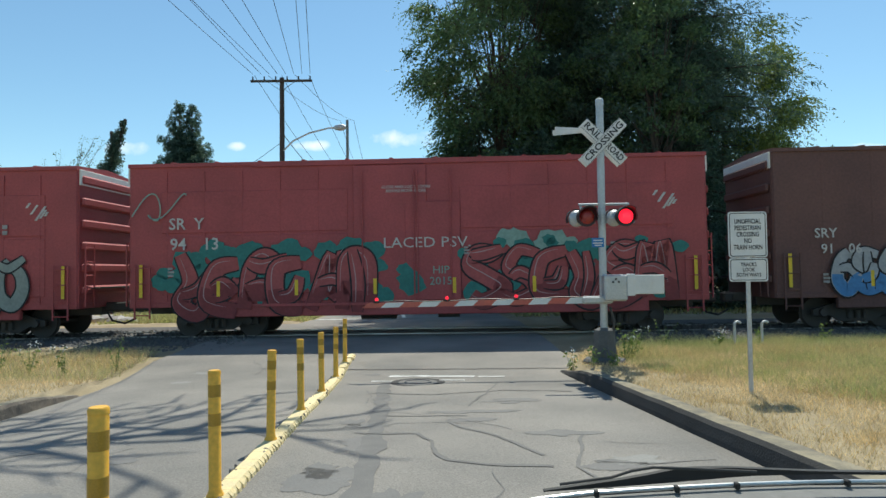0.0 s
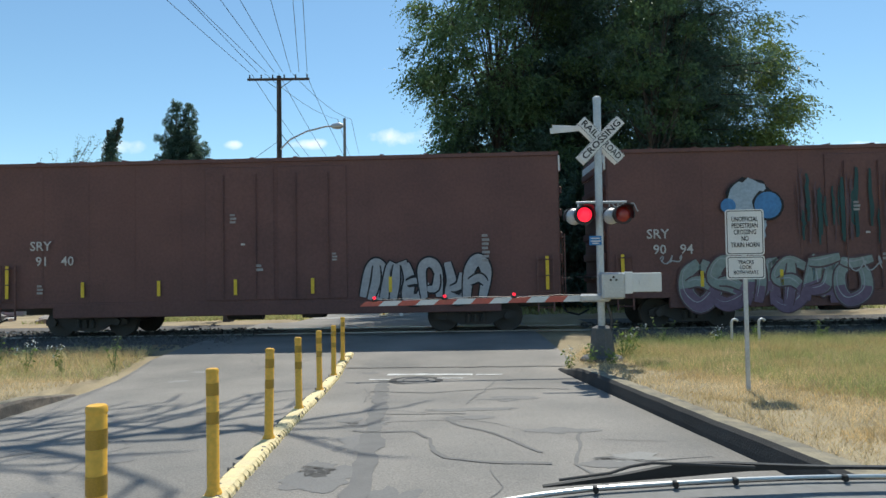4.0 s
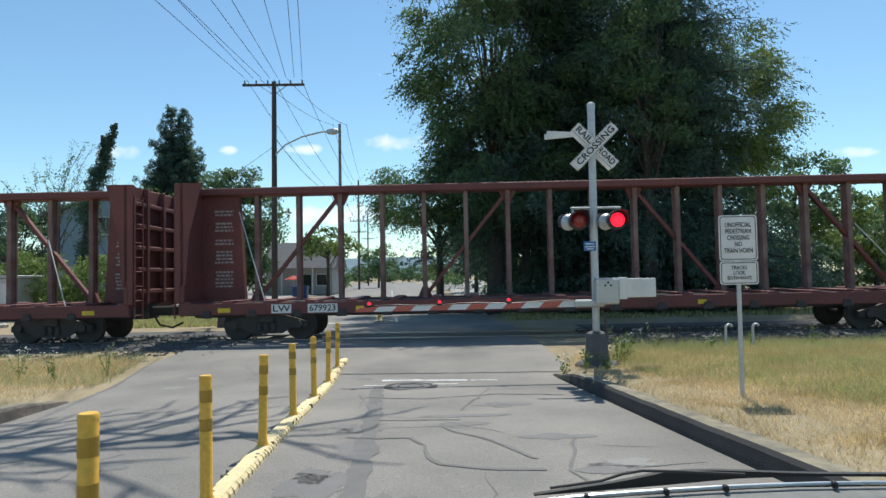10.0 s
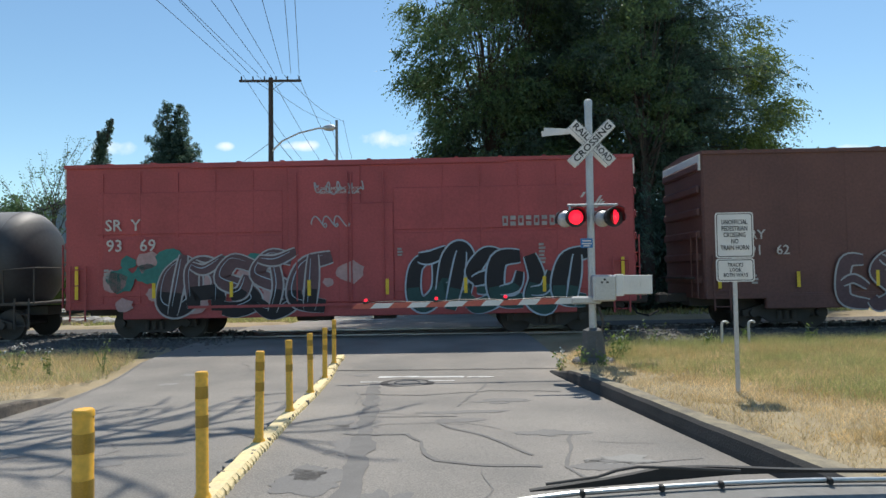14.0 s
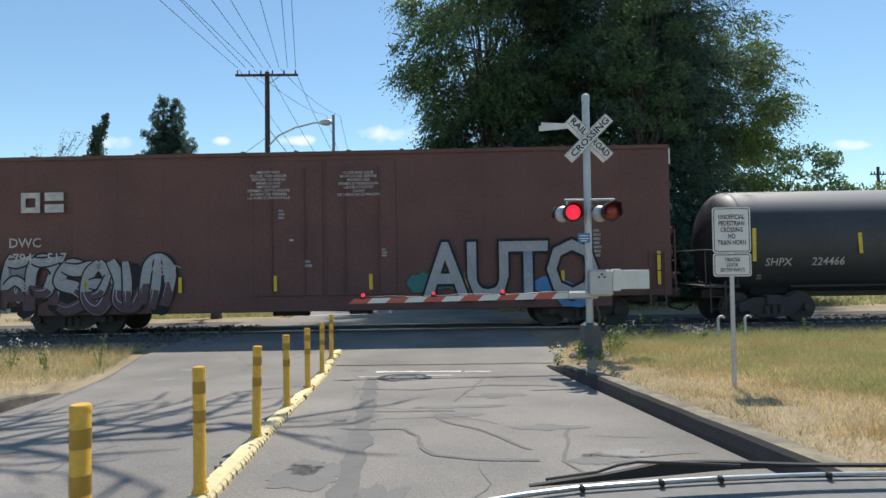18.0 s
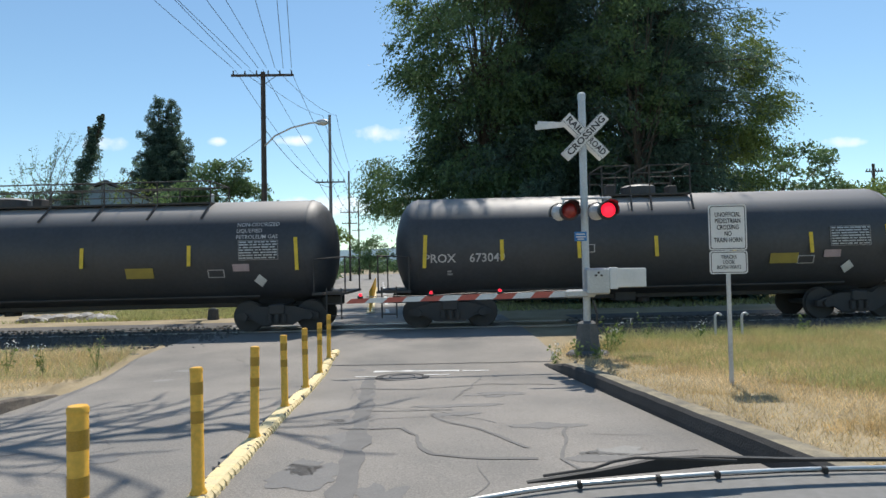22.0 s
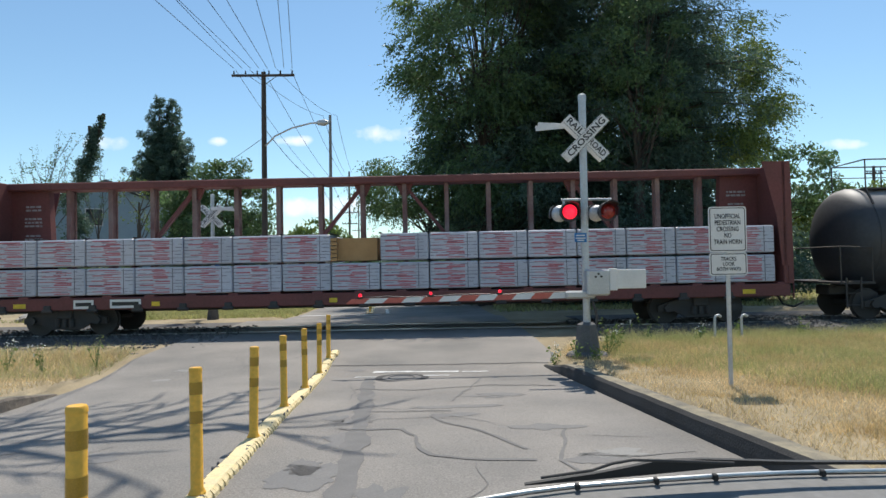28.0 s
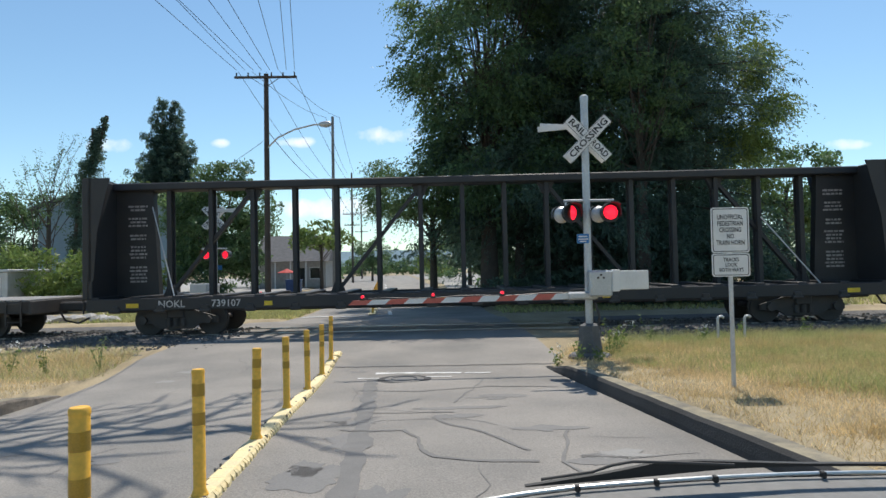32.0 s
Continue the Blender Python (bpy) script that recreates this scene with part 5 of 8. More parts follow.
for k in range(16):
    x, y = -2.4 - 0.15 * k, 26.0 + k * 2.0
    p = thing("delineator_post", "yellow plastic delineator post across the track", "road post", "yellow posts on the far median", at=pose(x, y, road_z(x, y) + 0.03))
    part("tube", pm, YELLOW, p)
    part("cap", capm, YELLOW, p)
ribbon("median_kerb", [(-2.35, 25.2), (-4.8, 58.0)], 0.3, KERB_YELLOW, far_road, 0.05, 99)

# ---- houses ----
house = thing("house", "grey-blue gabled house with dark shingle roof", "house", at=pose(-23.3, 46, 0, 0, 0, 27))
part("wall", Shape().plate([(-4.5, 0, 0), (4.2, 0, 0), (4.2, 0, 6.6), (-0.1, 0, 8.35), (-4.5, 0, 6.5)], (0, 8, 0)), SIDING, house, "grey-blue clapboard wall")
part("roof", Shape().plate([(-5.0, -0.4, 6.35), (-0.1, -0.4, 8.45), (-0.1, -0.4, 8.63), (-5.1, -0.4, 6.5)], (0, 9, 0)).plate([(-0.1, -0.4, 8.45), (4.7, -0.4, 6.45), (4.8, -0.4, 6.6), (-0.1, -0.4, 8.63)], (0, 9, 0)), ROOFING, house)
w = part("window", Shape().box(-1.45, -0.3, -0.06, 0.02, 5.2, 6.5, 0.01), WHITE, house, "white framed window")
for x0 in (-1.39, -0.86):
    part("pane", Shape().box(x0, x0 + 0.50, -0.08, -0.06, 5.27, 6.43), GLASS, w)

# ---- car bonnet ----
hood = thing("car", "front of a dark glossy car with wiper below the windscreen", "car")


def hood_z(x):
    return float(np.interp(x, (-0.3, -0.12, 0.0, 0.18, 0.30, 0.44, 0.56, 0.73, 0.92, 1.4), (1.33, 1.375, 1.402, 1.428, 1.440, 1.447, 1.452, 1.456, 1.455, 1.448)))


hs = Shape()
for j in range(13):
    for i in range(21):
        x = -0.3 + 1.7 * i / 20
        hs.v.append((x, 1.27 + 0.08 * j, hood_z(x) + (0.006 if j == 0 else -0.0365 * j)))
for j in range(12):
    hs.f += [(j * 21 + i, j * 21 + i + 1, (j + 1) * 21 + i + 1, (j + 1) * 21 + i) for i in range(20)]
part("bonnet_panel", hs, HOOD, hood, "dark painted panel", True)
front = [(-0.3 + 1.7 * i / 20, 2.235, hood_z(-0.3 + 1.7 * i / 20) - 0.44) for i in range(21)]
part("bumper", Shape().plate(front + [(1.36, 2.235, 0.6), (-0.26, 2.235, 0.6)], (0, 0.09, 0)), HOOD, hood, "dark painted bumper")
for x in (-0.3, 1.385):
    part("fender", Shape().plate([(x, 1.2, hood_z(x)), (x, 2.23, hood_z(x) - 0.445), (x, 2.23, 0.66), (x, 1.2, 0.66)], (0.02, 0, 0)), HOOD, hood, "dark painted wing")
for x in (-0.2, 1.15):
    zw = road_z(x, 1.75) + 0.31
    w = part("wheel", Shape().lathe([(0, 0.2), (0.0, 0.29), (0.03, 0.31), (0.16, 0.31), (0.19, 0.29), (0.19, 0.2)], (x, 1.75, zw), (1, 0, 0), 24), RUBBER, hood, "black tyre", True)
    part("rim", Shape().lathe([(0.02, 0.05), (0.02, 0.195), (0.17, 0.195), (0.17, 0.05)], (x, 1.75, zw), (1, 0, 0), 20), GALV, w, "grey wheel rim")
cw = Shape()
for j in range(4):
    cw.v += [(-0.3 + 1.7 * i / 20, 1.268 - 0.1 * j, hood_z(-0.3 + 1.7 * i / 20) + 0.004 - 0.006 * j) for i in range(21)]
for j in range(3):
    cw.f += [(j * 21 + i + 1, j * 21 + i, (j + 1) * 21 + i, (j + 1) * 21 + i + 1) for i in range(20)]
part("cowl_panel", cw, COWL, hood, "grey plastic cowl below the windscreen", True)
part("axle", Shape().cyl((-0.2, 1.75, 0.72), (1.3, 1.75, 0.72), 0.04, 8), DARKSTEEL, hood)


def bonnet_line(f, y, r, name, mat, label):
    pts = [(x, y, f(x)) for x in np.linspace(-0.1, 1.35, 16)]
    part(name, Shape().tube(pts, r, 8), mat, hood, label, True)


bonnet_line(lambda x: hood_z(x) + 0.014, 1.26, 0.004, "bright_edge", CHROME, "bright metal edge strip")
blade_x = [0.19 + 1.16 * k / 23 for k in range(24)]
blade = [(x, 1.22, float(np.interp(x, (0.19, 0.36, 0.45, 0.53, 0.59, 0.72, 0.89, 1.35), (1.472, 1.494, 1.511, 1.513, 1.510, 1.503, 1.499, 1.485)))) for x in blade_x]
blade += [(x, 1.222, float(np.interp(x, (0.19, 0.36, 0.45, 0.53, 0.59, 0.72, 0.89, 1.35), (1.469, 1.479, 1.485, 1.491, 1.495, 1.497, 1.493, 1.478)))) for x in reversed(blade_x)]
part("wiper_blade", Shape().plate(blade, (0, 0.012, 0)), RUBBER, hood, "black rubber wiper blade")
part("wiper_arm", Shape().tube([(0.22, 1.215, 1.486), (0.32, 1.215, 1.498), (0.36, 1.215, 1.510), (0.40, 1.215, 1.516), (0.47, 1.215, 1.513), (0.6, 1.215, 1.505)], 0.003, 8), DARKSTEEL, hood, "dark wiper arm")
for x in (0.30, 0.46, 0.58, 0.80):
    part("cowl_clip", Shape().box(x - 0.005, x + 0.005, 1.248, 1.262, hood_z(x) + 0.006, hood_z(x) + 0.0195, 0.002), RUBBER, hood, "small dark clip")

# ---- train ----
SHIFT = [0.00, 20.44, 40.82, 61.18, 81.54, 101.89, 122.23, 142.46, 162.64, 182.56, 202.35, 222.03, 241.56, 261.12, 280.74, 300.37, 320.08, 339.86, 359.69, 379.51, 399.32, 419.10, 439.03, 458.82, 478.42, 497.81, 517.00, 536.01, 554.83, 573.43, 591.88, 610.31, 628.75]
TRAIN = []


def truck(parent, x):
    """A two-axle bogie under a car, at x along it."""
    if "truck" not in CACHE:
        fr = Shape()
        for s in (-1, 1):
            y0, y1 = s * 1.0, s * 1.12
            fr.plate([(-1.15, y0, 0.52), (-1.15, y0, 0.36), (-0.7, y0, 0.36), (-0.42, y0, 0.2), (0.42, y0, 0.2), (0.7, y0, 0.36), (1.15, y0, 0.36), (1.15, y0, 0.52), (0.5, y0, 0.72), (-0.5, y0, 0.72)], (0, y1 - y0, 0))
            for k in (-0.2, 0, 0.2):
                fr.cyl((k, s * 1.15, 0.28), (k, s * 1.15, 0.5), 0.075, 8)
            for k in (-0.9, 0.9):
                fr.cyl((k, s * 1.12, 0.45), (k, s * 1.22, 0.45), 0.11, 10)
        fr.box(-0.22, 0.22, -1.2, 1.2, 0.5, 0.78, 0.03)
        CACHE["truck"] = fr.mesh("bogie_frame")
        ws = Shape().cyl((0, -0.8, 0), (0, 0.8, 0), 0.08, 10)
        for s in (-1, 1):
            ws.lathe([(0, 0.40), (0.03, 0.455), (0.06, 0.42), (0.13, 0.418), (0.135, 0.30), (0.12, 0.12), (0.16, 0.10)], (0, s * 0.70, 0), (0, s, 0), 24)
        CACHE["wheelset"] = ws.mesh("wheelset", True)
    t = part("bogie", CACHE["truck"], DARKSTEEL, parent, "grimy steel bogie", at=pose(x, 0, 0))
    for dx in (-0.89, 0.89):
        part("wheelset", CACHE["wheelset"], DARKSTEEL, t, at=pose(dx, 0, 0.43))


CACHE = {}


def under(parent, L, deck):
    """Couplers and brake gear shared by all cars."""
    part("coupler", Shape().box(-L / 2 - 0.75, -L / 2 + 0.1, -0.13, 0.13, 0.72, 0.98, 0.04).box(-L / 2 - 0.85, -L / 2 - 0.55, -0.17, 0.17, 0.70, 1.0, 0.05), DARKSTEEL, parent)
    part("coupler", Shape().box(L / 2 - 0.1, L / 2 + 0.75, -0.13, 0.13, 0.72, 0.98, 0.04), DARKSTEEL, parent)
    part("air_hose", Shape().tube([(L / 2 + 0.2, -0.35, 0.7), (L / 2 + 0.35, -0.35, 0.45), (L / 2 + 0.7, -0.3, 0.36), (L / 2 + 1.0, -0.25, 0.5)], 0.03, 6), RUBBER, parent)


def ladder(parent, x, y, z0, z1, w, mat, axis="x"):
    s = Shape()
    n = max(2, int((z1 - z0) / 0.38))
    for i in range(n + 1):
        z = z0 + (z1 - z0) * i / n
        if axis == "x":
            s.cyl((x - w / 2, y, z), (x + w / 2, y, z), 0.016, 6)
        else:
            s.cyl((x, y - w / 2, z), (x, y + w / 2, z), 0.016, 6)
    for k in (-1, 1):
        if axis == "x":
            s.box(x + k * w / 2 - 0.02, x + k * w / 2 + 0.02, y - 0.015, y + 0.015, z0 - 0.1, z1 + 0.1)
        else:
            s.box(x - 0.015, x + 0.015, y + k * w / 2 - 0.02, y + k * w / 2 + 0.02, z0 - 0.1, z1 + 0.1)
    part("ladder", s, mat, parent)


def round_shell(shape, r, zc):
    """Lays a painted mark on a cylinder of radius r about the axis at zc, facing -y."""
    if isinstance(shape, Shape):
        ys = [p[1] for p in shape.v]
        top = max(ys)
        shape.v = [(x, -math.sqrt(max(0.01, r * r - (z - zc) ** 2)) - 0.03 + (y - top), z) for x, y, z in shape.v]
    else:
        for v in shape.vertices:
            v.co.y = -math.sqrt(max(0.01, r * r - (v.co.z - zc) ** 2)) - 0.02
    return shape


def marks(parent, rows, y, shell=None):
    """Painted lettering: x, z, size, text (or bars where nothing can be read)."""
    for x, z, size, text in rows:
        if text.startswith("#"):
            n = int(text[1:])
            s = Shape()
            for k in range(n):
                s.box(x, x + size * 3.2 * (0.7 + 0.3 * ((k * 37) % 10) / 10), y - 0.006, y, z - k * size * 1.6, z - k * size * 1.6 + size)
            tagged(part("stencil_block", round_shell(s, *shell) if shell else s, LETTER if n == 1 else FADED, parent), kind="stuff")
        elif shell:
            me = lettering(text, size)
            me.transform(Matrix.Translation((x, 0, z)))
            part("painted_lettering", round_shell(me, *shell), LETTER, parent, "white painted lettering")
        elif " " in text and text[0].isdigit():
            a, b = text.split()
            wa, wb = len(a) * size * 0.62, len(b) * size * 0.62
            gap = size * 0.75
            x0 = x - (wa + wb + gap) / 2
            part("car_number", lettering(a, size), LETTER, parent, "white painted figures", at=pose(x0 + wa / 2, y - 0.006, z))
            part("car_number", lettering(b, size), LETTER, parent, "white painted figures", at=pose(x0 + wa + gap + wb / 2, y - 0.006, z))
        else:
            part("painted_lettering", lettering(text, size), LETTER, parent, "white painted lettering", at=pose(x, y - 0.006, z))


def boxcar(L, mat, H=4.88, ribbed=True, door=0.0, label=""):
    c = thing("boxcar", label or "boxcar", "freight car", "cars of the passing freight train")
    W = 1.5
    z0 = 0.66
    part("body", Shape().box(-L / 2, L / 2, -W, W, z0 + 0.25, H - 0.12, 0.03), mat, c, "painted steel body")
    part("side_sill", Shape().box(-L / 2 + 1.6, L / 2 - 1.6, -W - 0.02, -W + 0.12, z0 - 0.08, z0 + 0.3, 0.02).box(-L / 2, L / 2, -W - 0.012, -W + 0.1, z0 + 0.2, z0 + 0.34, 0.01), mat, c)
    part("side_sill", Shape().box(-L / 2 + 1.6, L / 2 - 1.6, W - 0.12, W + 0.02, z0 - 0.08, z0 + 0.3, 0.02), mat, c)
    roof = Shape().plate([(-L / 2 - 0.02, -W - 0.05, H - 0.16), (-L / 2 - 0.02, -W - 0.05, H - 0.06), (-L / 2 - 0.02, 0, H + 0.05), (-L / 2 - 0.02, W + 0.05, H - 0.06), (-L / 2 - 0.02, W + 0.05, H - 0.16)], (L + 0.04, 0, 0))
    r = part("roof", roof, mat, c, "shallow pitched roof")
    for k in range(1, 13):
        x = -L / 2 + L * k / 13
        part("roof_rib", Shape().bar((x, -W - 0.03, H - 0.05), (x, 0, H + 0.06), 0.05, 0.09).bar((x, 0, H + 0.06), (x, W + 0.03, H - 0.05), 0.05, 0.09), mat, r)
    for s in (-1, 1):
        e = part("end", Shape().box(s * L / 2 - 0.02, s * L / 2 + 0.03, -W + 0.05, W - 0.05, z0 + 0.2, H - 0.15, 0.01), mat, c, "corrugated end wall")
        for k in range(6):
            z = z0 + 0.6 + k * 0.62
            if z < H - 0.5:
                part("end_rib", Shape().box(s * (L / 2 + 0.02), s * (L / 2 + 0.12), -W + 0.12, W - 0.12, z, z + 0.24, 0.05), mat, e)
        part("end_fascia", Shape().box(s * (L / 2 + 0.02), s * (L / 2 + 0.07), -W + 0.05, W - 0.05, H - 0.58, H - 0.14, 0.01), WHITE, e, "pale painted end fascia")
        ladder(c, s * (L / 2 + 0.16), -W + 0.35, z0 + 0.35, z0 + 1.9, 0.42, mat, "y")
        part("end_platform", Shape().box(s * (L / 2 + 0.03), s * (L / 2 + 0.4), -1.1, 1.1, z0 + 0.75, z0 + 0.79), DARKSTEEL, c)
    # side panels, proud of the body
    if ribbed:
        for x0, x1 in ((-L / 2 + 0.9, -L / 2 + L * 0.385), (L / 2 - L * 0.42, L / 2 - 0.9)):
            for za, zb in ((H - 2.0, H - 0.85), (z0 + 0.55, H - 2.08)):
                part("side_panel", Shape().box(x0, x1, -W - 0.022, -W + 0.01, za, zb, 0.015), mat, c)
        for k in range(1, 15):
            x = -L / 2 + L * k / 15
            if abs(x) > L * 0.12:
                part("panel_seam", Shape().box(x - 0.018, x + 0.018, -W - 0.028, -W, z0 + 0.36, H - 0.3, 0.006), mat, c)
        dx0, dx1 = -L * 0.105, L * 0.08
        for a, b in ((dx0, (dx0 + dx1) / 2 + 0.55), ((dx0 + dx1) / 2 - 0.05, dx1)):
            d = part("plug_door", Shape().box(a, b, -W - 0.05, -W, z0 + 0.3, H - 0.22, 0.02) if a == dx0 else Shape().box(a, b, -W - 0.065, -W, z0 + 0.3, H - 1.25, 0.02), mat, c, "sliding plug door")
            for xx in (a + 0.25, b - 0.25):
                part("door_rod", Shape().cyl((xx, -W - 0.085, z0 + 0.35), (xx, -W - 0.085, H - 0.4), 0.02, 6), mat, d)
        part("door_track", Shape().box(-L * 0.28, L * 0.28, -W - 0.1, -W, z0 + 0.2, z0 + 0.27).box(-L * 0.28, L * 0.28, -W - 0.06, -W, H - 0.2, H - 0.15), mat, c)
    else:
        n = int(L / 1.25)
        for k in range(1, n):
            x = -L / 2 + L * k / n
            part("side_rib", Shape().box(x - 0.03, x + 0.03, -W - 0.005, -W, z0 + 0.34, H - 0.16, 0.005), mat, c)
        for a, b in ((-1.9, 0.0), (0.1, 2.0)):
            d = part("plug_door", Shape().box(a, b, -W - 0.03, -W, z0 + 0.34, H - 0.3, 0.015), mat, c, "sliding door")
            part("door_rod", Shape().cyl((a + 0.5, -W - 0.07, z0 + 0.4), (a + 0.5, -W - 0.07, H - 0.5), 0.02, 6).cyl((b - 0.5, -W - 0.07, z0 + 0.4), (b - 0.5, -W - 0.07, H - 0.5), 0.02, 6), mat, d)
    for k in range(8):
        x = -L / 2 + 0.35 + (L - 0.7) * k / 7
        h = 0.9 if k in (0, 7) else 0.42
        zz = 1.15
        part("reflector_strip", Shape().box(x - 0.045, x + 0.045, -W - 0.078, -W - 0.066, zz, zz + h), STRIP, c, "yellow reflective strip")
    ladder(c, -L / 2 + 0.4, -W - 0.1, z0, z0 + 1.3, 0.42, mat)
    ladder(c, L / 2 - 0.4, -W - 0.1, z0, z0 + 1.3, 0.42, mat)
    for x in (-L / 2 + 2.3, L / 2 - 2.3):
        truck(c, x)
    part("centre_sill", Shape().box(-L / 2, L / 2, -0.3, 0.3, 0.62, 0.95).cyl((-1.6, -0.6, 0.6), (-0.6, -0.6, 0.6), 0.2, 12).box(0.6, 1.2, -0.9, -0.4, 0.45, 0.75), DARKSTEEL, c)
    under(c, L, z0)
    return c


def graffiti(car, x0, x1, z0, z1, fill, edge, seed, y=-1.5):
    """Spray-painted piece: overlapping rounded blobs with dark outlines, no letters."""
    rnd = random.Random(seed)
    n = max(3, int((x1 - x0) / 0.62))
    back, front = Shape(), Shape()
    yy = y - 0.068
    for k in range(n):
        cx = x0 + (x1 - x0) * (k + 0.5) / n
        w = (x1 - x0) / n * rnd.uniform(0.62, 0.8)
        h = (z1 - z0) / 2 * rnd.uniform(0.75, 1.05)
        cz = (z0 + z1) / 2 + rnd.uniform(-0.08, 0.08)
        m, ph, q = 22, rnd.uniform(0, 6), rnd.uniform(0.38, 0.72)
        out, inn = [], []
        lean = rnd.uniform(-0.35, 0.35)
        for i in range(m):
            a = 2 * math.pi * i / m
            ca, sa = math.cos(a), math.sin(a)
            sx = math.copysign(abs(ca) ** q, ca) * (1 + 0.2 * math.sin(3 * a + ph))
            sz = math.copysign(abs(sa) ** q, sa) * (1 + 0.2 * math.sin(2 * a + ph))
            out.append((cx + w * sx + lean * h * sz, cz + h * sz))
            inn.append((cx + (w - 0.07) * sx + lean * h * sz, cz + (h - 0.07) * sz))
        d = 0.0009 * k
        back.add([(px, yy - d, pz) for px, pz in out], [tuple(range(m))])
        front.add([(px, yy - 0.0004 - d, pz) for px, pz in inn], [tuple(range(m))])
        if rnd.random() < 0.7:
            hx, hz, hr = cx + rnd.uniform(-0.15, 0.15) * w, cz + rnd.uniform(-0.25, 0.25) * h, rnd.uniform(0.05, 0.11)
            back.add([(hx + hr * math.cos(i * 0.785) * 0.8 + lean * (hr * math.sin(i * 0.785)), yy - 0.0007 - d, hz + hr * math.sin(i * 0.785) * 1.4) for i in range(8)], [tuple(range(8))])
        for j in range(rnd.randint(2, 3)):
            ax, az = cx + rnd.uniform(-0.5, 0.5) * w, cz + rnd.uniform(-0.6, 0.6) * h
            bx, bz = ax + rnd.uniform(-0.5, 0.5) * w, az + rnd.uniform(-0.7, 0.7) * h
            nx, nz = -(bz - az), bx - ax
            l = math.hypot(nx, nz) or 1
            nx, nz = nx / l * 0.03, nz / l * 0.03
            back.add([(ax - nx, yy - 0.0007 - d, az - nz), (bx - nx, yy - 0.0007 - d, bz - nz), (bx + nx, yy - 0.0007 - d, bz + nz), (ax + nx, yy - 0.0007 - d, az + nz)], [(0, 1, 2, 3)])
    tagged(part("graffiti_outline", back, edge, car, "spray-painted outline"), kind="stuff")
    tagged(part("graffiti_fill", front, fill, car, "spray-painted fill"), kind="stuff")


STROKES = (
    ((0.05, 0.1), (0.1, 0.8), (0.45, 1.0), (0.85, 0.75), (0.8, 0.05)),
    ((0.95, 0.9), (0.35, 1.0), (0.05, 0.65), (0.6, 0.45), (0.95, 0.2), (0.4, 0.0), (0.0, 0.12)),
    ((0.0, 1.0), (0.3, 0.55), (0.25, 0.1), (0.75, 0.0), (1.0, 0.45)),
    ((0.5, 0.98), (0.1, 0.7), (0.12, 0.25), (0.5, 0.03), (0.9, 0.3), (0.88, 0.75), (0.5, 0.95)),
    ((0.0, 0.05), (0.3, 0.95), (0.55, 0.3), (0.8, 1.0), (1.0, 0.0)),
    ((0.9, 1.0), (0.2, 0.85), (0.1, 0.2), (0.9, 0.05)),
)
BLADES = (((0.1, 0.5), (0.5, 0.55), (0.9, 0.42)), ((0.1, 0.95), (0.5, 0.9), (1.05, 1.05)), ((0.2, 0.3), (0.6, 0.36), (0.8, 0.7)), ((0.45, 1.0), (0.5, 0.5), (0.42, 0.0)))


def curve_through(pts, n=7):
    """A smooth run of points through the corners."""
    out = []
    for i in range(len(pts) - 1):
        p0, p1, p2, p3 = pts[max(0, i - 1)], pts[i], pts[i + 1], pts[min(len(pts) - 1, i + 2)]
        for k in range(n):
            t = k / n
            out.append(tuple(0.5 * (2 * b + (c - a) * t + (2 * a - 5 * b + 4 * c - d) * t * t + (3 * b - a - 3 * c + d) * t ** 3) for a, b, c, d in zip(p0, p1, p2, p3)))
    return out + [pts[-1]]


def band(shape, pts, w, y, taper=0.35):
    """A flat sprayed band along the points, swelling in its middle."""
    v, n = [], len(pts)
    for i, (x, z) in enumerate(pts):
        a, b = pts[max(0, i - 1)], pts[min(n - 1, i + 1)]
        dx, dz = b[0] - a[0], b[1] - a[1]
        d = math.hypot(dx, dz) or 1
        h = w / 2 * (1 - taper + taper * math.sin(math.pi * (i + 0.5) / n))
        v += [(x - dz / d * h, y, z + dx / d * h), (x + dz / d * h, y, z - dx / d * h)]
    shape.add(v, [(2 * i, 2 * i + 1, 2 * i + 3, 2 * i + 2) for i in range(n - 1)])


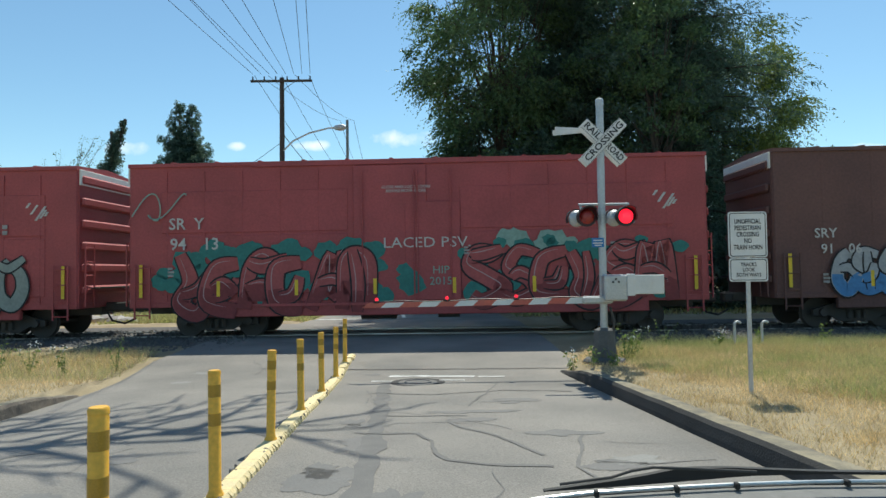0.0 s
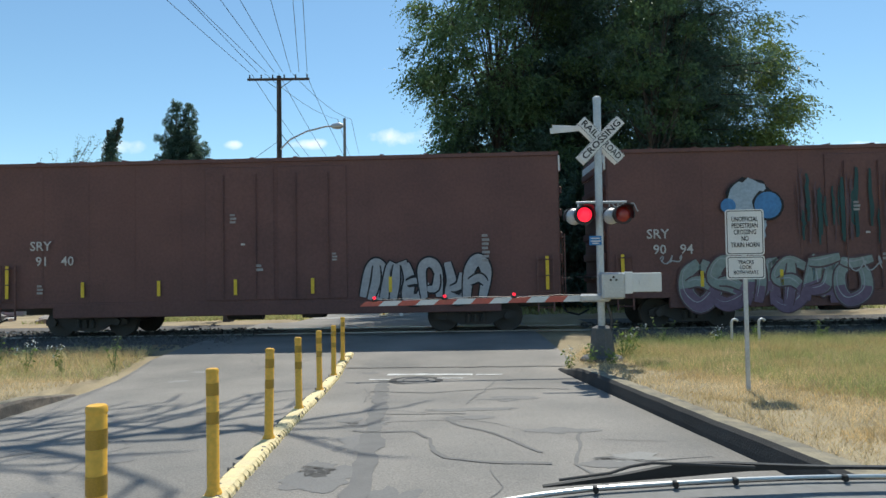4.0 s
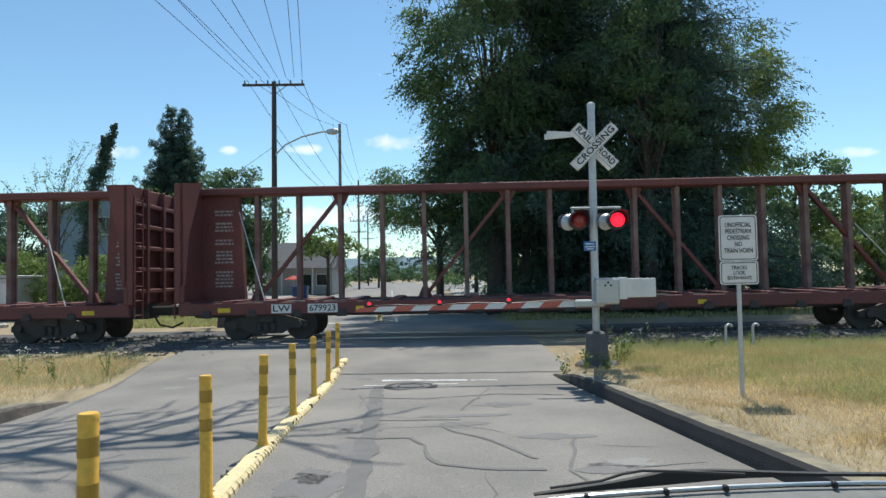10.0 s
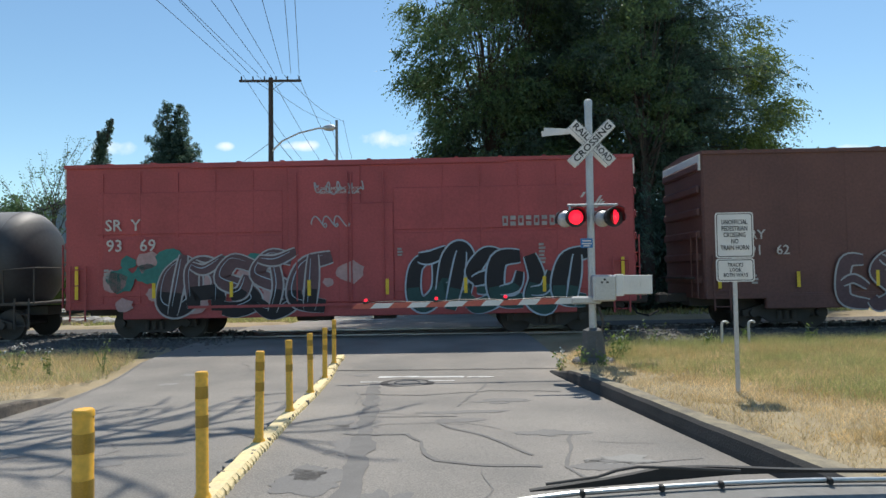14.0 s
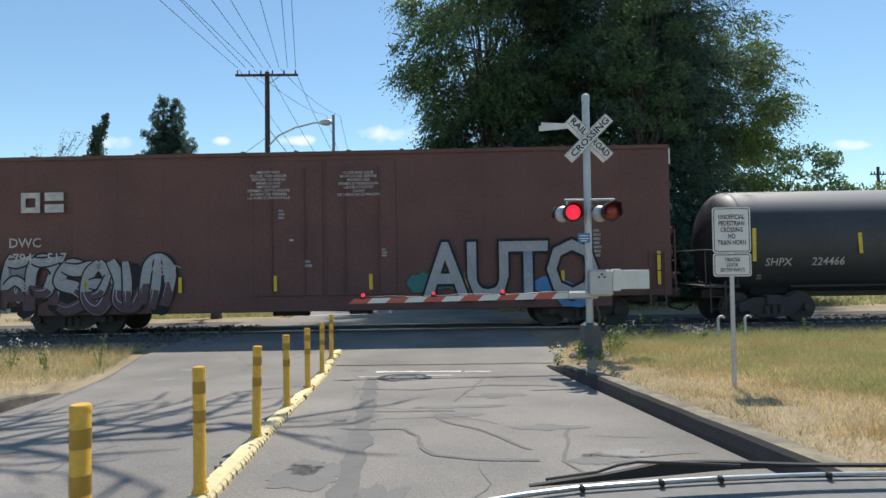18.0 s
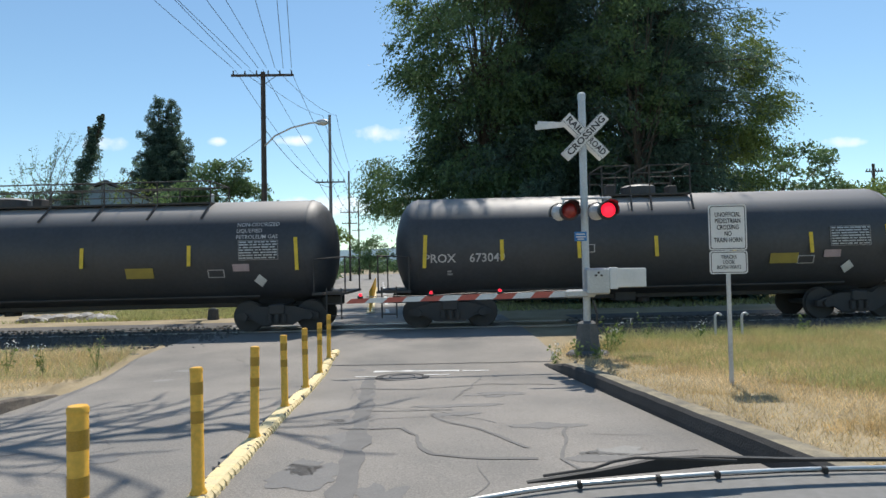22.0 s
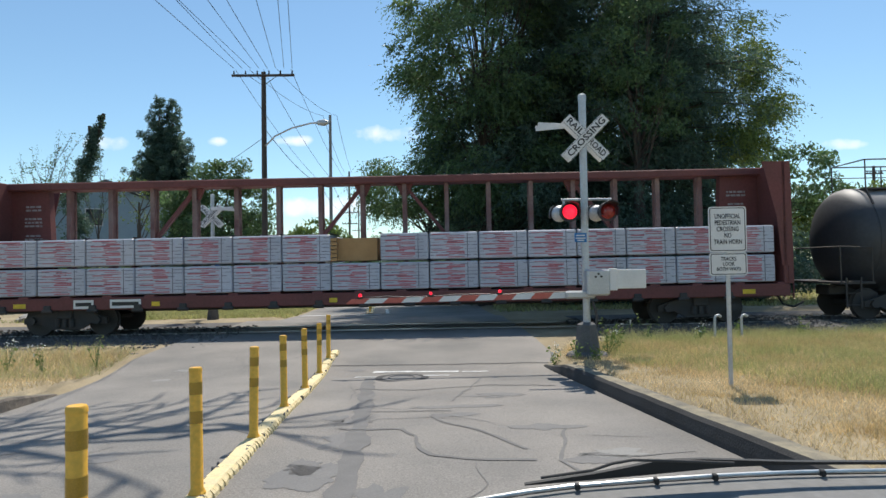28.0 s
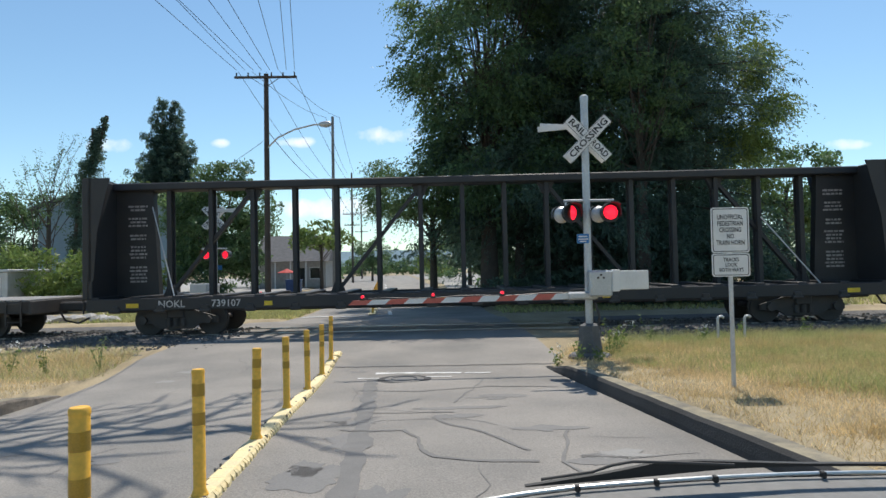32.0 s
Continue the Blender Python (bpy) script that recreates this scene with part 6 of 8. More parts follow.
def piece(car, x0, x1, z0, z1, fill, edge, seed, shine=None, low=None, y=-1.5, wide=0.9):
    """A spray-painted piece: interlocking swelling bands with outlines, highlights and a second tone low down."""
    rnd = random.Random(seed)
    h = z1 - z0
    n = max(3, round((x1 - x0) / (wide * h * 0.62)))
    step = (x1 - x0) / n
    back, front, lower, light = Shape(), Shape(), Shape(), Shape()
    yy, layer = y - 0.068, 0
    for k in range(n):
        lean, gz = rnd.uniform(-0.12, 0.22), z0 + rnd.uniform(0, 0.06) * h
        gh, gw, gx = h * rnd.uniform(0.82, 0.98), step * rnd.uniform(0.95, 1.12), x0 + k * step
        lines = [(rnd.choice(STROKES), rnd.uniform(0.20, 0.27))] + [(rnd.choice(BLADES), rnd.uniform(0.12, 0.2)) for j in range(rnd.randint(1, 2))]
        for skel, w in lines:
            pts = curve_through([(gx + (px + rnd.uniform(-0.06, 0.06)) * gw + lean * pz * gh, gz + (pz + rnd.uniform(-0.05, 0.05)) * gh) for px, pz in skel])
            d = yy - 0.0006 * layer
            layer += 1
            band(back, pts, w * h * 1.15 + 0.10, d)
            band(front, pts, w * h * 1.15, d - 0.0002)
            if low:
                dip = [p for p in pts if p[1] < z0 + 0.42 * h]
                if len(dip) > 2 and all(math.hypot(b[0] - a[0], b[1] - a[1]) < 0.5 * h for a, b in zip(dip, dip[1:])):
                    band(lower, dip, w * h * 1.1, d - 0.0003, 0.2)
            if shine:
                band(light, [(px - 0.22 * w * h, pz + 0.22 * w * h) for px, pz in pts[2:-2]], 0.028, d - 0.0004, 0.8)
    for name, sh, mat, label in (("graffiti_outline", back, edge, "spray-painted outline"), ("graffiti_fill", front, fill, "spray-painted fill"), ("graffiti_shade", lower, low, "second sprayed tone"), ("graffiti_highlight", light, shine, "thin sprayed highlight")):
        if sh.v:
            tagged(part(name, sh, mat, car, label), kind="stuff")


def cloud(car, x0, x1, z0, z1, mat, seed, y=-1.5):
    """Soft-edged splashes of sprayed colour behind a piece."""
    rnd = random.Random(seed)
    s = Shape()
    n = max(4, int((x1 - x0) / 0.4))
    for k in range(n):
        cx, cz = x0 + (x1 - x0) * (k + rnd.random()) / n, rnd.uniform(z0, z1)
        r = rnd.uniform(0.15, 0.42)
        m = 14
        s.add([(cx + r * math.cos(6.283 * i / m) * rnd.uniform(0.8, 1.2), y - 0.0665 - 0.0001 * k, cz + r * 0.8 * math.sin(6.283 * i / m) * rnd.uniform(0.8, 1.2)) for i in range(m)], [tuple(range(m))])
    tagged(part("graffiti_splash", s, mat, car, "sprayed colour splashes"), kind="stuff")


def drips(car, x0, x1, z0, z1, mats, seed, y=-1.5):
    """Ragged vertical runs of thinned paint."""
    rnd = random.Random(seed)
    for j, mat in enumerate(mats):
        s = Shape()
        for k in range(26):
            x, top = rnd.uniform(x0, x1), rnd.uniform(z0 + 0.5, z1)
            n = 7
            pts = [(x + rnd.uniform(-0.03, 0.03), top - (top - z0) * rnd.uniform(0.5, 1.0) * i / n) for i in range(n + 1)]
            band(s, sorted(pts, key=lambda p: -p[1]), rnd.uniform(0.03, 0.14), y - 0.066 - 0.0001 * k - 0.003 * j, 0.6)
        tagged(part("graffiti_drips", s, mat, car, "dark runs of thinned paint"), kind="stuff")


def tag(car, x0, x1, z0, z1, mat, seed, y=-1.5):
    """A thin looping scrawl."""
    rnd = random.Random(seed)
    s = Shape()
    yy = y - 0.085
    h = z1 - z0
    w = 6.2832 * (x1 - x0) / (h * rnd.uniform(0.7, 1.1))
    n = int((x1 - x0) / h * 36) + 8
    ph, b = rnd.uniform(0, 6), rnd.uniform(1.6, 2.7)
    pts = []
    for i in range(n + 1):
        k = i / n
        pts.append((x0 + (x1 - x0) * k + 0.34 * h * math.sin(w * k + ph), (z0 + z1) / 2 + h * (0.3 * math.sin(w * k) + 0.22 * math.sin(b * w * k + ph))))
    for (ax, az), (bx, bz) in zip(pts, pts[1:]):
        l = math.hypot(bx - ax, bz - az) or 1
        px, pz = -(bz - az) / l * 0.018, (bx - ax) / l * 0.018
        s.add([(ax - px, yy, az - pz), (bx - px, yy, bz - pz), (bx + px, yy, bz + pz), (ax + px, yy, az + pz)], [(0, 1, 2, 3)])
    tagged(part("graffiti_scrawl", s, mat, car, "thin sprayed scrawl"), kind="stuff")


def blocks(car, x0, x1, z0, z1, n, mat, y, shell=None, gap=0.1):
    """A painted company mark as a row of plain slotted blocks."""
    s = Shape()
    w = (x1 - x0) / n
    m, t = (z0 + z1) / 2, (z1 - z0) * 0.09
    for k in range(n):
        a, b = x0 + (k + gap) * w, x0 + (k + 1 - gap) * w
        q = (b - a) * 0.24
        if k % 2:
            s.box(a, b, y - 0.006, y, z0, m - t).box(a, b, y - 0.006, y, m + t, z1)
        else:
            s.box(a, b, y - 0.006, y, z0, z0 + 3 * t).box(a, b, y - 0.006, y, z1 - 3 * t, z1).box(a, a + q, y - 0.006, y, z0 + 3 * t, z1 - 3 * t).box(b - q, b, y - 0.006, y, z0 + 3 * t, z1 - 3 * t)
    tagged(part("company_mark", round_shell(s, *shell) if shell else s, mat, car, "large painted company mark"), kind="stuff")


def number_panel(car, x, z, y, text, w):
    """A white stencil panel on the side sill with black figures or bars."""
    p = part("number_panel", Shape().box(x, x + w, y - 0.012, y, z - 0.12, z + 0.12), WHITE, car, "white number panel")
    if text:
        part("figures", lettering(text, 0.24, w * 0.88), BLACKPAINT, p, "black figures", at=pose(x + w / 2, y - 0.016, z))
    else:
        part("bar", Shape().box(x + 0.06, x + w - 0.06, y - 0.016, y - 0.012, z - 0.05, z + 0.05), BLACKPAINT, p)


def disc(car, x, z, rx, rz, mat, y, seed=0, wob=0.0):
    """A sprayed round or ragged patch."""
    n = 24
    s = Shape()
    s.add([(x + rx * math.cos(6.2832 * i / n) * (1 + wob * noise.noise((i * 0.9, seed, 0))), y, z + rz * math.sin(6.2832 * i / n) * (1 + wob * noise.noise((i * 0.9, seed, 7)))) for i in range(n)], [tuple(range(n))])
    tagged(part("graffiti_patch", s, mat, car, "sprayed patch"), kind="stuff")


def tank_car(L, r=1.52, zc=2.62, label="", walkway="long", cap=0.7, dark=None):
    c = thing("tank_car", label, "freight car", "cars of the passing freight train")
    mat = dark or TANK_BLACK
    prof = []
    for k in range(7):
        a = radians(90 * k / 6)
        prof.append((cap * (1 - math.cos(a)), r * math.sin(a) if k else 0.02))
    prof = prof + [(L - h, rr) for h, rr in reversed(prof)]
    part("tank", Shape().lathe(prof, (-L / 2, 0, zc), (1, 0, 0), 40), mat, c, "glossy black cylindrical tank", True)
    for x in (-L / 2 + cap, -L / 6, L / 6, L / 2 - cap):
        part("weld_seam", Shape().cyl((x - 0.02, 0, zc), (x + 0.02, 0, zc), r + 0.008, 40, cap=False), mat, c, smooth=True)
    part("centre_sill", Shape().box(-L / 2 - 0.1, L / 2 + 0.1, -0.32, 0.32, 0.68, 0.95, 0.02), DARKSTEEL, c)
    for s in (-1, 1):
        xb = s * (L / 2 - 1.7)
        part("saddle", Shape().plate([(xb - 0.5, -1.15, zc - 0.8), (xb - 0.5, -0.5, 0.78), (xb - 0.5, 0.5, 0.78), (xb - 0.5, 1.15, zc - 0.8)], (1.0, 0, 0)), mat, c, "tank saddle")
        p = part("end_platform", Shape().box(s * (L / 2 - 0.5), s * (L / 2 + 0.45), -1.45, 1.45, 1.02, 1.08), DARKSTEEL, c)
        part("handrail", Shape().tube([(s * (L / 2 + 0.4), -1.4, 1.05), (s * (L / 2 + 0.4), -1.4, 2.05), (s * (L / 2 + 0.4), 1.4, 2.05), (s * (L / 2 + 0.4), 1.4, 1.05)], 0.022, 6).tube([(s * (L / 2 - 0.45), -1.42, 1.05), (s * (L / 2 - 0.45), -1.42, 2.0), (s * (L / 2 + 0.4), -1.4, 2.05)], 0.022, 6), DARKSTEEL, p)
        ladder(c, s * (L / 2 + 0.1), -1.46, 0.45, 1.1, 0.4, DARKSTEEL)
        truck(c, s * (L / 2 - 1.55))
    part("side_pipe", Shape().cyl((-L / 2 + 2, -1.2, 1.02), (L / 2 - 2, -1.2, 1.02), 0.025, 6), DARKSTEEL, c)
    part("outlet", Shape().cyl((0, 0, 0.55), (0, 0, 1.2), 0.22, 12).box(-0.9, -0.3, -0.5, 0.2, 0.6, 0.95, 0.03), DARKSTEEL, c)
    w0, w1 = {"long": (-1.4, 6.2), "full": (-L * 0.46, L * 0.46), "short": (-1.25, 1.25), "flat": (-1.25, 1.25)}[walkway]
    zt = zc + r
    w = part("walkway", Shape().box(w0, w1, -0.75, -0.35, zt - 0.10, zt - 0.05).box(w0, w1, 0.35, 0.75, zt - 0.10, zt - 0.05).box(w0, w1, -1.02, -0.95, zt - 0.5, zt - 0.42), DARKSTEEL, c, "top walkway grating")
    hgt = {"long": 0.55, "flat": 0.12}.get(walkway, 0.75)
    spans = [(w0, w0 + 0.8), (w0 + 1.35, w1)] if walkway == "short" else [(w0, w1)]
    for s in (-1, 1):
        upright = Shape().cyl((0, s * 0.76, zt - 0.1), (0, s * 0.76, zt + hgt), 0.02, 6).bar((0, s * 0.78, zt - 0.1), (-0.1, s * 1.2, zt - 0.55), 0.05, 0.03, (1, 0, 0)).mesh("rail_post")
        for p0, p1 in spans:
            n = int((p1 - p0) / 1.6) + 1
            for k in range(n + 1):
                part("rail_post", upright, DARKSTEEL, w, at=pose(p0 + k * (p1 - p0) / n, 0, 0))
            part("handrail", Shape().tube([(p0, 0, zt + hgt), (p0, s * 0.76, zt + hgt), (p1, s * 0.76, zt + hgt), (p1, 0, zt + hgt)], 0.02, 6), DARKSTEEL, w, "thin pipe handrail")
            part("mid_rail", Shape().cyl((p0, s * 0.76, zt + hgt * 0.55), (p1, s * 0.76, zt + hgt * 0.55), 0.014, 6), DARKSTEEL, w)
    part("valve_housing", Shape().lathe([(0, 0.5), (0.35, 0.5), (0.4, 0.42), (0.42, 0.1)], (0, 0, zt - 0.15), (0, 0, 1), 20), mat, c, "domed valve housing")
    for xa, hh in ((-1.0, 0.28), (0.8, 0.22)):
        part("valve_box", Shape().box(xa, xa + 0.25, -0.3, 0.1, zt - 0.05, zt + hh, 0.03), DARKSTEEL, c, "small valve box")
    n = 7
    for k in range(n):
        x = -L / 2 + 0.9 + (L - 1.8) * k / (n - 1)
        lean = 6 if k == 0 else (-6 if k == n - 1 else 0)
        part("reflector_strip", Shape().box(-0.05, 0.05, -0.006, 0.006, -0.28, 0.28) if k not in (0, n - 1) else Shape().box(-0.05, 0.05, -0.006, 0.006, -0.45, 0.45), STRIP, c, "yellow reflective strip", at=pose(x, -r - 0.012, zc - 0.10, -4, lean * 0.5, 0))
    return c


def tank_signs(c, L, r, zc, words="", yellow=-5.7, seed=1):
    """Stencils and plates near the end of a tank shell."""
    e, rnd = L / 2, random.Random(seed)

    def frame_of(x0, x1, z0, z1, t):
        return Shape().box(x0, x1, -0.01, 0, z0, z0 + t).box(x0, x1, -0.01, 0, z1 - t, z1).box(x0, x0 + t, -0.01, 0, z0, z1).box(x1 - t, x1, -0.01, 0, z0, z1)

    rows = Shape()
    for k in range(7):
        a = e - 2.45
        while a < e - 1.45:
            b = min(e - 1.42, a + rnd.uniform(0.04, 0.2))
            rows.box(a, b, -0.01, 0, 2.06 + k * 0.072, 2.095 + k * 0.072)
            a = b + rnd.uniform(0.015, 0.05)
    tagged(part("stencil_block", round_shell(rows, r, zc), GALV, c, "rows of small pale stencils"), kind="stuff")
    part("stencil_frame", round_shell(frame_of(e - 2.48, e - 1.39, 2.02, 2.56, 0.014), r, zc), FADED, c, "thin pale frame")
    part("stencil_frame", round_shell(frame_of(e - 3.35, e - 2.9, 1.56, 1.78, 0.02), r, zc), LETTER, c, "small white frame")
    part("stencil_frame", round_shell(frame_of(-e + 5.3, -e + 5.52, 2.0, 2.22, 0.02), r, zc), LETTER, c, "small white frame")
    part("placard", round_shell(Shape().plate([(e - 2.12, 0, 1.45), (e - 1.94, 0, 1.27), (e - 1.76, 0, 1.45), (e - 1.94, 0, 1.63)], (0, -0.012, 0)), r, zc), WHITE, c, "white diamond placard")
    part("notice_plate", round_shell(Shape().box(e - 2.65, e - 2.2, -0.01, 0, 1.72, 1.92), r, zc), S_PLATE, c, "faded pinkish notice plate")
    if yellow:
        part("yellow_plate", round_shell(Shape().box(e + yellow, e + yellow + 0.76, -0.012, 0, 1.58, 1.86), r, zc), DULL_YELLOW, c, "dull yellow plate")
    if words:
        me = lettering(words, 0.15, align="LEFT", line=1.15)
        me.transform(Matrix.Translation((e - 2.55, 0, 2.82)))
        part("painted_lettering", round_shell(me, r, zc), LETTER, c, "small white painted words")


WIDE_BRACES = ((9.3, 6.82), (4.34, 1.86))
CROSSED_BRACES = ((6.82, 4.34), (1.86, -0.62))
CLOSE_BRACES = ((8.06, 5.58), (3.1, 0.62))
MANY_BRACES = ((9.3, 6.82), (6.82, 4.34), (4.34, 1.86), (1.86, -0.62))


def centerbeam(L, mat, load, label, braces=WIDE_BRACES, post_mat=None):
    c = thing("centerbeam_flatcar", label, "freight car", "cars of the passing freight train")
    W, zd, H = 1.42, 1.08, 4.42
    post_mat = post_mat or mat
    part("side_sill", Shape().box(-L / 2, L / 2, -W, -W + 0.14, zd - 0.34, zd, 0.02), GRIMY_SILL if mat is CAR_YELLOW else mat, c, "channel side sill")
    part("side_sill", Shape().box(-L / 2, L / 2, W - 0.14, W, zd - 0.34, zd, 0.02), mat, c)
    part("centre_sill", Shape().box(-L / 2, L / 2, -0.35, 0.35, 0.62, zd - 0.02, 0.02), DARKSTEEL, c)
    n = int(L / 1.12)
    for k in range(n + 1):
        x = -L / 2 + 0.2 + (L - 0.4) * k / n
        part("deck_riser", Shape().box(x - 0.14, x + 0.14, -W + 0.02, W - 0.02, zd - 0.12, zd + 0.05, 0.015), mat, c)
    for s in (-1, 1):
        e = part("end_bulkhead", Shape().box(s * (L / 2 - 0.16), s * (L / 2 - 0.04), -W, W, zd, H, 0.02), mat, c, "ribbed end bulkhead")
        for k in range(5):
            z = zd + 0.3 + k * 0.62
            part("bulkhead_rib", Shape().box(s * (L / 2 - 0.04), s * (L / 2 + 0.08), -W + 0.05, W - 0.05, z, z + 0.12, 0.02), mat, e)
        for yy in (-W + 0.06, -0.5, 0.5, W - 0.06):
            part("bulkhead_post", Shape().box(s * (L / 2 - 0.04), s * (L / 2 + 0.1), yy - 0.06, yy + 0.06, zd, H, 0.01), mat, e)
        for yy in (-W, W - 0.04):
            part("bulkhead_wing", Shape().plate([(s * (L / 2 - 0.03), yy, H), (s * (L / 2 - 0.66), yy, H), (s * (L / 2 - 0.30), yy, 2.9), (s * (L / 2 - 0.20), yy, zd + 0.5), (s * (L / 2 - 0.03), yy, zd + 0.5)], (0, 0.04, 0)), mat, e, "tapered side flange")
        # gusset plate along the centre beam, with stencilled instructions
        part("end_gusset", Shape().plate([(s * (L / 2 - 0.16), -0.12, zd), (s * (L / 2 - 1.42), -0.12, zd), (s * (L / 2 - 1.24), -0.12, H - 0.12), (s * (L / 2 - 0.16), -0.12, H - 0.12)], (0, 0.24, 0)), mat, e, "stencilled gusset plate")
        st, pr = Shape(), random.Random(int(L * 100) + s)
        for z0, n in ((3.72, 2), (3.36, 3), (2.86, 2), (2.52, 4), (1.92, 5)):
            for k in range(n):
                w = pr.uniform(0.42, 0.58)
                xm, z = s * (L / 2 - 0.80), z0 - k * 0.105
                a = xm - w / 2
                while a < xm + w / 2:
                    q = min(xm + w / 2, a + pr.uniform(0.05, 0.16))
                    st.box(a, q, -0.127, -0.121, z, z + 0.055)
                    a = q + 0.03
        tagged(part("stencil_block", st, FADED, e, "lines of small pale stencils"), kind="stuff")
        ladder(c, s * (L / 2 + 0.12), -W + 0.3, zd - 0.3, H - 0.4, 0.45, mat, "y")
        truck(c, s * (L / 2 - 2.35))
    part("top_chord", Shape().box(-L / 2 + 0.1, L / 2 - 0.1, -0.32, 0.32, H - 0.22, H, 0.03), mat, c, "top chord beam")
    posts = [x for j in range(8) for x in (-0.62 - 1.24 * j, 0.62 + 1.24 * j)]
    for x in posts:
        if abs(x) < L / 2 - 1.5:
            part("centre_post", Shape().box(x - 0.065, x + 0.065, -0.16, -0.12, zd, H - 0.2, 0.01).box(x - 0.02, x + 0.02, -0.12, 0.12, zd, H - 0.2).box(x - 0.065, x + 0.065, 0.12, 0.16, zd, H - 0.2, 0.01), post_mat, c, "weathered vertical post")
    for a, b in braces:
        for s in (-1, 1):
            d = part("diagonal_brace", Shape().bar((s * a, 0.02 * s, zd + 0.05), (s * b, 0.02 * s, H - 0.25), 0.15, 0.10, (0, 1, 0)), mat, c, "diagonal brace")
            part("brace_gusset", Shape().plate([(s * b - 0.26, -0.07, H - 0.2), (s * b + 0.26, -0.07, H - 0.2), (s * b + 0.10, -0.07, H - 0.55), (s * b - 0.10, -0.07, H - 0.55)], (0, 0.14, 0)), mat, d)
            part("foot_gusset", Shape().plate([(s * a - 0.22, -0.07, zd), (s * a + 0.22, -0.07, zd), (s * a + 0.09, -0.07, zd + 0.32), (s * a - 0.09, -0.07, zd + 0.32)], (0, 0.14, 0)), mat, d)
    for k in range(int(L / 1.24)):
        x = -L / 2 + 0.8 + k * 1.24
        part("winch", Shape().box(x - 0.10, x + 0.10, -W - 0.05, -W + 0.02, zd - 0.40, zd - 0.20, 0.02).cyl((x - 0.14, -W - 0.02, zd - 0.36), (x + 0.14, -W - 0.02, zd - 0.36), 0.05, 8), DARKSTEEL, c, "strap winch below the sill")
    for x, w in ((-L / 2 + 1.1, 0.34), (-L / 2 + 4.9, 0.22), (-1.4, 0.22), (3.1, 0.22), (L / 2 - 1.3, 0.34)):
        part("reflector_strip", Shape().box(x, x + w, -W - 0.008, -W, zd - 0.26, zd - 0.14), STRIP, c, "yellow reflective strip")
    if not load:
        for x0, z0, x1 in ((-L / 2 + 1.32, 3.7, -L / 2 + 2.35), (L / 2 - 3.0, 3.0, L / 2 - 1.9)):
            part("tie_cable", Shape().cyl((x0, -0.3, z0), (x1, -W + 0.2, zd), 0.018, 6), GALV, c, "slack pale tie cable")
    under(c, L, zd)
    ld = None
    if load:
        ld = thing("lumber_load", "white wrapped lumber packs with red print on a flatcar", "lumber", "lumber loads on the train")
        a0, b0 = -L / 2 + 0.35, L / 2 - 0.35
        n = 16
        w = (b0 - a0) / n
        skip = load
        for side in (-1, 1):
            for lev in range(2):
                z = zd + 0.06 + lev * 0.80
                for k in range(n):
                    if lev == 1 and k in (skip, skip + 0):
                        continue
                    x = a0 + k * w
                    y0, y1 = (-W + 0.05, -0.2) if side < 0 else (0.2, W - 0.05)
                    p = part("lumber_pack", Shape().box(x + 0.015, x + w - 0.015, y0, y1, z, z + 0.74, 0.03), WRAP, ld, "white wrapped lumber pack")
                    if side < 0:
                        s = Shape()
                        pr = random.Random(k * 7 + lev)
                        for j in range(14):
                            zz = z + 0.04 + j * 0.048
                            o = w * (0.06 + 0.28 * abs((j % 3) - 1)) + pr.uniform(0, 0.12)
                            s.box(x + o, x + min(w * 0.72, o + pr.uniform(0.35, 0.8)), y0 - 0.004, y0, zz, zz + pr.uniform(0.014, 0.038))
                        part("wrap_print", s, WRAP_RED, p, "red printed stripes")
                        g = Shape()
                        for j in range(7):
                            zz = z + 0.09 + j * 0.093 + pr.uniform(-0.012, 0.012)
                            o = x + 0.03
                            while o < x + w - 0.1:
                                q = min(x + w - 0.03, o + pr.uniform(0.1, 0.5))
                                g.box(o, q, y0 - 0.003, y0, zz, zz + pr.uniform(0.008, 0.018))
                                o = q + pr.uniform(0.03, 0.25)
                        g.box(x + w * 0.77, x + w * 0.785, y0 - 0.003, y0, z + 0.03, z + 0.71)
                        part("layer_line", g, LAYER, p, "thin dark lines of stacked boards")
        x = a0 + skip * w
        part("plank_stack", Shape().box(x + 0.1, x + w - 0.1, -W + 0.35, -0.2, zd + 0.86, zd + 1.5, 0.01), LUMBER, ld, "bare brown lumber pack")
        for k in range(6):
            part("plank", Shape().box(x - 0.05, x + 0.16, -W + 0.1, -W + 0.5, zd + 0.86 + k * 0.11, zd + 0.95 + k * 0.11), LUMBER, ld)
        st = Shape()
        for k in range(n):
            x = a0 + k * w
            st.box(x - 0.02, x + 0.03, -W + 0.03, -0.2, zd + 1.6, zd + 1.64)
        part("load_strap", st, BLACKPAINT, ld)
    return c, ld


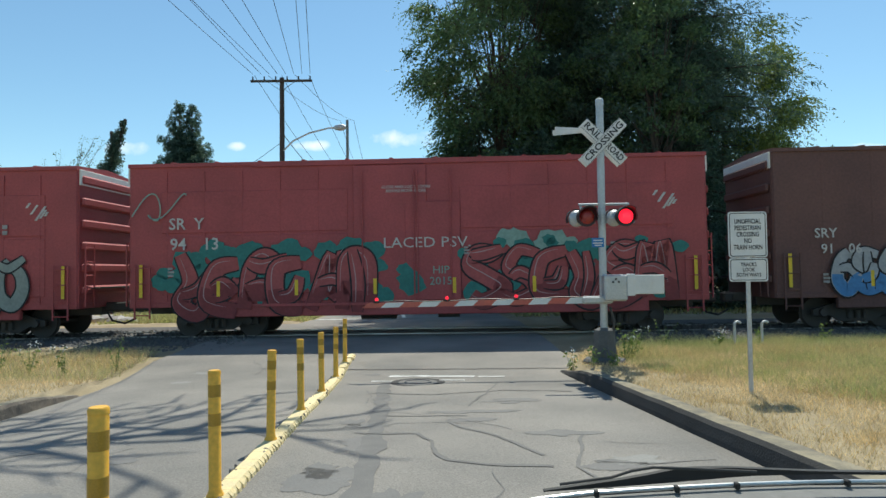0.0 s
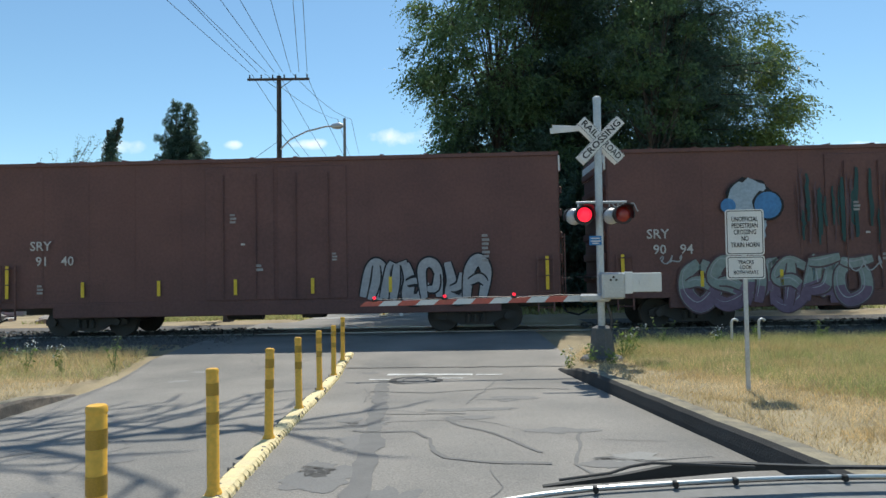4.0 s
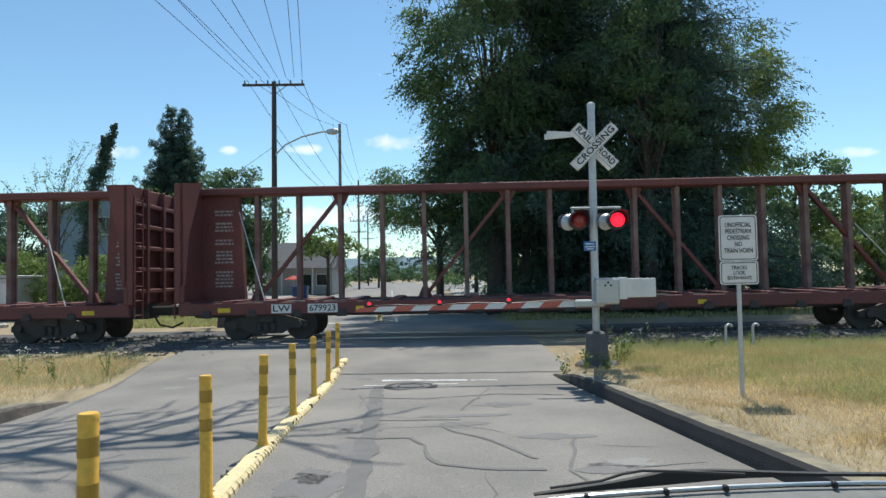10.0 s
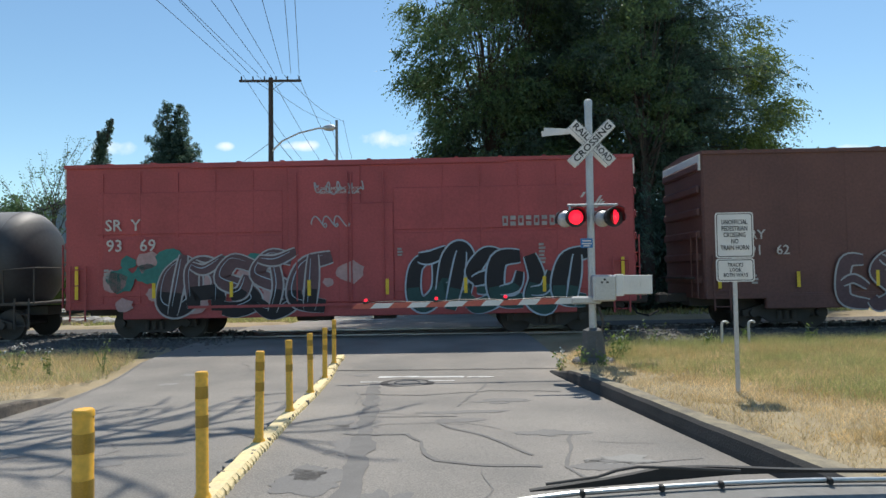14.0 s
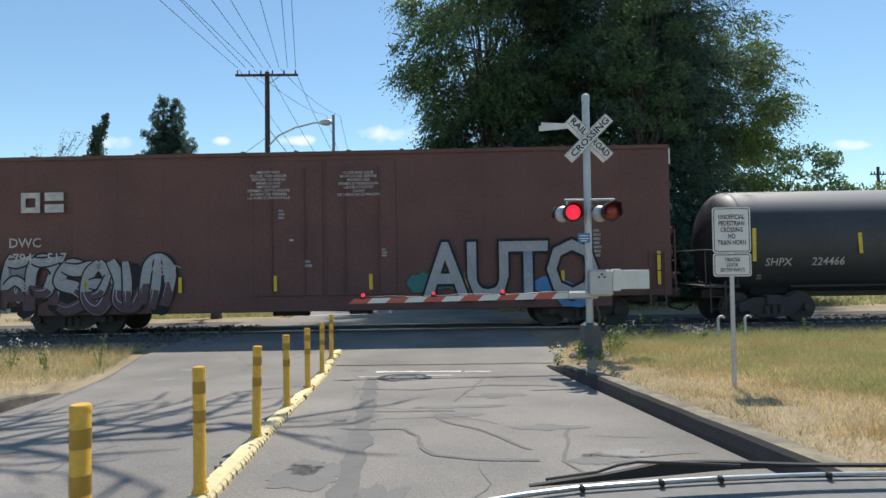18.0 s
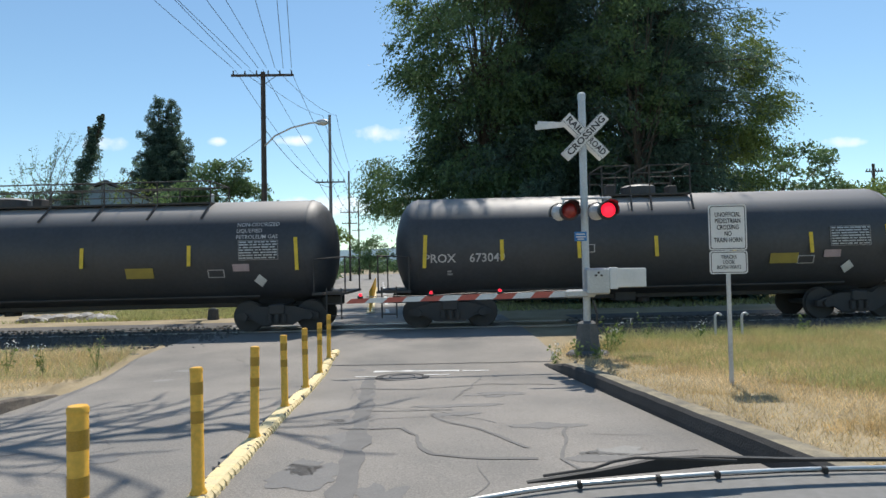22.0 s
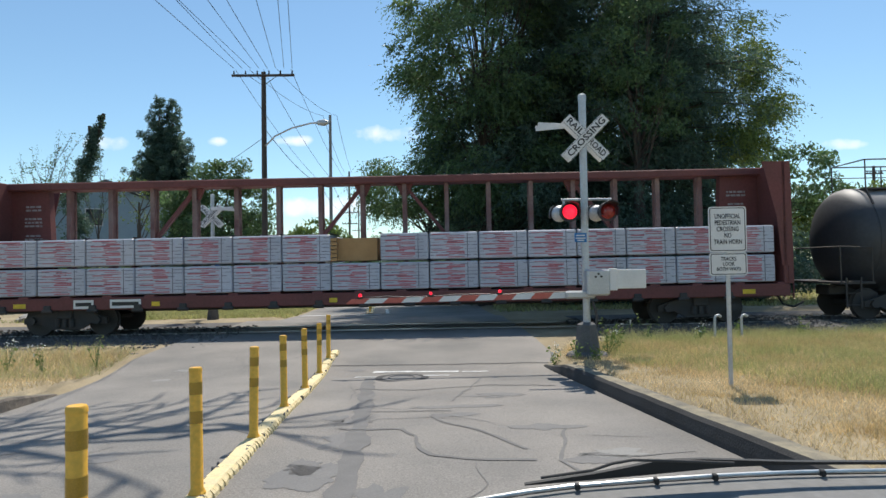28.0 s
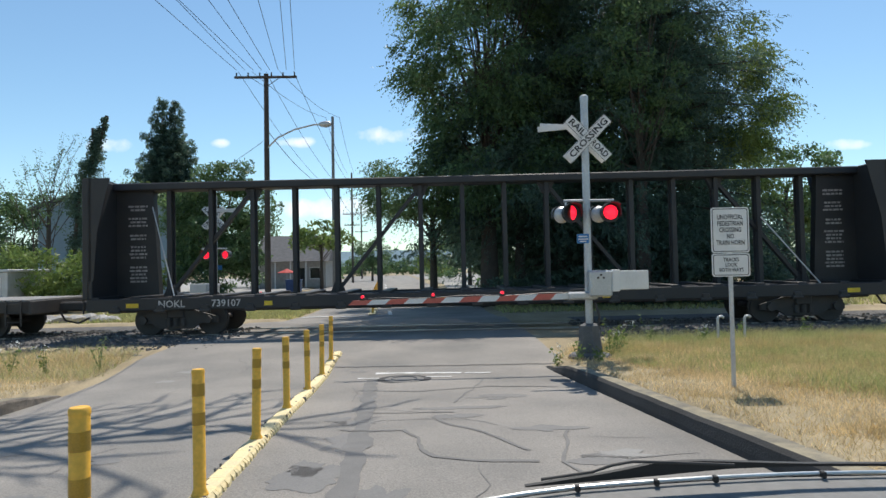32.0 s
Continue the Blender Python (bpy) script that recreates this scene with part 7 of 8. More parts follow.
def hopper(L, mat, sloped, label, roof_mat=None, H=4.55, rise=0.28):
    c = thing("covered_hopper", label, "freight car", "cars of the passing freight train")
    W = 1.52
    zb = 1.35 if sloped else 1.25
    s1 = 2.0 if sloped else 1.3
    side = [(-L / 2, H - rise), (L / 2, H - rise), (L / 2, H - 0.75), (L / 2 - s1, zb), (-L / 2 + s1, zb), (-L / 2, H - 0.75)]
    part("body", Shape().plate([(x, -W, z) for x, z in side], (0, 2 * W, 0)), mat, c, "painted hopper body")
    part("roof", Shape().plate([(-L / 2, -W - 0.03, H - rise - 0.02), (-L / 2, -W * 0.72, H - 0.02), (-L / 2, W * 0.72, H - 0.02), (-L / 2, W + 0.03, H - rise - 0.02)], (L, 0, 0)), roof_mat or mat, c, "rounded hopper roof")
    part("roof_walkway", Shape().box(-L / 2, L / 2, -0.9, -0.5, H + 0.04, H + 0.08).box(-L / 2, L / 2, 0.5, 0.9, H + 0.04, H + 0.08), GALV, c)
    for k in range(int(L / 1.5)):
        x = -L / 2 + 0.8 + k * 1.5
        part("walkway_bracket", Shape().box(x - 0.04, x + 0.04, -W * 0.8, W * 0.8, H - 0.06, H + 0.05), mat, c)
        part("hatch", Shape().box(x - 0.45, x + 0.45, -0.35, 0.35, H - 0.03, H + 0.1, 0.03), roof_mat or mat, c)
    part("side_sill", Shape().box(-L / 2, L / 2, -W - 0.02, -W + 0.12, zb - 0.3, zb, 0.02).box(-L / 2, L / 2, W - 0.12, W + 0.02, zb - 0.3, zb, 0.02), mat, c)
    n = 3 if sloped else 3
    for k in range(n):
        x = -L / 2 + s1 + (L - 2 * s1) * (k + 0.5) / n
        w = (L - 2 * s1) / n / 2 - 0.05
        part("discharge_hopper", Shape().add([(x - w, -W + 0.1, zb), (x + w, -W + 0.1, zb), (x + w, W - 0.1, zb), (x - w, W - 0.1, zb), (x - 0.35, -0.5, 0.45), (x + 0.35, -0.5, 0.45), (x + 0.35, 0.5, 0.45), (x - 0.35, 0.5, 0.45)], [(0, 1, 5, 4), (1, 2, 6, 5), (2, 3, 7, 6), (3, 0, 4, 7), (4, 5, 6, 7)]), mat, c, "discharge hopper")
    for s in (-1, 1):
        for yy in (-W + 0.08, W - 0.08):
            part("end_post", Shape().box(s * (L / 2 - 0.12), s * (L / 2 - 0.02), yy - 0.06, yy + 0.06, zb - 0.3, H - 0.7, 0.01).box(s * (L / 2 - 0.8), s * (L / 2 - 0.72), yy - 0.05, yy + 0.05, zb - 0.3, H - 1.6, 0.01), mat, c)
        ladder(c, s * (L / 2 - 0.35), -W - 0.04, zb - 0.4, H - 0.2, 0.42, mat)
        part("end_sill", Shape().box(s * (L / 2 - 1.4), s * (L / 2 + 0.1), -W, W, zb - 0.32, zb - 0.2, 0.02), mat, c)
        truck(c, s * (L / 2 - 1.7))
    under(c, L, zb)
    for k in range(5):
        x = -L / 2 + s1 + 0.2 + (L - 2 * s1 - 0.4) * k / 4
        part("reflector_strip", Shape().box(x - 0.045, x + 0.045, -W - 0.014, -W - 0.003, zb + 0.1, zb + (0.95 if k in (0, 4) else 0.5)), STRIP, c, "yellow reflective strip")
    return c


def gondola(L, mat, label):
    c = thing("gondola_car", label, "freight car", "cars of the passing freight train")
    W, z0, H = 1.5, 0.75, 2.52
    part("body", Shape().box(-L / 2, L / 2, -W, -W + 0.1, z0, H, 0.01).box(-L / 2, L / 2, W - 0.1, W, z0, H, 0.01).box(-L / 2, -L / 2 + 0.1, -W + 0.1, W - 0.1, z0, H).box(L / 2 - 0.1, L / 2, -W + 0.1, W - 0.1, z0, H).box(-L / 2 + 0.1, L / 2 - 0.1, -W + 0.1, W - 0.1, z0 + 0.3, z0 + 0.4), mat, c, "low steel gondola body")
    part("top_chord", Shape().box(-L / 2 - 0.02, L / 2 + 0.02, -W - 0.05, -W + 0.12, H - 0.06, H + 0.06, 0.02).box(-L / 2 - 0.02, L / 2 + 0.02, W - 0.12, W + 0.05, H - 0.06, H + 0.06, 0.02), mat, c)
    for k in range(15):
        x = -L / 2 + 0.6 + (L - 1.2) * k / 14
        part("side_stake", Shape().box(x - 0.06, x + 0.06, -W - 0.06, -W, z0, H - 0.06, 0.02), mat, c)
    for s in (-1, 1):
        for k in range(4):
            part("end_rib", Shape().box(s * L / 2, s * (L / 2 + 0.1), -W + 0.05, W - 0.05, z0 + 0.2 + k * 0.45, z0 + 0.36 + k * 0.45, 0.02), mat, c)
        ladder(c, s * (L / 2 + 0.12), -W + 0.3, z0, H - 0.2, 0.42, mat, "y")
        truck(c, s * (L / 2 - 2.0))
    for k in (0, 6):
        x = -L / 2 + 0.5 + (L - 1) * k / 6
        part("reflector_strip", Shape().box(x - 0.045, x + 0.045, -W - 0.08, -W - 0.066, 1.2, 2.0), STRIP, c, "yellow reflective strip")
    under(c, L, z0)
    ld = thing("covered_load", "dark covered load inside a low gondola", "freight load")
    for k in range(4):
        a = -L / 2 + 3.6 + k * (L - 4.0) / 4
        part("load_cover", Shape().box(a + 0.01, a + (L - 4.0) / 4 - 0.01, -W + 0.25, W - 0.25, 1.2, 3.02 + 0.04 * (k % 2), 0.05), COVER, ld, "dark ribbed cover")
    return c, ld


def spray(name, c):
    return material(name, c, 0.7, second=tuple(x * 0.7 for x in c), scale=2.5, grain=12, bump=0)


S_PALE, S_TEAL, S_BLUE, S_ORANGE = spray("pale_spray", (0.40, 0.40, 0.42)), spray("teal_spray", (0.04, 0.2, 0.18)), spray("blue_spray", (0.08, 0.24, 0.5)), spray("ochre_spray", (0.42, 0.2, 0.06))
S_OCHRE2, S_SKY, S_DUSK = spray("grey_ochre_spray", (0.3, 0.2, 0.12)), spray("pale_blue_spray", (0.38, 0.46, 0.55)), spray("dusk_spray", (0.12, 0.07, 0.08))
S_DKTEAL = spray("dark_teal_spray", (0.02, 0.07, 0.07))
S_DKROSE, S_GREYBLUE, S_GREYGREEN, S_PLUM = spray("dark_rose_spray", (0.24, 0.045, 0.05)), spray("grey_blue_spray", (0.26, 0.33, 0.40)), spray("grey_green_spray", (0.27, 0.31, 0.29)), spray("plum_spray", (0.20, 0.13, 0.19))
S_PINK, S_BLACK, S_GREEN, S_ROSE = spray("pinkish_spray", (0.45, 0.3, 0.3)), spray("black_spray", (0.015, 0.015, 0.02)), spray("pale_green_spray", (0.25, 0.38, 0.33)), spray("rose_spray", (0.4, 0.09, 0.09))


def run(car, left, right):
    """Registers a car by its ends along the track at the start."""
    TRAIN.append((car, (left + right) / 2))


def sprayed(c, fills, seed, y):
    """Sprayed work along a side: bubbles where only fill and edge are given, pieces where tones follow."""
    for i, (x0, x1, z0, z1, fl, ed, *tones) in enumerate(fills):
        if tones:
            piece(c, x0, x1, z0, z1, fl, ed, seed * 10 + i, tones[0], tones[1], y)
        else:
            graffiti(c, x0, x1, z0, z1, fl, ed, seed * 10 + i, y)


def red_car(left, right, number, seed, fills, extra=()):
    c = boxcar(right - left, CAR_RED, 4.9, True, label="red plug-door boxcar with spray-painted graffiti along its side")
    L = right - left
    marks(c, [(-L / 2 + 1.62, 3.14, 0.44, "SR  Y"), (-L / 2 + 1.85, 2.58, 0.46, number), (-0.2, 4.0, 0.11, "CLOSE AND LOCK DOORS\nBEFORE MOVING CAR"), (-L / 2 + 1.1, 1.9, 0.06, "#3"), (1.35, 2.35, 0.05, "#3"), (L / 2 - 2.6, 2.4, 0.06, "#6")], -1.568)
    blocks(c, L / 2 - 3.6, L / 2 - 1.9, 2.95, 3.22, 8, FADED, -1.56, gap=0.16) if "mark" in extra else None
    for a, l in enumerate((0.14, 0.26, 0.40, 0.24, 0.12)):
        xa, za = L / 2 - 1.45 + a * 0.13, 3.45 + 0.12 * abs(a - 2) - 0.06 * a
        part("striped_mark", Shape().plate([(xa, -1.53, za), (xa + 0.07, -1.53, za), (xa + 0.07 + l * 0.7, -1.53, za + l), (xa + l * 0.7, -1.53, za + l)], (0, -0.008, 0)), LETTER, c)
    sprayed(c, fills, seed, -1.5)
    run(c, left, right)
    return c


def brown_car(left, right, number, seed, fills, mat=None, H=4.95):
    c = boxcar(right - left, mat or CAR_BROWN, H, False, label="dark brown steel boxcar with graffiti and white stencils")
    L = right - left
    marks(c, [(-L / 2 + 1.3, 2.57, 0.36, "DWC" if number == "794 517" else "SRY"), (-L / 2 + 1.7, 2.15, 0.36, number), (-1.2, 3.3, 0.06, "#3"), (-0.9, 2.5, 0.05, "#1"), (-0.5, 1.9, 0.07, "#2"), (1.6, 2.2, 0.05, "#3"), (L / 2 - 2.1, 2.6, 0.07, "#7"), (-L / 2 + 1.2, 1.45, 0.06, "#3")], -1.575)
    sprayed(c, fills, seed, -1.505)
    run(c, left, right)
    return c


brown_car(8.37, 24.0, "91 06", 1, [(-6.3, -3.2, 1.0, 2.2, S_PALE, S_BLACK, None, S_BLUE)])
red_car(-9.19, 6.59, "94 13", 2, [(-6.7, -1.0, 0.68, 2.35, S_ROSE, S_BLACK, S_PINK, S_DKROSE), (1.5, 6.9, 0.85, 2.35, S_ROSE, S_BLACK, S_PINK, S_DKROSE)], ("mark",))
cloud(TRAIN[-1][0], -7.0, -0.6, 1.0, 2.6, S_TEAL, 51)
cloud(TRAIN[-1][0], 1.2, 7.0, 1.1, 2.6, S_TEAL, 52)
cloud(TRAIN[-1][0], 2.2, 5.0, 2.2, 2.7, S_GREEN, 53)
cloud(TRAIN[-1][0], -7.1, -5.8, 1.0, 2.3, S_TEAL, 47)
cloud(TRAIN[-1][0], -6.6, -1.0, 2.1, 2.5, S_TEAL, 48)
cloud(TRAIN[-1][0], 1.3, 7.2, 2.0, 2.5, S_TEAL, 49)
cloud(TRAIN[-1][0], -1.4, 0.2, 1.0, 2.0, S_TEAL, 50)
part("graffiti_lettering", lettering("LACED PSV.", 0.40, 2.35, bold=0.0), LETTER, TRAIN[-1][0], "thin white hand-sprayed words", at=pose(0.35, -1.59, 2.52))
part("graffiti_lettering", lettering("HIP\n2015", 0.30, 0.6, bold=0.004), S_GREEN, TRAIN[-1][0], "small pale green sprayed words", at=pose(0.72, -1.59, 1.62))
tag(TRAIN[-1][0], -7.6, -6.6, 3.0, 4.0, S_GREEN, 55)
red_car(-26.31, -10.68, "94 71", 3, [(-5.9, -1.2, 0.66, 2.15, S_GREYBLUE, S_BLACK, None, S_PALE), (1.9, 6.4, 0.9, 2.3, S_GREYGREEN, S_BLACK, None, None)], ("mark",))
cloud(TRAIN[-1][0], -6.0, -1.4, 0.8, 1.9, S_GREEN, 56)
brown_car(-43.36, -27.99, "90 92", 4, [(-5.2, -1.4, 0.75, 1.9, S_DUSK, S_GREYGREEN, None, S_PLUM), (1.6, 5.7, 0.7, 2.1, S_PALE, S_BLACK, S_SKY, S_GREYGREEN)])
cloud(TRAIN[-1][0], 2.2, 5.9, 0.85, 2.0, S_BLACK, 57)
cloud(TRAIN[-1][0], 5.6, 6.5, 0.8, 1.6, S_PINK, 58)
red_car(-60.29, -44.71, "94 29", 5, [(-6.9, -0.9, 0.66, 2.3, S_OCHRE2, S_PALE, None, S_ORANGE), (-0.6, 1.0, 0.95, 1.75, S_ORANGE, S_BLACK, None, None), (1.9, 6.9, 0.9, 2.15, S_OCHRE2, S_BLACK, S_PALE, S_ORANGE), (-5.3, -2.9, 2.75, 3.9, S_BLACK, S_PALE), (1.8, 4.4, 2.8, 3.95, S_BLACK, S_PALE)], ("mark",))
for k, (x0, x1, za, zb) in enumerate(((-7.6, 7.5, 0.95, 1.8), (-7.4, 7.4, 1.2, 1.9), (-7.5, 7.5, 0.9, 1.5))):
    cloud(TRAIN[-1][0], x0, x1, za, zb, S_BLUE, 65 + k)
brown_car(-77.52, -62.13, "90 94", 6, [(-5.7, -1.0, 0.6, 1.95, S_GREYGREEN, S_DUSK, S_PALE, S_PLUM), (2.4, 5.6, 0.85, 1.7, S_GREYGREEN, S_DKTEAL, None, None)])
drips(TRAIN[-1][0], -2.7, 1.2, 2.2, 4.3, (S_DUSK, S_DKTEAL), 68, -1.505)
tag(TRAIN[-1][0], -6.4, -5.8, 1.75, 2.0, S_PALE, 69)
tag(TRAIN[-1][0], -1.5, -0.4, 1.5, 1.9, S_PALE, 70)
tag(TRAIN[-1][0], 1.75, 2.4, 1.95, 2.1, S_PALE, 71)
tag(TRAIN[-1][0], -7.6, -7.0, 3.2, 3.5, S_PALE, 72)
for x, z, rx, rz, m, d in ((-3.95, 3.5, 0.62, 0.55, S_BLACK, 0), (-3.95, 3.5, 0.55, 0.5, S_SKY, 1), (-3.8, 2.75, 0.3, 0.55, S_SKY, 2), (-3.45, 3.3, 0.42, 0.42, S_BLACK, 3), (-3.45, 3.3, 0.36, 0.36, S_BLUE, 4), (-4.5, 3.3, 0.2, 0.2, S_BLUE, 5)):
    disc(TRAIN[-1][0], x, z, rx, rz, m, -1.575 - 0.001 * d, d, 0.0 if m is S_BLUE else 0.3)
brown_car(-94.4, -78.84, "91 40", 7, [(2.4, 5.8, 0.9, 2.0, S_PALE, S_BLACK, None, None)])
red_car(-111.71, -96.0, "94 38", 8, [(-6.0, -3.4, 0.85, 1.9, S_PALE, S_ROSE, None, None), (2.4, 6.0, 0.9, 2.2, S_BLUE, S_BLACK, S_PALE, S_TEAL)], ("mark",))
brown_car(-128.99, -113.45, "92 15", 9, [(-5.4, -1.6, 0.6, 1.6, S_DKTEAL, S_TEAL, None, S_DUSK), (2.2, 6.2, 0.75, 2.2, S_GREYGREEN, S_BLACK, S_GREEN, S_DKTEAL)])
tag(TRAIN[-1][0], -7.6, -6.4, 3.1, 3.4, S_PALE, 73)
tag(TRAIN[-1][0], -7.6, -6.5, 2.65, 2.9, S_PALE, 74)
cloud(TRAIN[-1][0], -5.3, -2.6, 0.9, 1.5, S_DKTEAL, 75, -1.505)
cloud(TRAIN[-1][0], 3.0, 6.0, 1.2, 2.3, S_TEAL, 76)
c, ld = centerbeam(22.2, CAR_MAROON, 0, "empty maroon centerbeam flatcar with crossed braces", CROSSED_BRACES, DUSTY)
run(c, -152.59, -130.39)
number_panel(c, -8.5, 0.9, -1.425, "LW", 0.55)
number_panel(c, -7.55, 0.9, -1.425, "880079", 0.72)
c = hopper(12.2, CAR_GREY, True, "pale grey covered hopper with graffiti", GALV, 4.16)
blocks(c, 1.9, 5.4, 3.22, 3.76, 4, BLACKPAINT, -1.53, gap=0.23)
piece(c, -3.0, 0.0, 1.5, 2.45, CAR_GREY, S_BLACK, 101, y=-1.47)
piece(c, 0.3, 3.7, 1.45, 2.4, S_GREEN, S_DKTEAL, 102, y=-1.47)
tag(c, -1.3, 0.9, 2.4, 2.65, S_BLACK, 104, -1.47)
part("painted_lettering", lettering("GA   CX", 0.36, 1.45), BLACKPAINT, c, "black painted marks", at=pose(-3.95, -1.53, 2.68))
part("painted_lettering", lettering("31   87", 0.36, 1.45), BLACKPAINT, c, "black painted marks", at=pose(-3.95, -1.53, 2.32))
run(c, -165.86, -153.66)
c, ld = gondola(19.68, CAR_BROWN, "dark maroon gondola with low sides")
piece(c, 1.7, 2.5, 1.3, 1.9, S_SKY, S_BLACK, 103)
marks(c, [(-6.3, 1.95, 0.3, "168553"), (-6.6, 2.3, 0.16, "#1")], -1.58)
run(c, -186.41, -166.73)
TRAIN.append((ld, (-186.41 - 166.73) / 2))
for a, b in ((-209.98, -187.82), (-233.59, -211.35), (-256.66, -234.26)):
    crossed = a < -250
    c, ld = centerbeam(b - a, CAR_MAROON, 0, "empty maroon centerbeam flatcar with crossed braces" if crossed else "empty maroon centerbeam flatcar with diagonal braces", CROSSED_BRACES if crossed else WIDE_BRACES, DUSTY)
    number_panel(c, -8.5, 0.9, -1.425, "LW", 0.55)
    number_panel(c, -7.5, 0.9, -1.425, {-209: "679923", -233: "879952"}.get(int(a), ""), 0.82)
    run(c, a, b)
brown_car(-273.9, -258.49, "91 62", 10, [(-4.1, -1.3, 0.6, 1.95, S_DUSK, S_PALE, None, None), (2.1, 4.6, 1.05, 2.15, S_PALE, S_BLACK, None, None)])
cloud(TRAIN[-1][0], 2.0, 4.8, 1.0, 2.1, S_BLACK, 77, -1.505)
tag(TRAIN[-1][0], 4.7, 5.4, 1.8, 2.1, S_PALE, 78)
tag(TRAIN[-1][0], 1.75, 2.05, 1.0, 1.8, S_PALE, 79)
red_car(-291.34, -275.78, "93 69", 11, [(-5.2, -0.6, 0.7, 2.3, S_DUSK, S_PALE, S_SKY, S_BLACK), (1.6, 6.4, 0.75, 2.3, S_BLACK, S_SKY, None, S_DKTEAL)], ("mark",))
cloud(TRAIN[-1][0], -6.6, 0.1, 0.9, 2.2, S_PINK, 61)
cloud(TRAIN[-1][0], -6.6, -2.0, 1.5, 2.4, S_TEAL, 62)
tag(TRAIN[-1][0], -0.9, 0.4, 3.9, 4.25, S_PALE, 63)
tag(TRAIN[-1][0], -0.9, 0.0, 2.95, 3.3, S_PALE, 64)
TANK_TEXT = "LIQUEFIED PETROLEUM GAS\nNON-ODORIZED"
for a, b, number, brand in ((-311.5, -292.68, "206448", 0), (-331.98, -313.0, "400631", 0), (-352.32, -333.39, "224466", 0)):
    L = b - a
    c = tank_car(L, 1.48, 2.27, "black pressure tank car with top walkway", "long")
    zn = 2.22 if number == "400631" else 1.68
    marks(c, [(-L / 2 + 2.95, zn, 0.30, number), (-L / 2 + 1.6, zn, 0.30, "SHPX" if number == "224466" else "NATX") if number != "206448" else (-L / 2 + 1.45, zn - 0.11, 0.22, "#1"), (-L / 2 + 1.1, zn - 0.38, 0.05, "#2"), (L / 2 - 5.3, 2.0, 0.13, TANK_TEXT)], -1.5, (1.48, 2.27))
    tank_signs(c, L, 1.48, 2.27, yellow=-8.6, seed=int(number))
    run(c, a, b)
brown_car(-372.54, -353.68, "794 517", 12, [(-8.8, -4.2, 0.72, 2.15, S_PALE, S_BLACK, S_SKY, S_DUSK)], None, 5.0)
for size, mat, lift in ((0.055, S_BLACK, 0.0), (0.02, S_PALE, 0.002)):
    part("graffiti_lettering", lettering("AUTO", 2.15, 4.9 if size > 0.03 else 4.75, bold=size, spacing=0.92), mat, TRAIN[-1][0], "large silver sprayed letters with dark edges", at=pose(5.1, -1.585 - lift, 1.52))
cloud(TRAIN[-1][0], 2.5, 4.2, 0.8, 1.7, S_TEAL, 80, -1.505)
cloud(TRAIN[-1][0], 5.8, 7.4, 0.8, 1.7, S_BLUE, 81, -1.505)
cloud(TRAIN[-1][0], -8.8, -3.9, 0.7, 1.7, S_BLACK, 82, -1.505)
tag(TRAIN[-1][0], -4.6, -3.9, 1.6, 1.95, S_PALE, 83)
for xm, words in ((-1.45, "IMPORTANT\nCLOSE THIS DOOR\nBEFORE CLOSING\nMAIN DOOR\nIMPORTANT\nFERMER CETTE PORTE\nAVANT DE FERMER\nLA PORTE PRINCIPALE"), (1.0, "CLOSE AND LOCK\nBOTH DOORS BEFORE\nMOVING CAR\nFERMER ET VERROUILLER\nLES DEUX PORTES\nAVANT\nDE DEPLACER LE WAGON")):
    part("painted_lettering", lettering(words, 0.10, 1.15), LETTER, TRAIN[-1][0], "white door instructions", at=pose(xm, -1.60, 4.03))
blocks(TRAIN[-1][0], -8.3, -7.0, 3.4, 3.95, 2, LETTER, -1.58)


def procor(a, b, number, walkway, r, zc, zm, zn, x0, x1):
    L = b - a
    c = tank_car(L, r, zc, "black tank car with large white company mark", walkway)
    blocks(c, -L / 2 + x0, -L / 2 + x1, zm - 0.22, zm + 0.22, 6, LETTER, -r - 0.01, (r, zc))
    marks(c, [(-L / 2 + x0 + 1.55, zn, 0.30, number), (-L / 2 + x0 + 0.52, zn, 0.30, "PROX"), (-L / 2 + x0 + 0.3, zn - 0.32, 0.05, "#2")], -r - 0.01, (r, zc))
    tank_signs(c, L, r, zc, "NON-ODORIZED\nLIQUEFIED\nPETROLEUM GAS" if number == "35064" else "", -5.6, int(number))
    run(c, a, b)


procor(-391.06, -374.23, "43238", "short", 1.45, 2.16, 2.48, 1.93, 1.9, 5.45)
c = hopper(17.3, CAR_BROWN, False, "brown covered hopper with ribbed roof hatches", CAR_MAROON, 4.12, 0.5)
part("round_emblem", Shape().lathe([(0, 0.62), (0.004, 0.62)], (6.3, -1.53, 2.45), (0, -1, 0), 28), LETTER, c, "faded round emblem")
part("round_emblem", Shape().lathe([(0, 0.42), (0.004, 0.42)], (6.3, -1.535, 2.45), (0, -1, 0), 28), CAR_BROWN, c)
marks(c, [(-6.6, 2.2, 0.2, "#2"), (-6.5, 1.5, 0.05, "#3")], -1.53)
run(c, -409.81, -392.5)
procor(-424.4, -411.08, "46414", "flat", 1.42, 2.10, 2.38, 1.9, 1.25, 4.3)
L = 14.4
c = tank_car(L, 1.47, 2.23, "black pressure tank car with walkway", "short")
marks(c, [(-L / 2 + 2.6, 1.92, 0.33, "673049"), (-L / 2 + 1.3, 1.92, 0.33, "PROX"), (-L / 2 + 1.5, 1.55, 0.05, "#2")], -1.5, (1.47, 2.23))
tank_signs(c, L, 1.47, 2.23, yellow=-4.1, seed=6)
run(c, -440.51, -426.1)
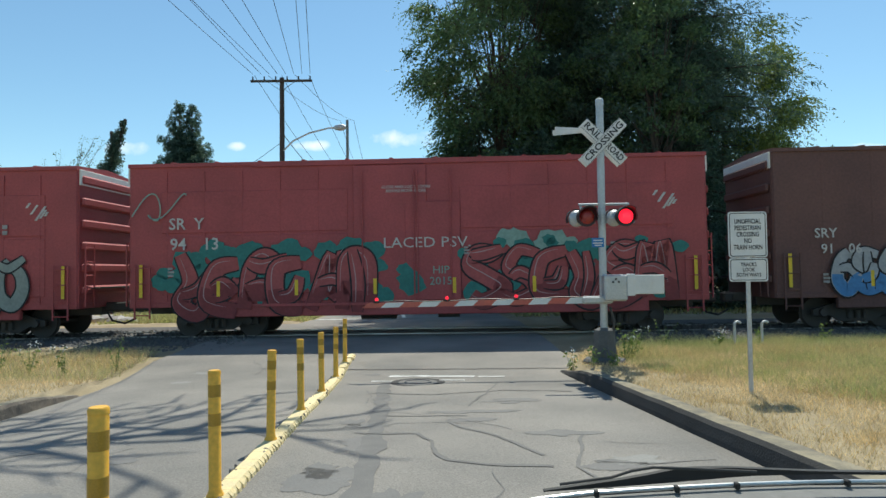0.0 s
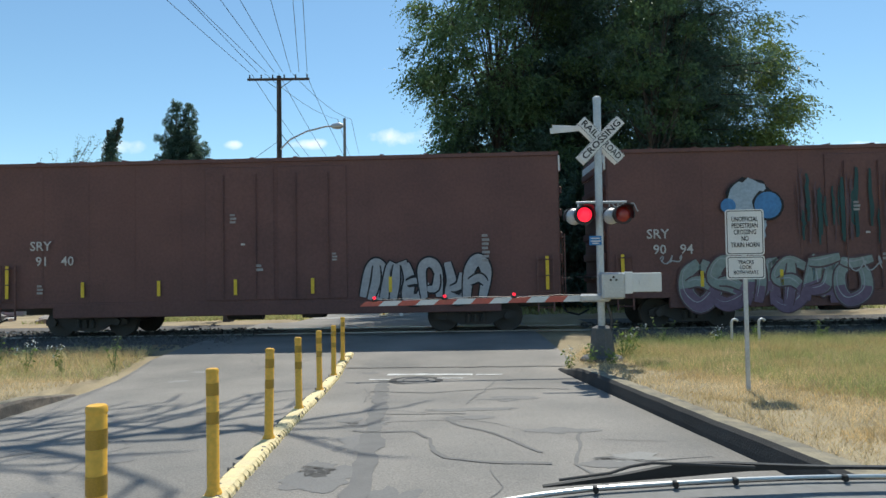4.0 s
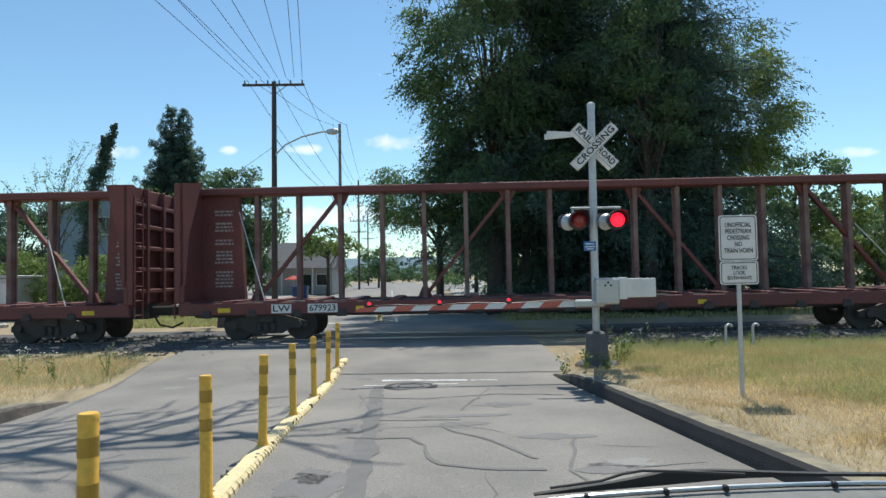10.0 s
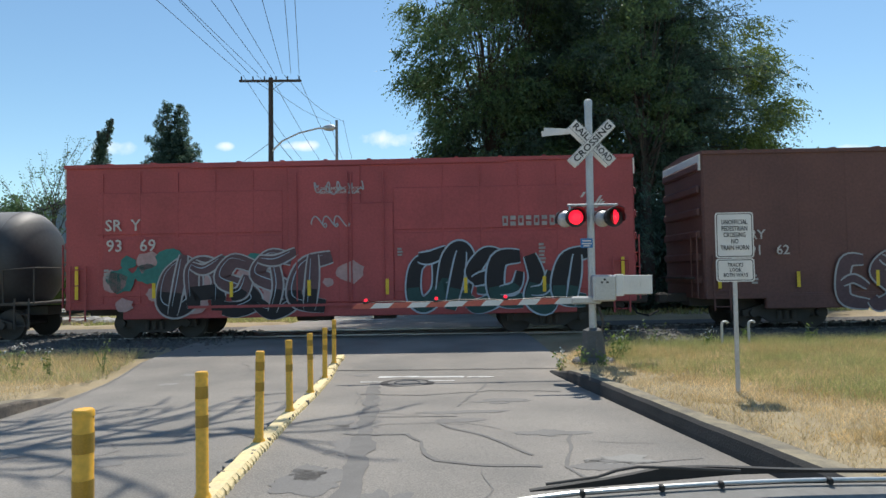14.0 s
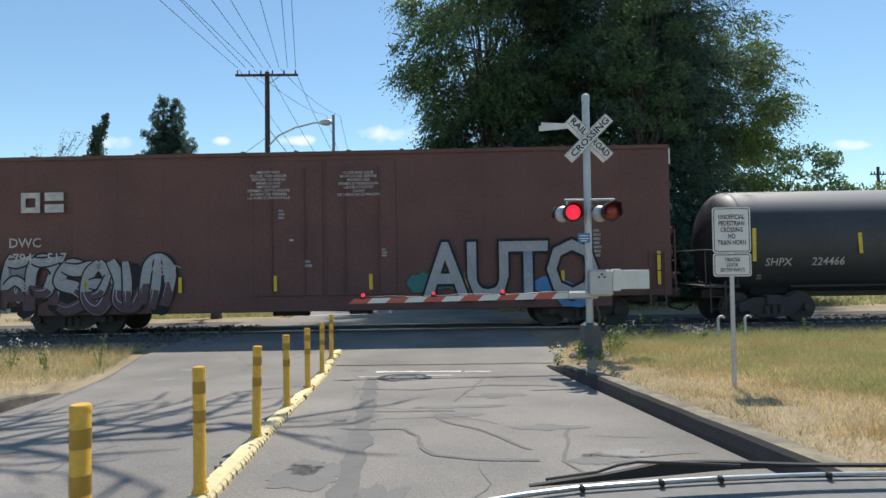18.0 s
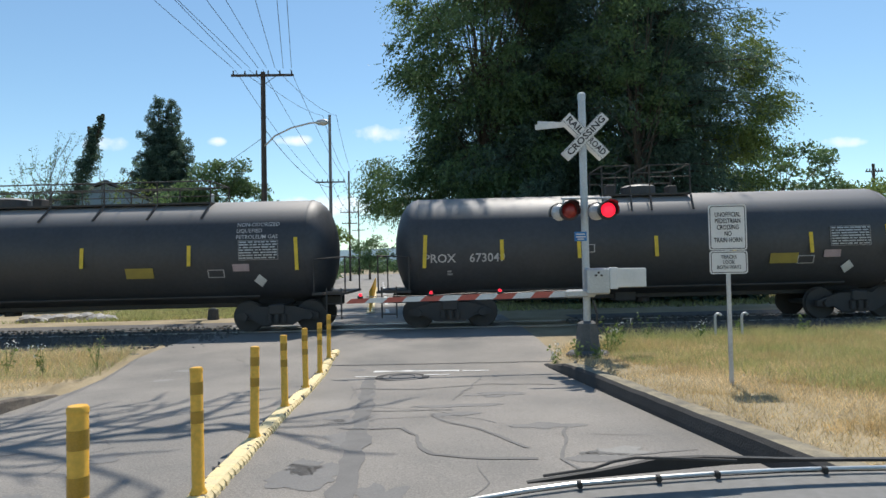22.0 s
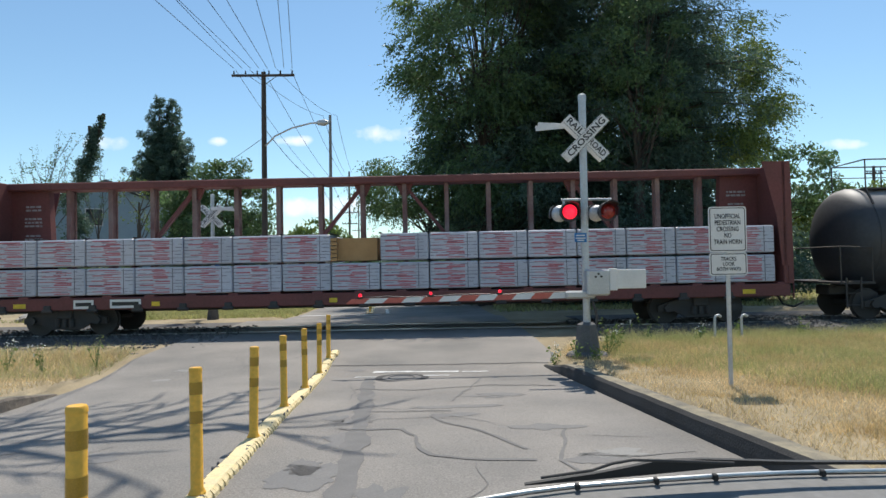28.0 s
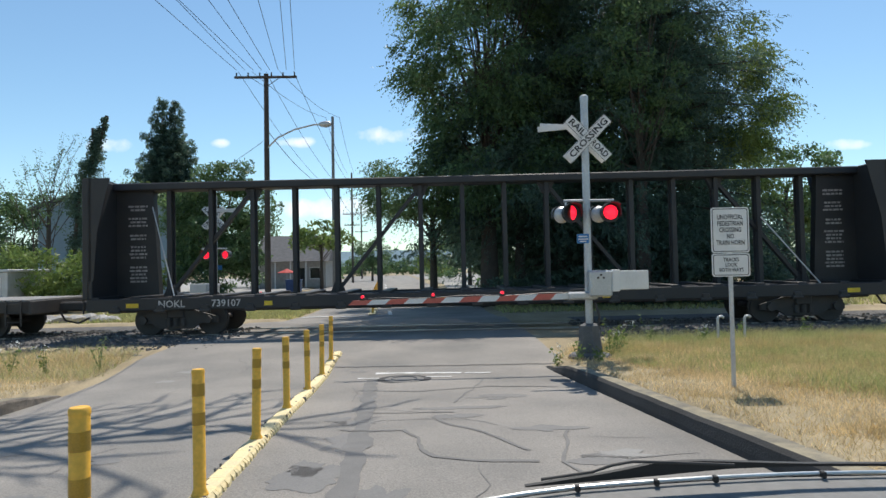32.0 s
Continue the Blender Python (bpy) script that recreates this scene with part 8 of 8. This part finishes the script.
procor(-461.6, -442.21, "35064", "long", 1.50, 2.27, 2.52, 2.03, 0.97, 4.55)
for a, b, number in ((-482.67, -463.02, "304352"), (-503.72, -484.26, "302167")):
    L = b - a
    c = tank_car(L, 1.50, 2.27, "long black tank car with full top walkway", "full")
    zn = 2.2 if number == "304352" else 1.97
    marks(c, [(-L / 2 + 2.8, zn, 0.32, number), (-L / 2 + 1.7, zn, 0.32, "TILX"), (-L / 2 + 1.4, zn - 0.35, 0.05, "#2")], -1.52, (1.50, 2.27))
    tank_signs(c, L, 1.50, 2.27, yellow=-4.3, seed=int(number))
    run(c, a, b)
brown_car(-522.3, -505.53, "61 40", 13, [(0.9, 6.4, 0.7, 2.3, S_GREEN, S_DKTEAL, S_PALE, S_PINK), (-6.4, -1.9, 0.7, 2.0, S_DKTEAL, S_PALE, S_ROSE, S_TEAL)], CAR_MAROON, 5.0)
cloud(TRAIN[-1][0], 1.0, 6.6, 0.9, 1.8, S_TEAL, 84, -1.505)
L = 19.7
c = tank_car(L, 1.50, 2.27, "black pressure tank car with top walkway", "full")
marks(c, [(-L / 2 + 3.0, 1.7, 0.33, "220420"), (-L / 2 + 1.4, 1.62, 0.2, "#1")], -1.52, (1.50, 2.27))
tank_signs(c, L, 1.50, 2.27, yellow=-5.0, seed=8)
run(c, -543.69, -543.69 + L)
for a, b, mat, load in ((-567.8, -545.48, CAR_MAROON, 7), (-591.4, -568.9, CAR_MAROON, 7), (-615.26, -592.63, CAR_YELLOW, 7)):
    c, ld = centerbeam(b - a, mat, load, "centerbeam flatcar with yellow frame and lumber" if mat is CAR_YELLOW else "maroon centerbeam flatcar loaded with wrapped lumber", MANY_BRACES if mat is CAR_YELLOW else CLOSE_BRACES, None if mat is CAR_YELLOW else DUSTY)
    if mat is CAR_YELLOW:
        marks(c, [((a - b) / 2 + 4.6, 0.9, 0.27, "857 166"), ((a - b) / 2 + 2.75, 0.9, 0.27, "TTZX-")], -1.425)
    else:
        number_panel(c, -8.4, 0.9, -1.425, "", 0.55)
        number_panel(c, -7.4, 0.9, -1.425, "", 0.85)
    run(c, a, b)
    TRAIN.append((ld, (a + b) / 2))
c, ld = centerbeam(22.05, CAR_BLACK, 0, "empty black centerbeam flatcar with diagonal braces")
run(c, -638.71, -616.66)
marks(c, [(-22.05 / 2 + 3.85, 0.9, 0.27, "739107"), (-22.05 / 2 + 2.35, 0.9, 0.27, "NOKL")], -1.425)
L = 22.1
c = thing("flatcar", "empty flatcar with a dark sill and pale plank deck", "freight car", "cars of the passing freight train")
part("side_sill", Shape().box(-L / 2, L / 2, -1.42, -1.28, 0.74, 1.06, 0.02), DARKSTEEL, c, "grimy channel sill")
part("side_sill", Shape().box(-L / 2, L / 2, 1.28, 1.42, 0.74, 1.06, 0.02), DARKSTEEL, c, "grimy channel sill")
part("centre_sill", Shape().box(-L / 2, L / 2, -0.35, 0.35, 0.62, 1.02, 0.02), DARKSTEEL, c)
plank_mesh = Shape().box(-0.115, 0.115, -1.4, 1.4, 1.065, 1.115, 0.008).mesh("deck_plank")
for k in range(90):
    part("deck_plank", plank_mesh, PALE_WOOD, c, at=pose(-L / 2 + 0.13 + k * (L - 0.26) / 89, 0, 0))
for s in (-1, 1):
    part("end_sill", Shape().box(s * (L / 2 - 0.1), s * (L / 2 + 0.06), -1.42, 1.42, 0.7, 1.08, 0.02), DARKSTEEL, c)
    ladder(c, s * (L / 2 - 0.4), -1.46, 0.5, 1.0, 0.42, DARKSTEEL)
    truck(c, s * (L / 2 - 2.3))
under(c, L, 1.08)
run(c, -662.4, -640.3)

# ---- what moves ----
def car_pose(u):
    x, y, z = track_point(u)
    slope = 0.005 * (1 - math.tanh(u / 40) ** 2)
    return pose(x, y, z, 0, -math.degrees(slope), -1.8)


FLASH = 0.9244      # seconds from flash to flash of one lamp


def motions():
    for disc, left, s in near_discs + far_discs:
        m0 = disc.matrix_basis.copy()
        face = 0.0 if s < 0 else 180.0
        phase = 0.07 if left else 0.07 + FLASH / 2
        rows, k = [], -1
        while phase + k * FLASH < 32:
            on = phase + k * FLASH
            for dt, ang in ((-0.05, 180), (-0.017, 120), (0.017, 60), (0.05, 0), (FLASH / 2 + 0.02, 0), (FLASH / 2 + 0.053, 65), (FLASH / 2 + 0.087, 130), (FLASH / 2 + 0.12, 180)):
                t = round((on + dt) * FPS) / FPS
                if 0 <= t <= 32 and (not rows or t > rows[-1][0] + 0.01):
                    rows.append((t, ang))
            k += 1
        rows = [(0.0, rows[0][1])] * (rows[0][0] > 0.01) + rows + [(32.0, rows[-1][1])] * (rows[-1][0] < 31.99)
        walk(disc, [(t, m0 @ pose(0, 0, 0, 0, 0, face + ang)) for t, ang in rows])
    for car, u0 in TRAIN:
        walk(car, [(t, car_pose(u0 + s)) for t, s in enumerate(SHIFT)])


motions()
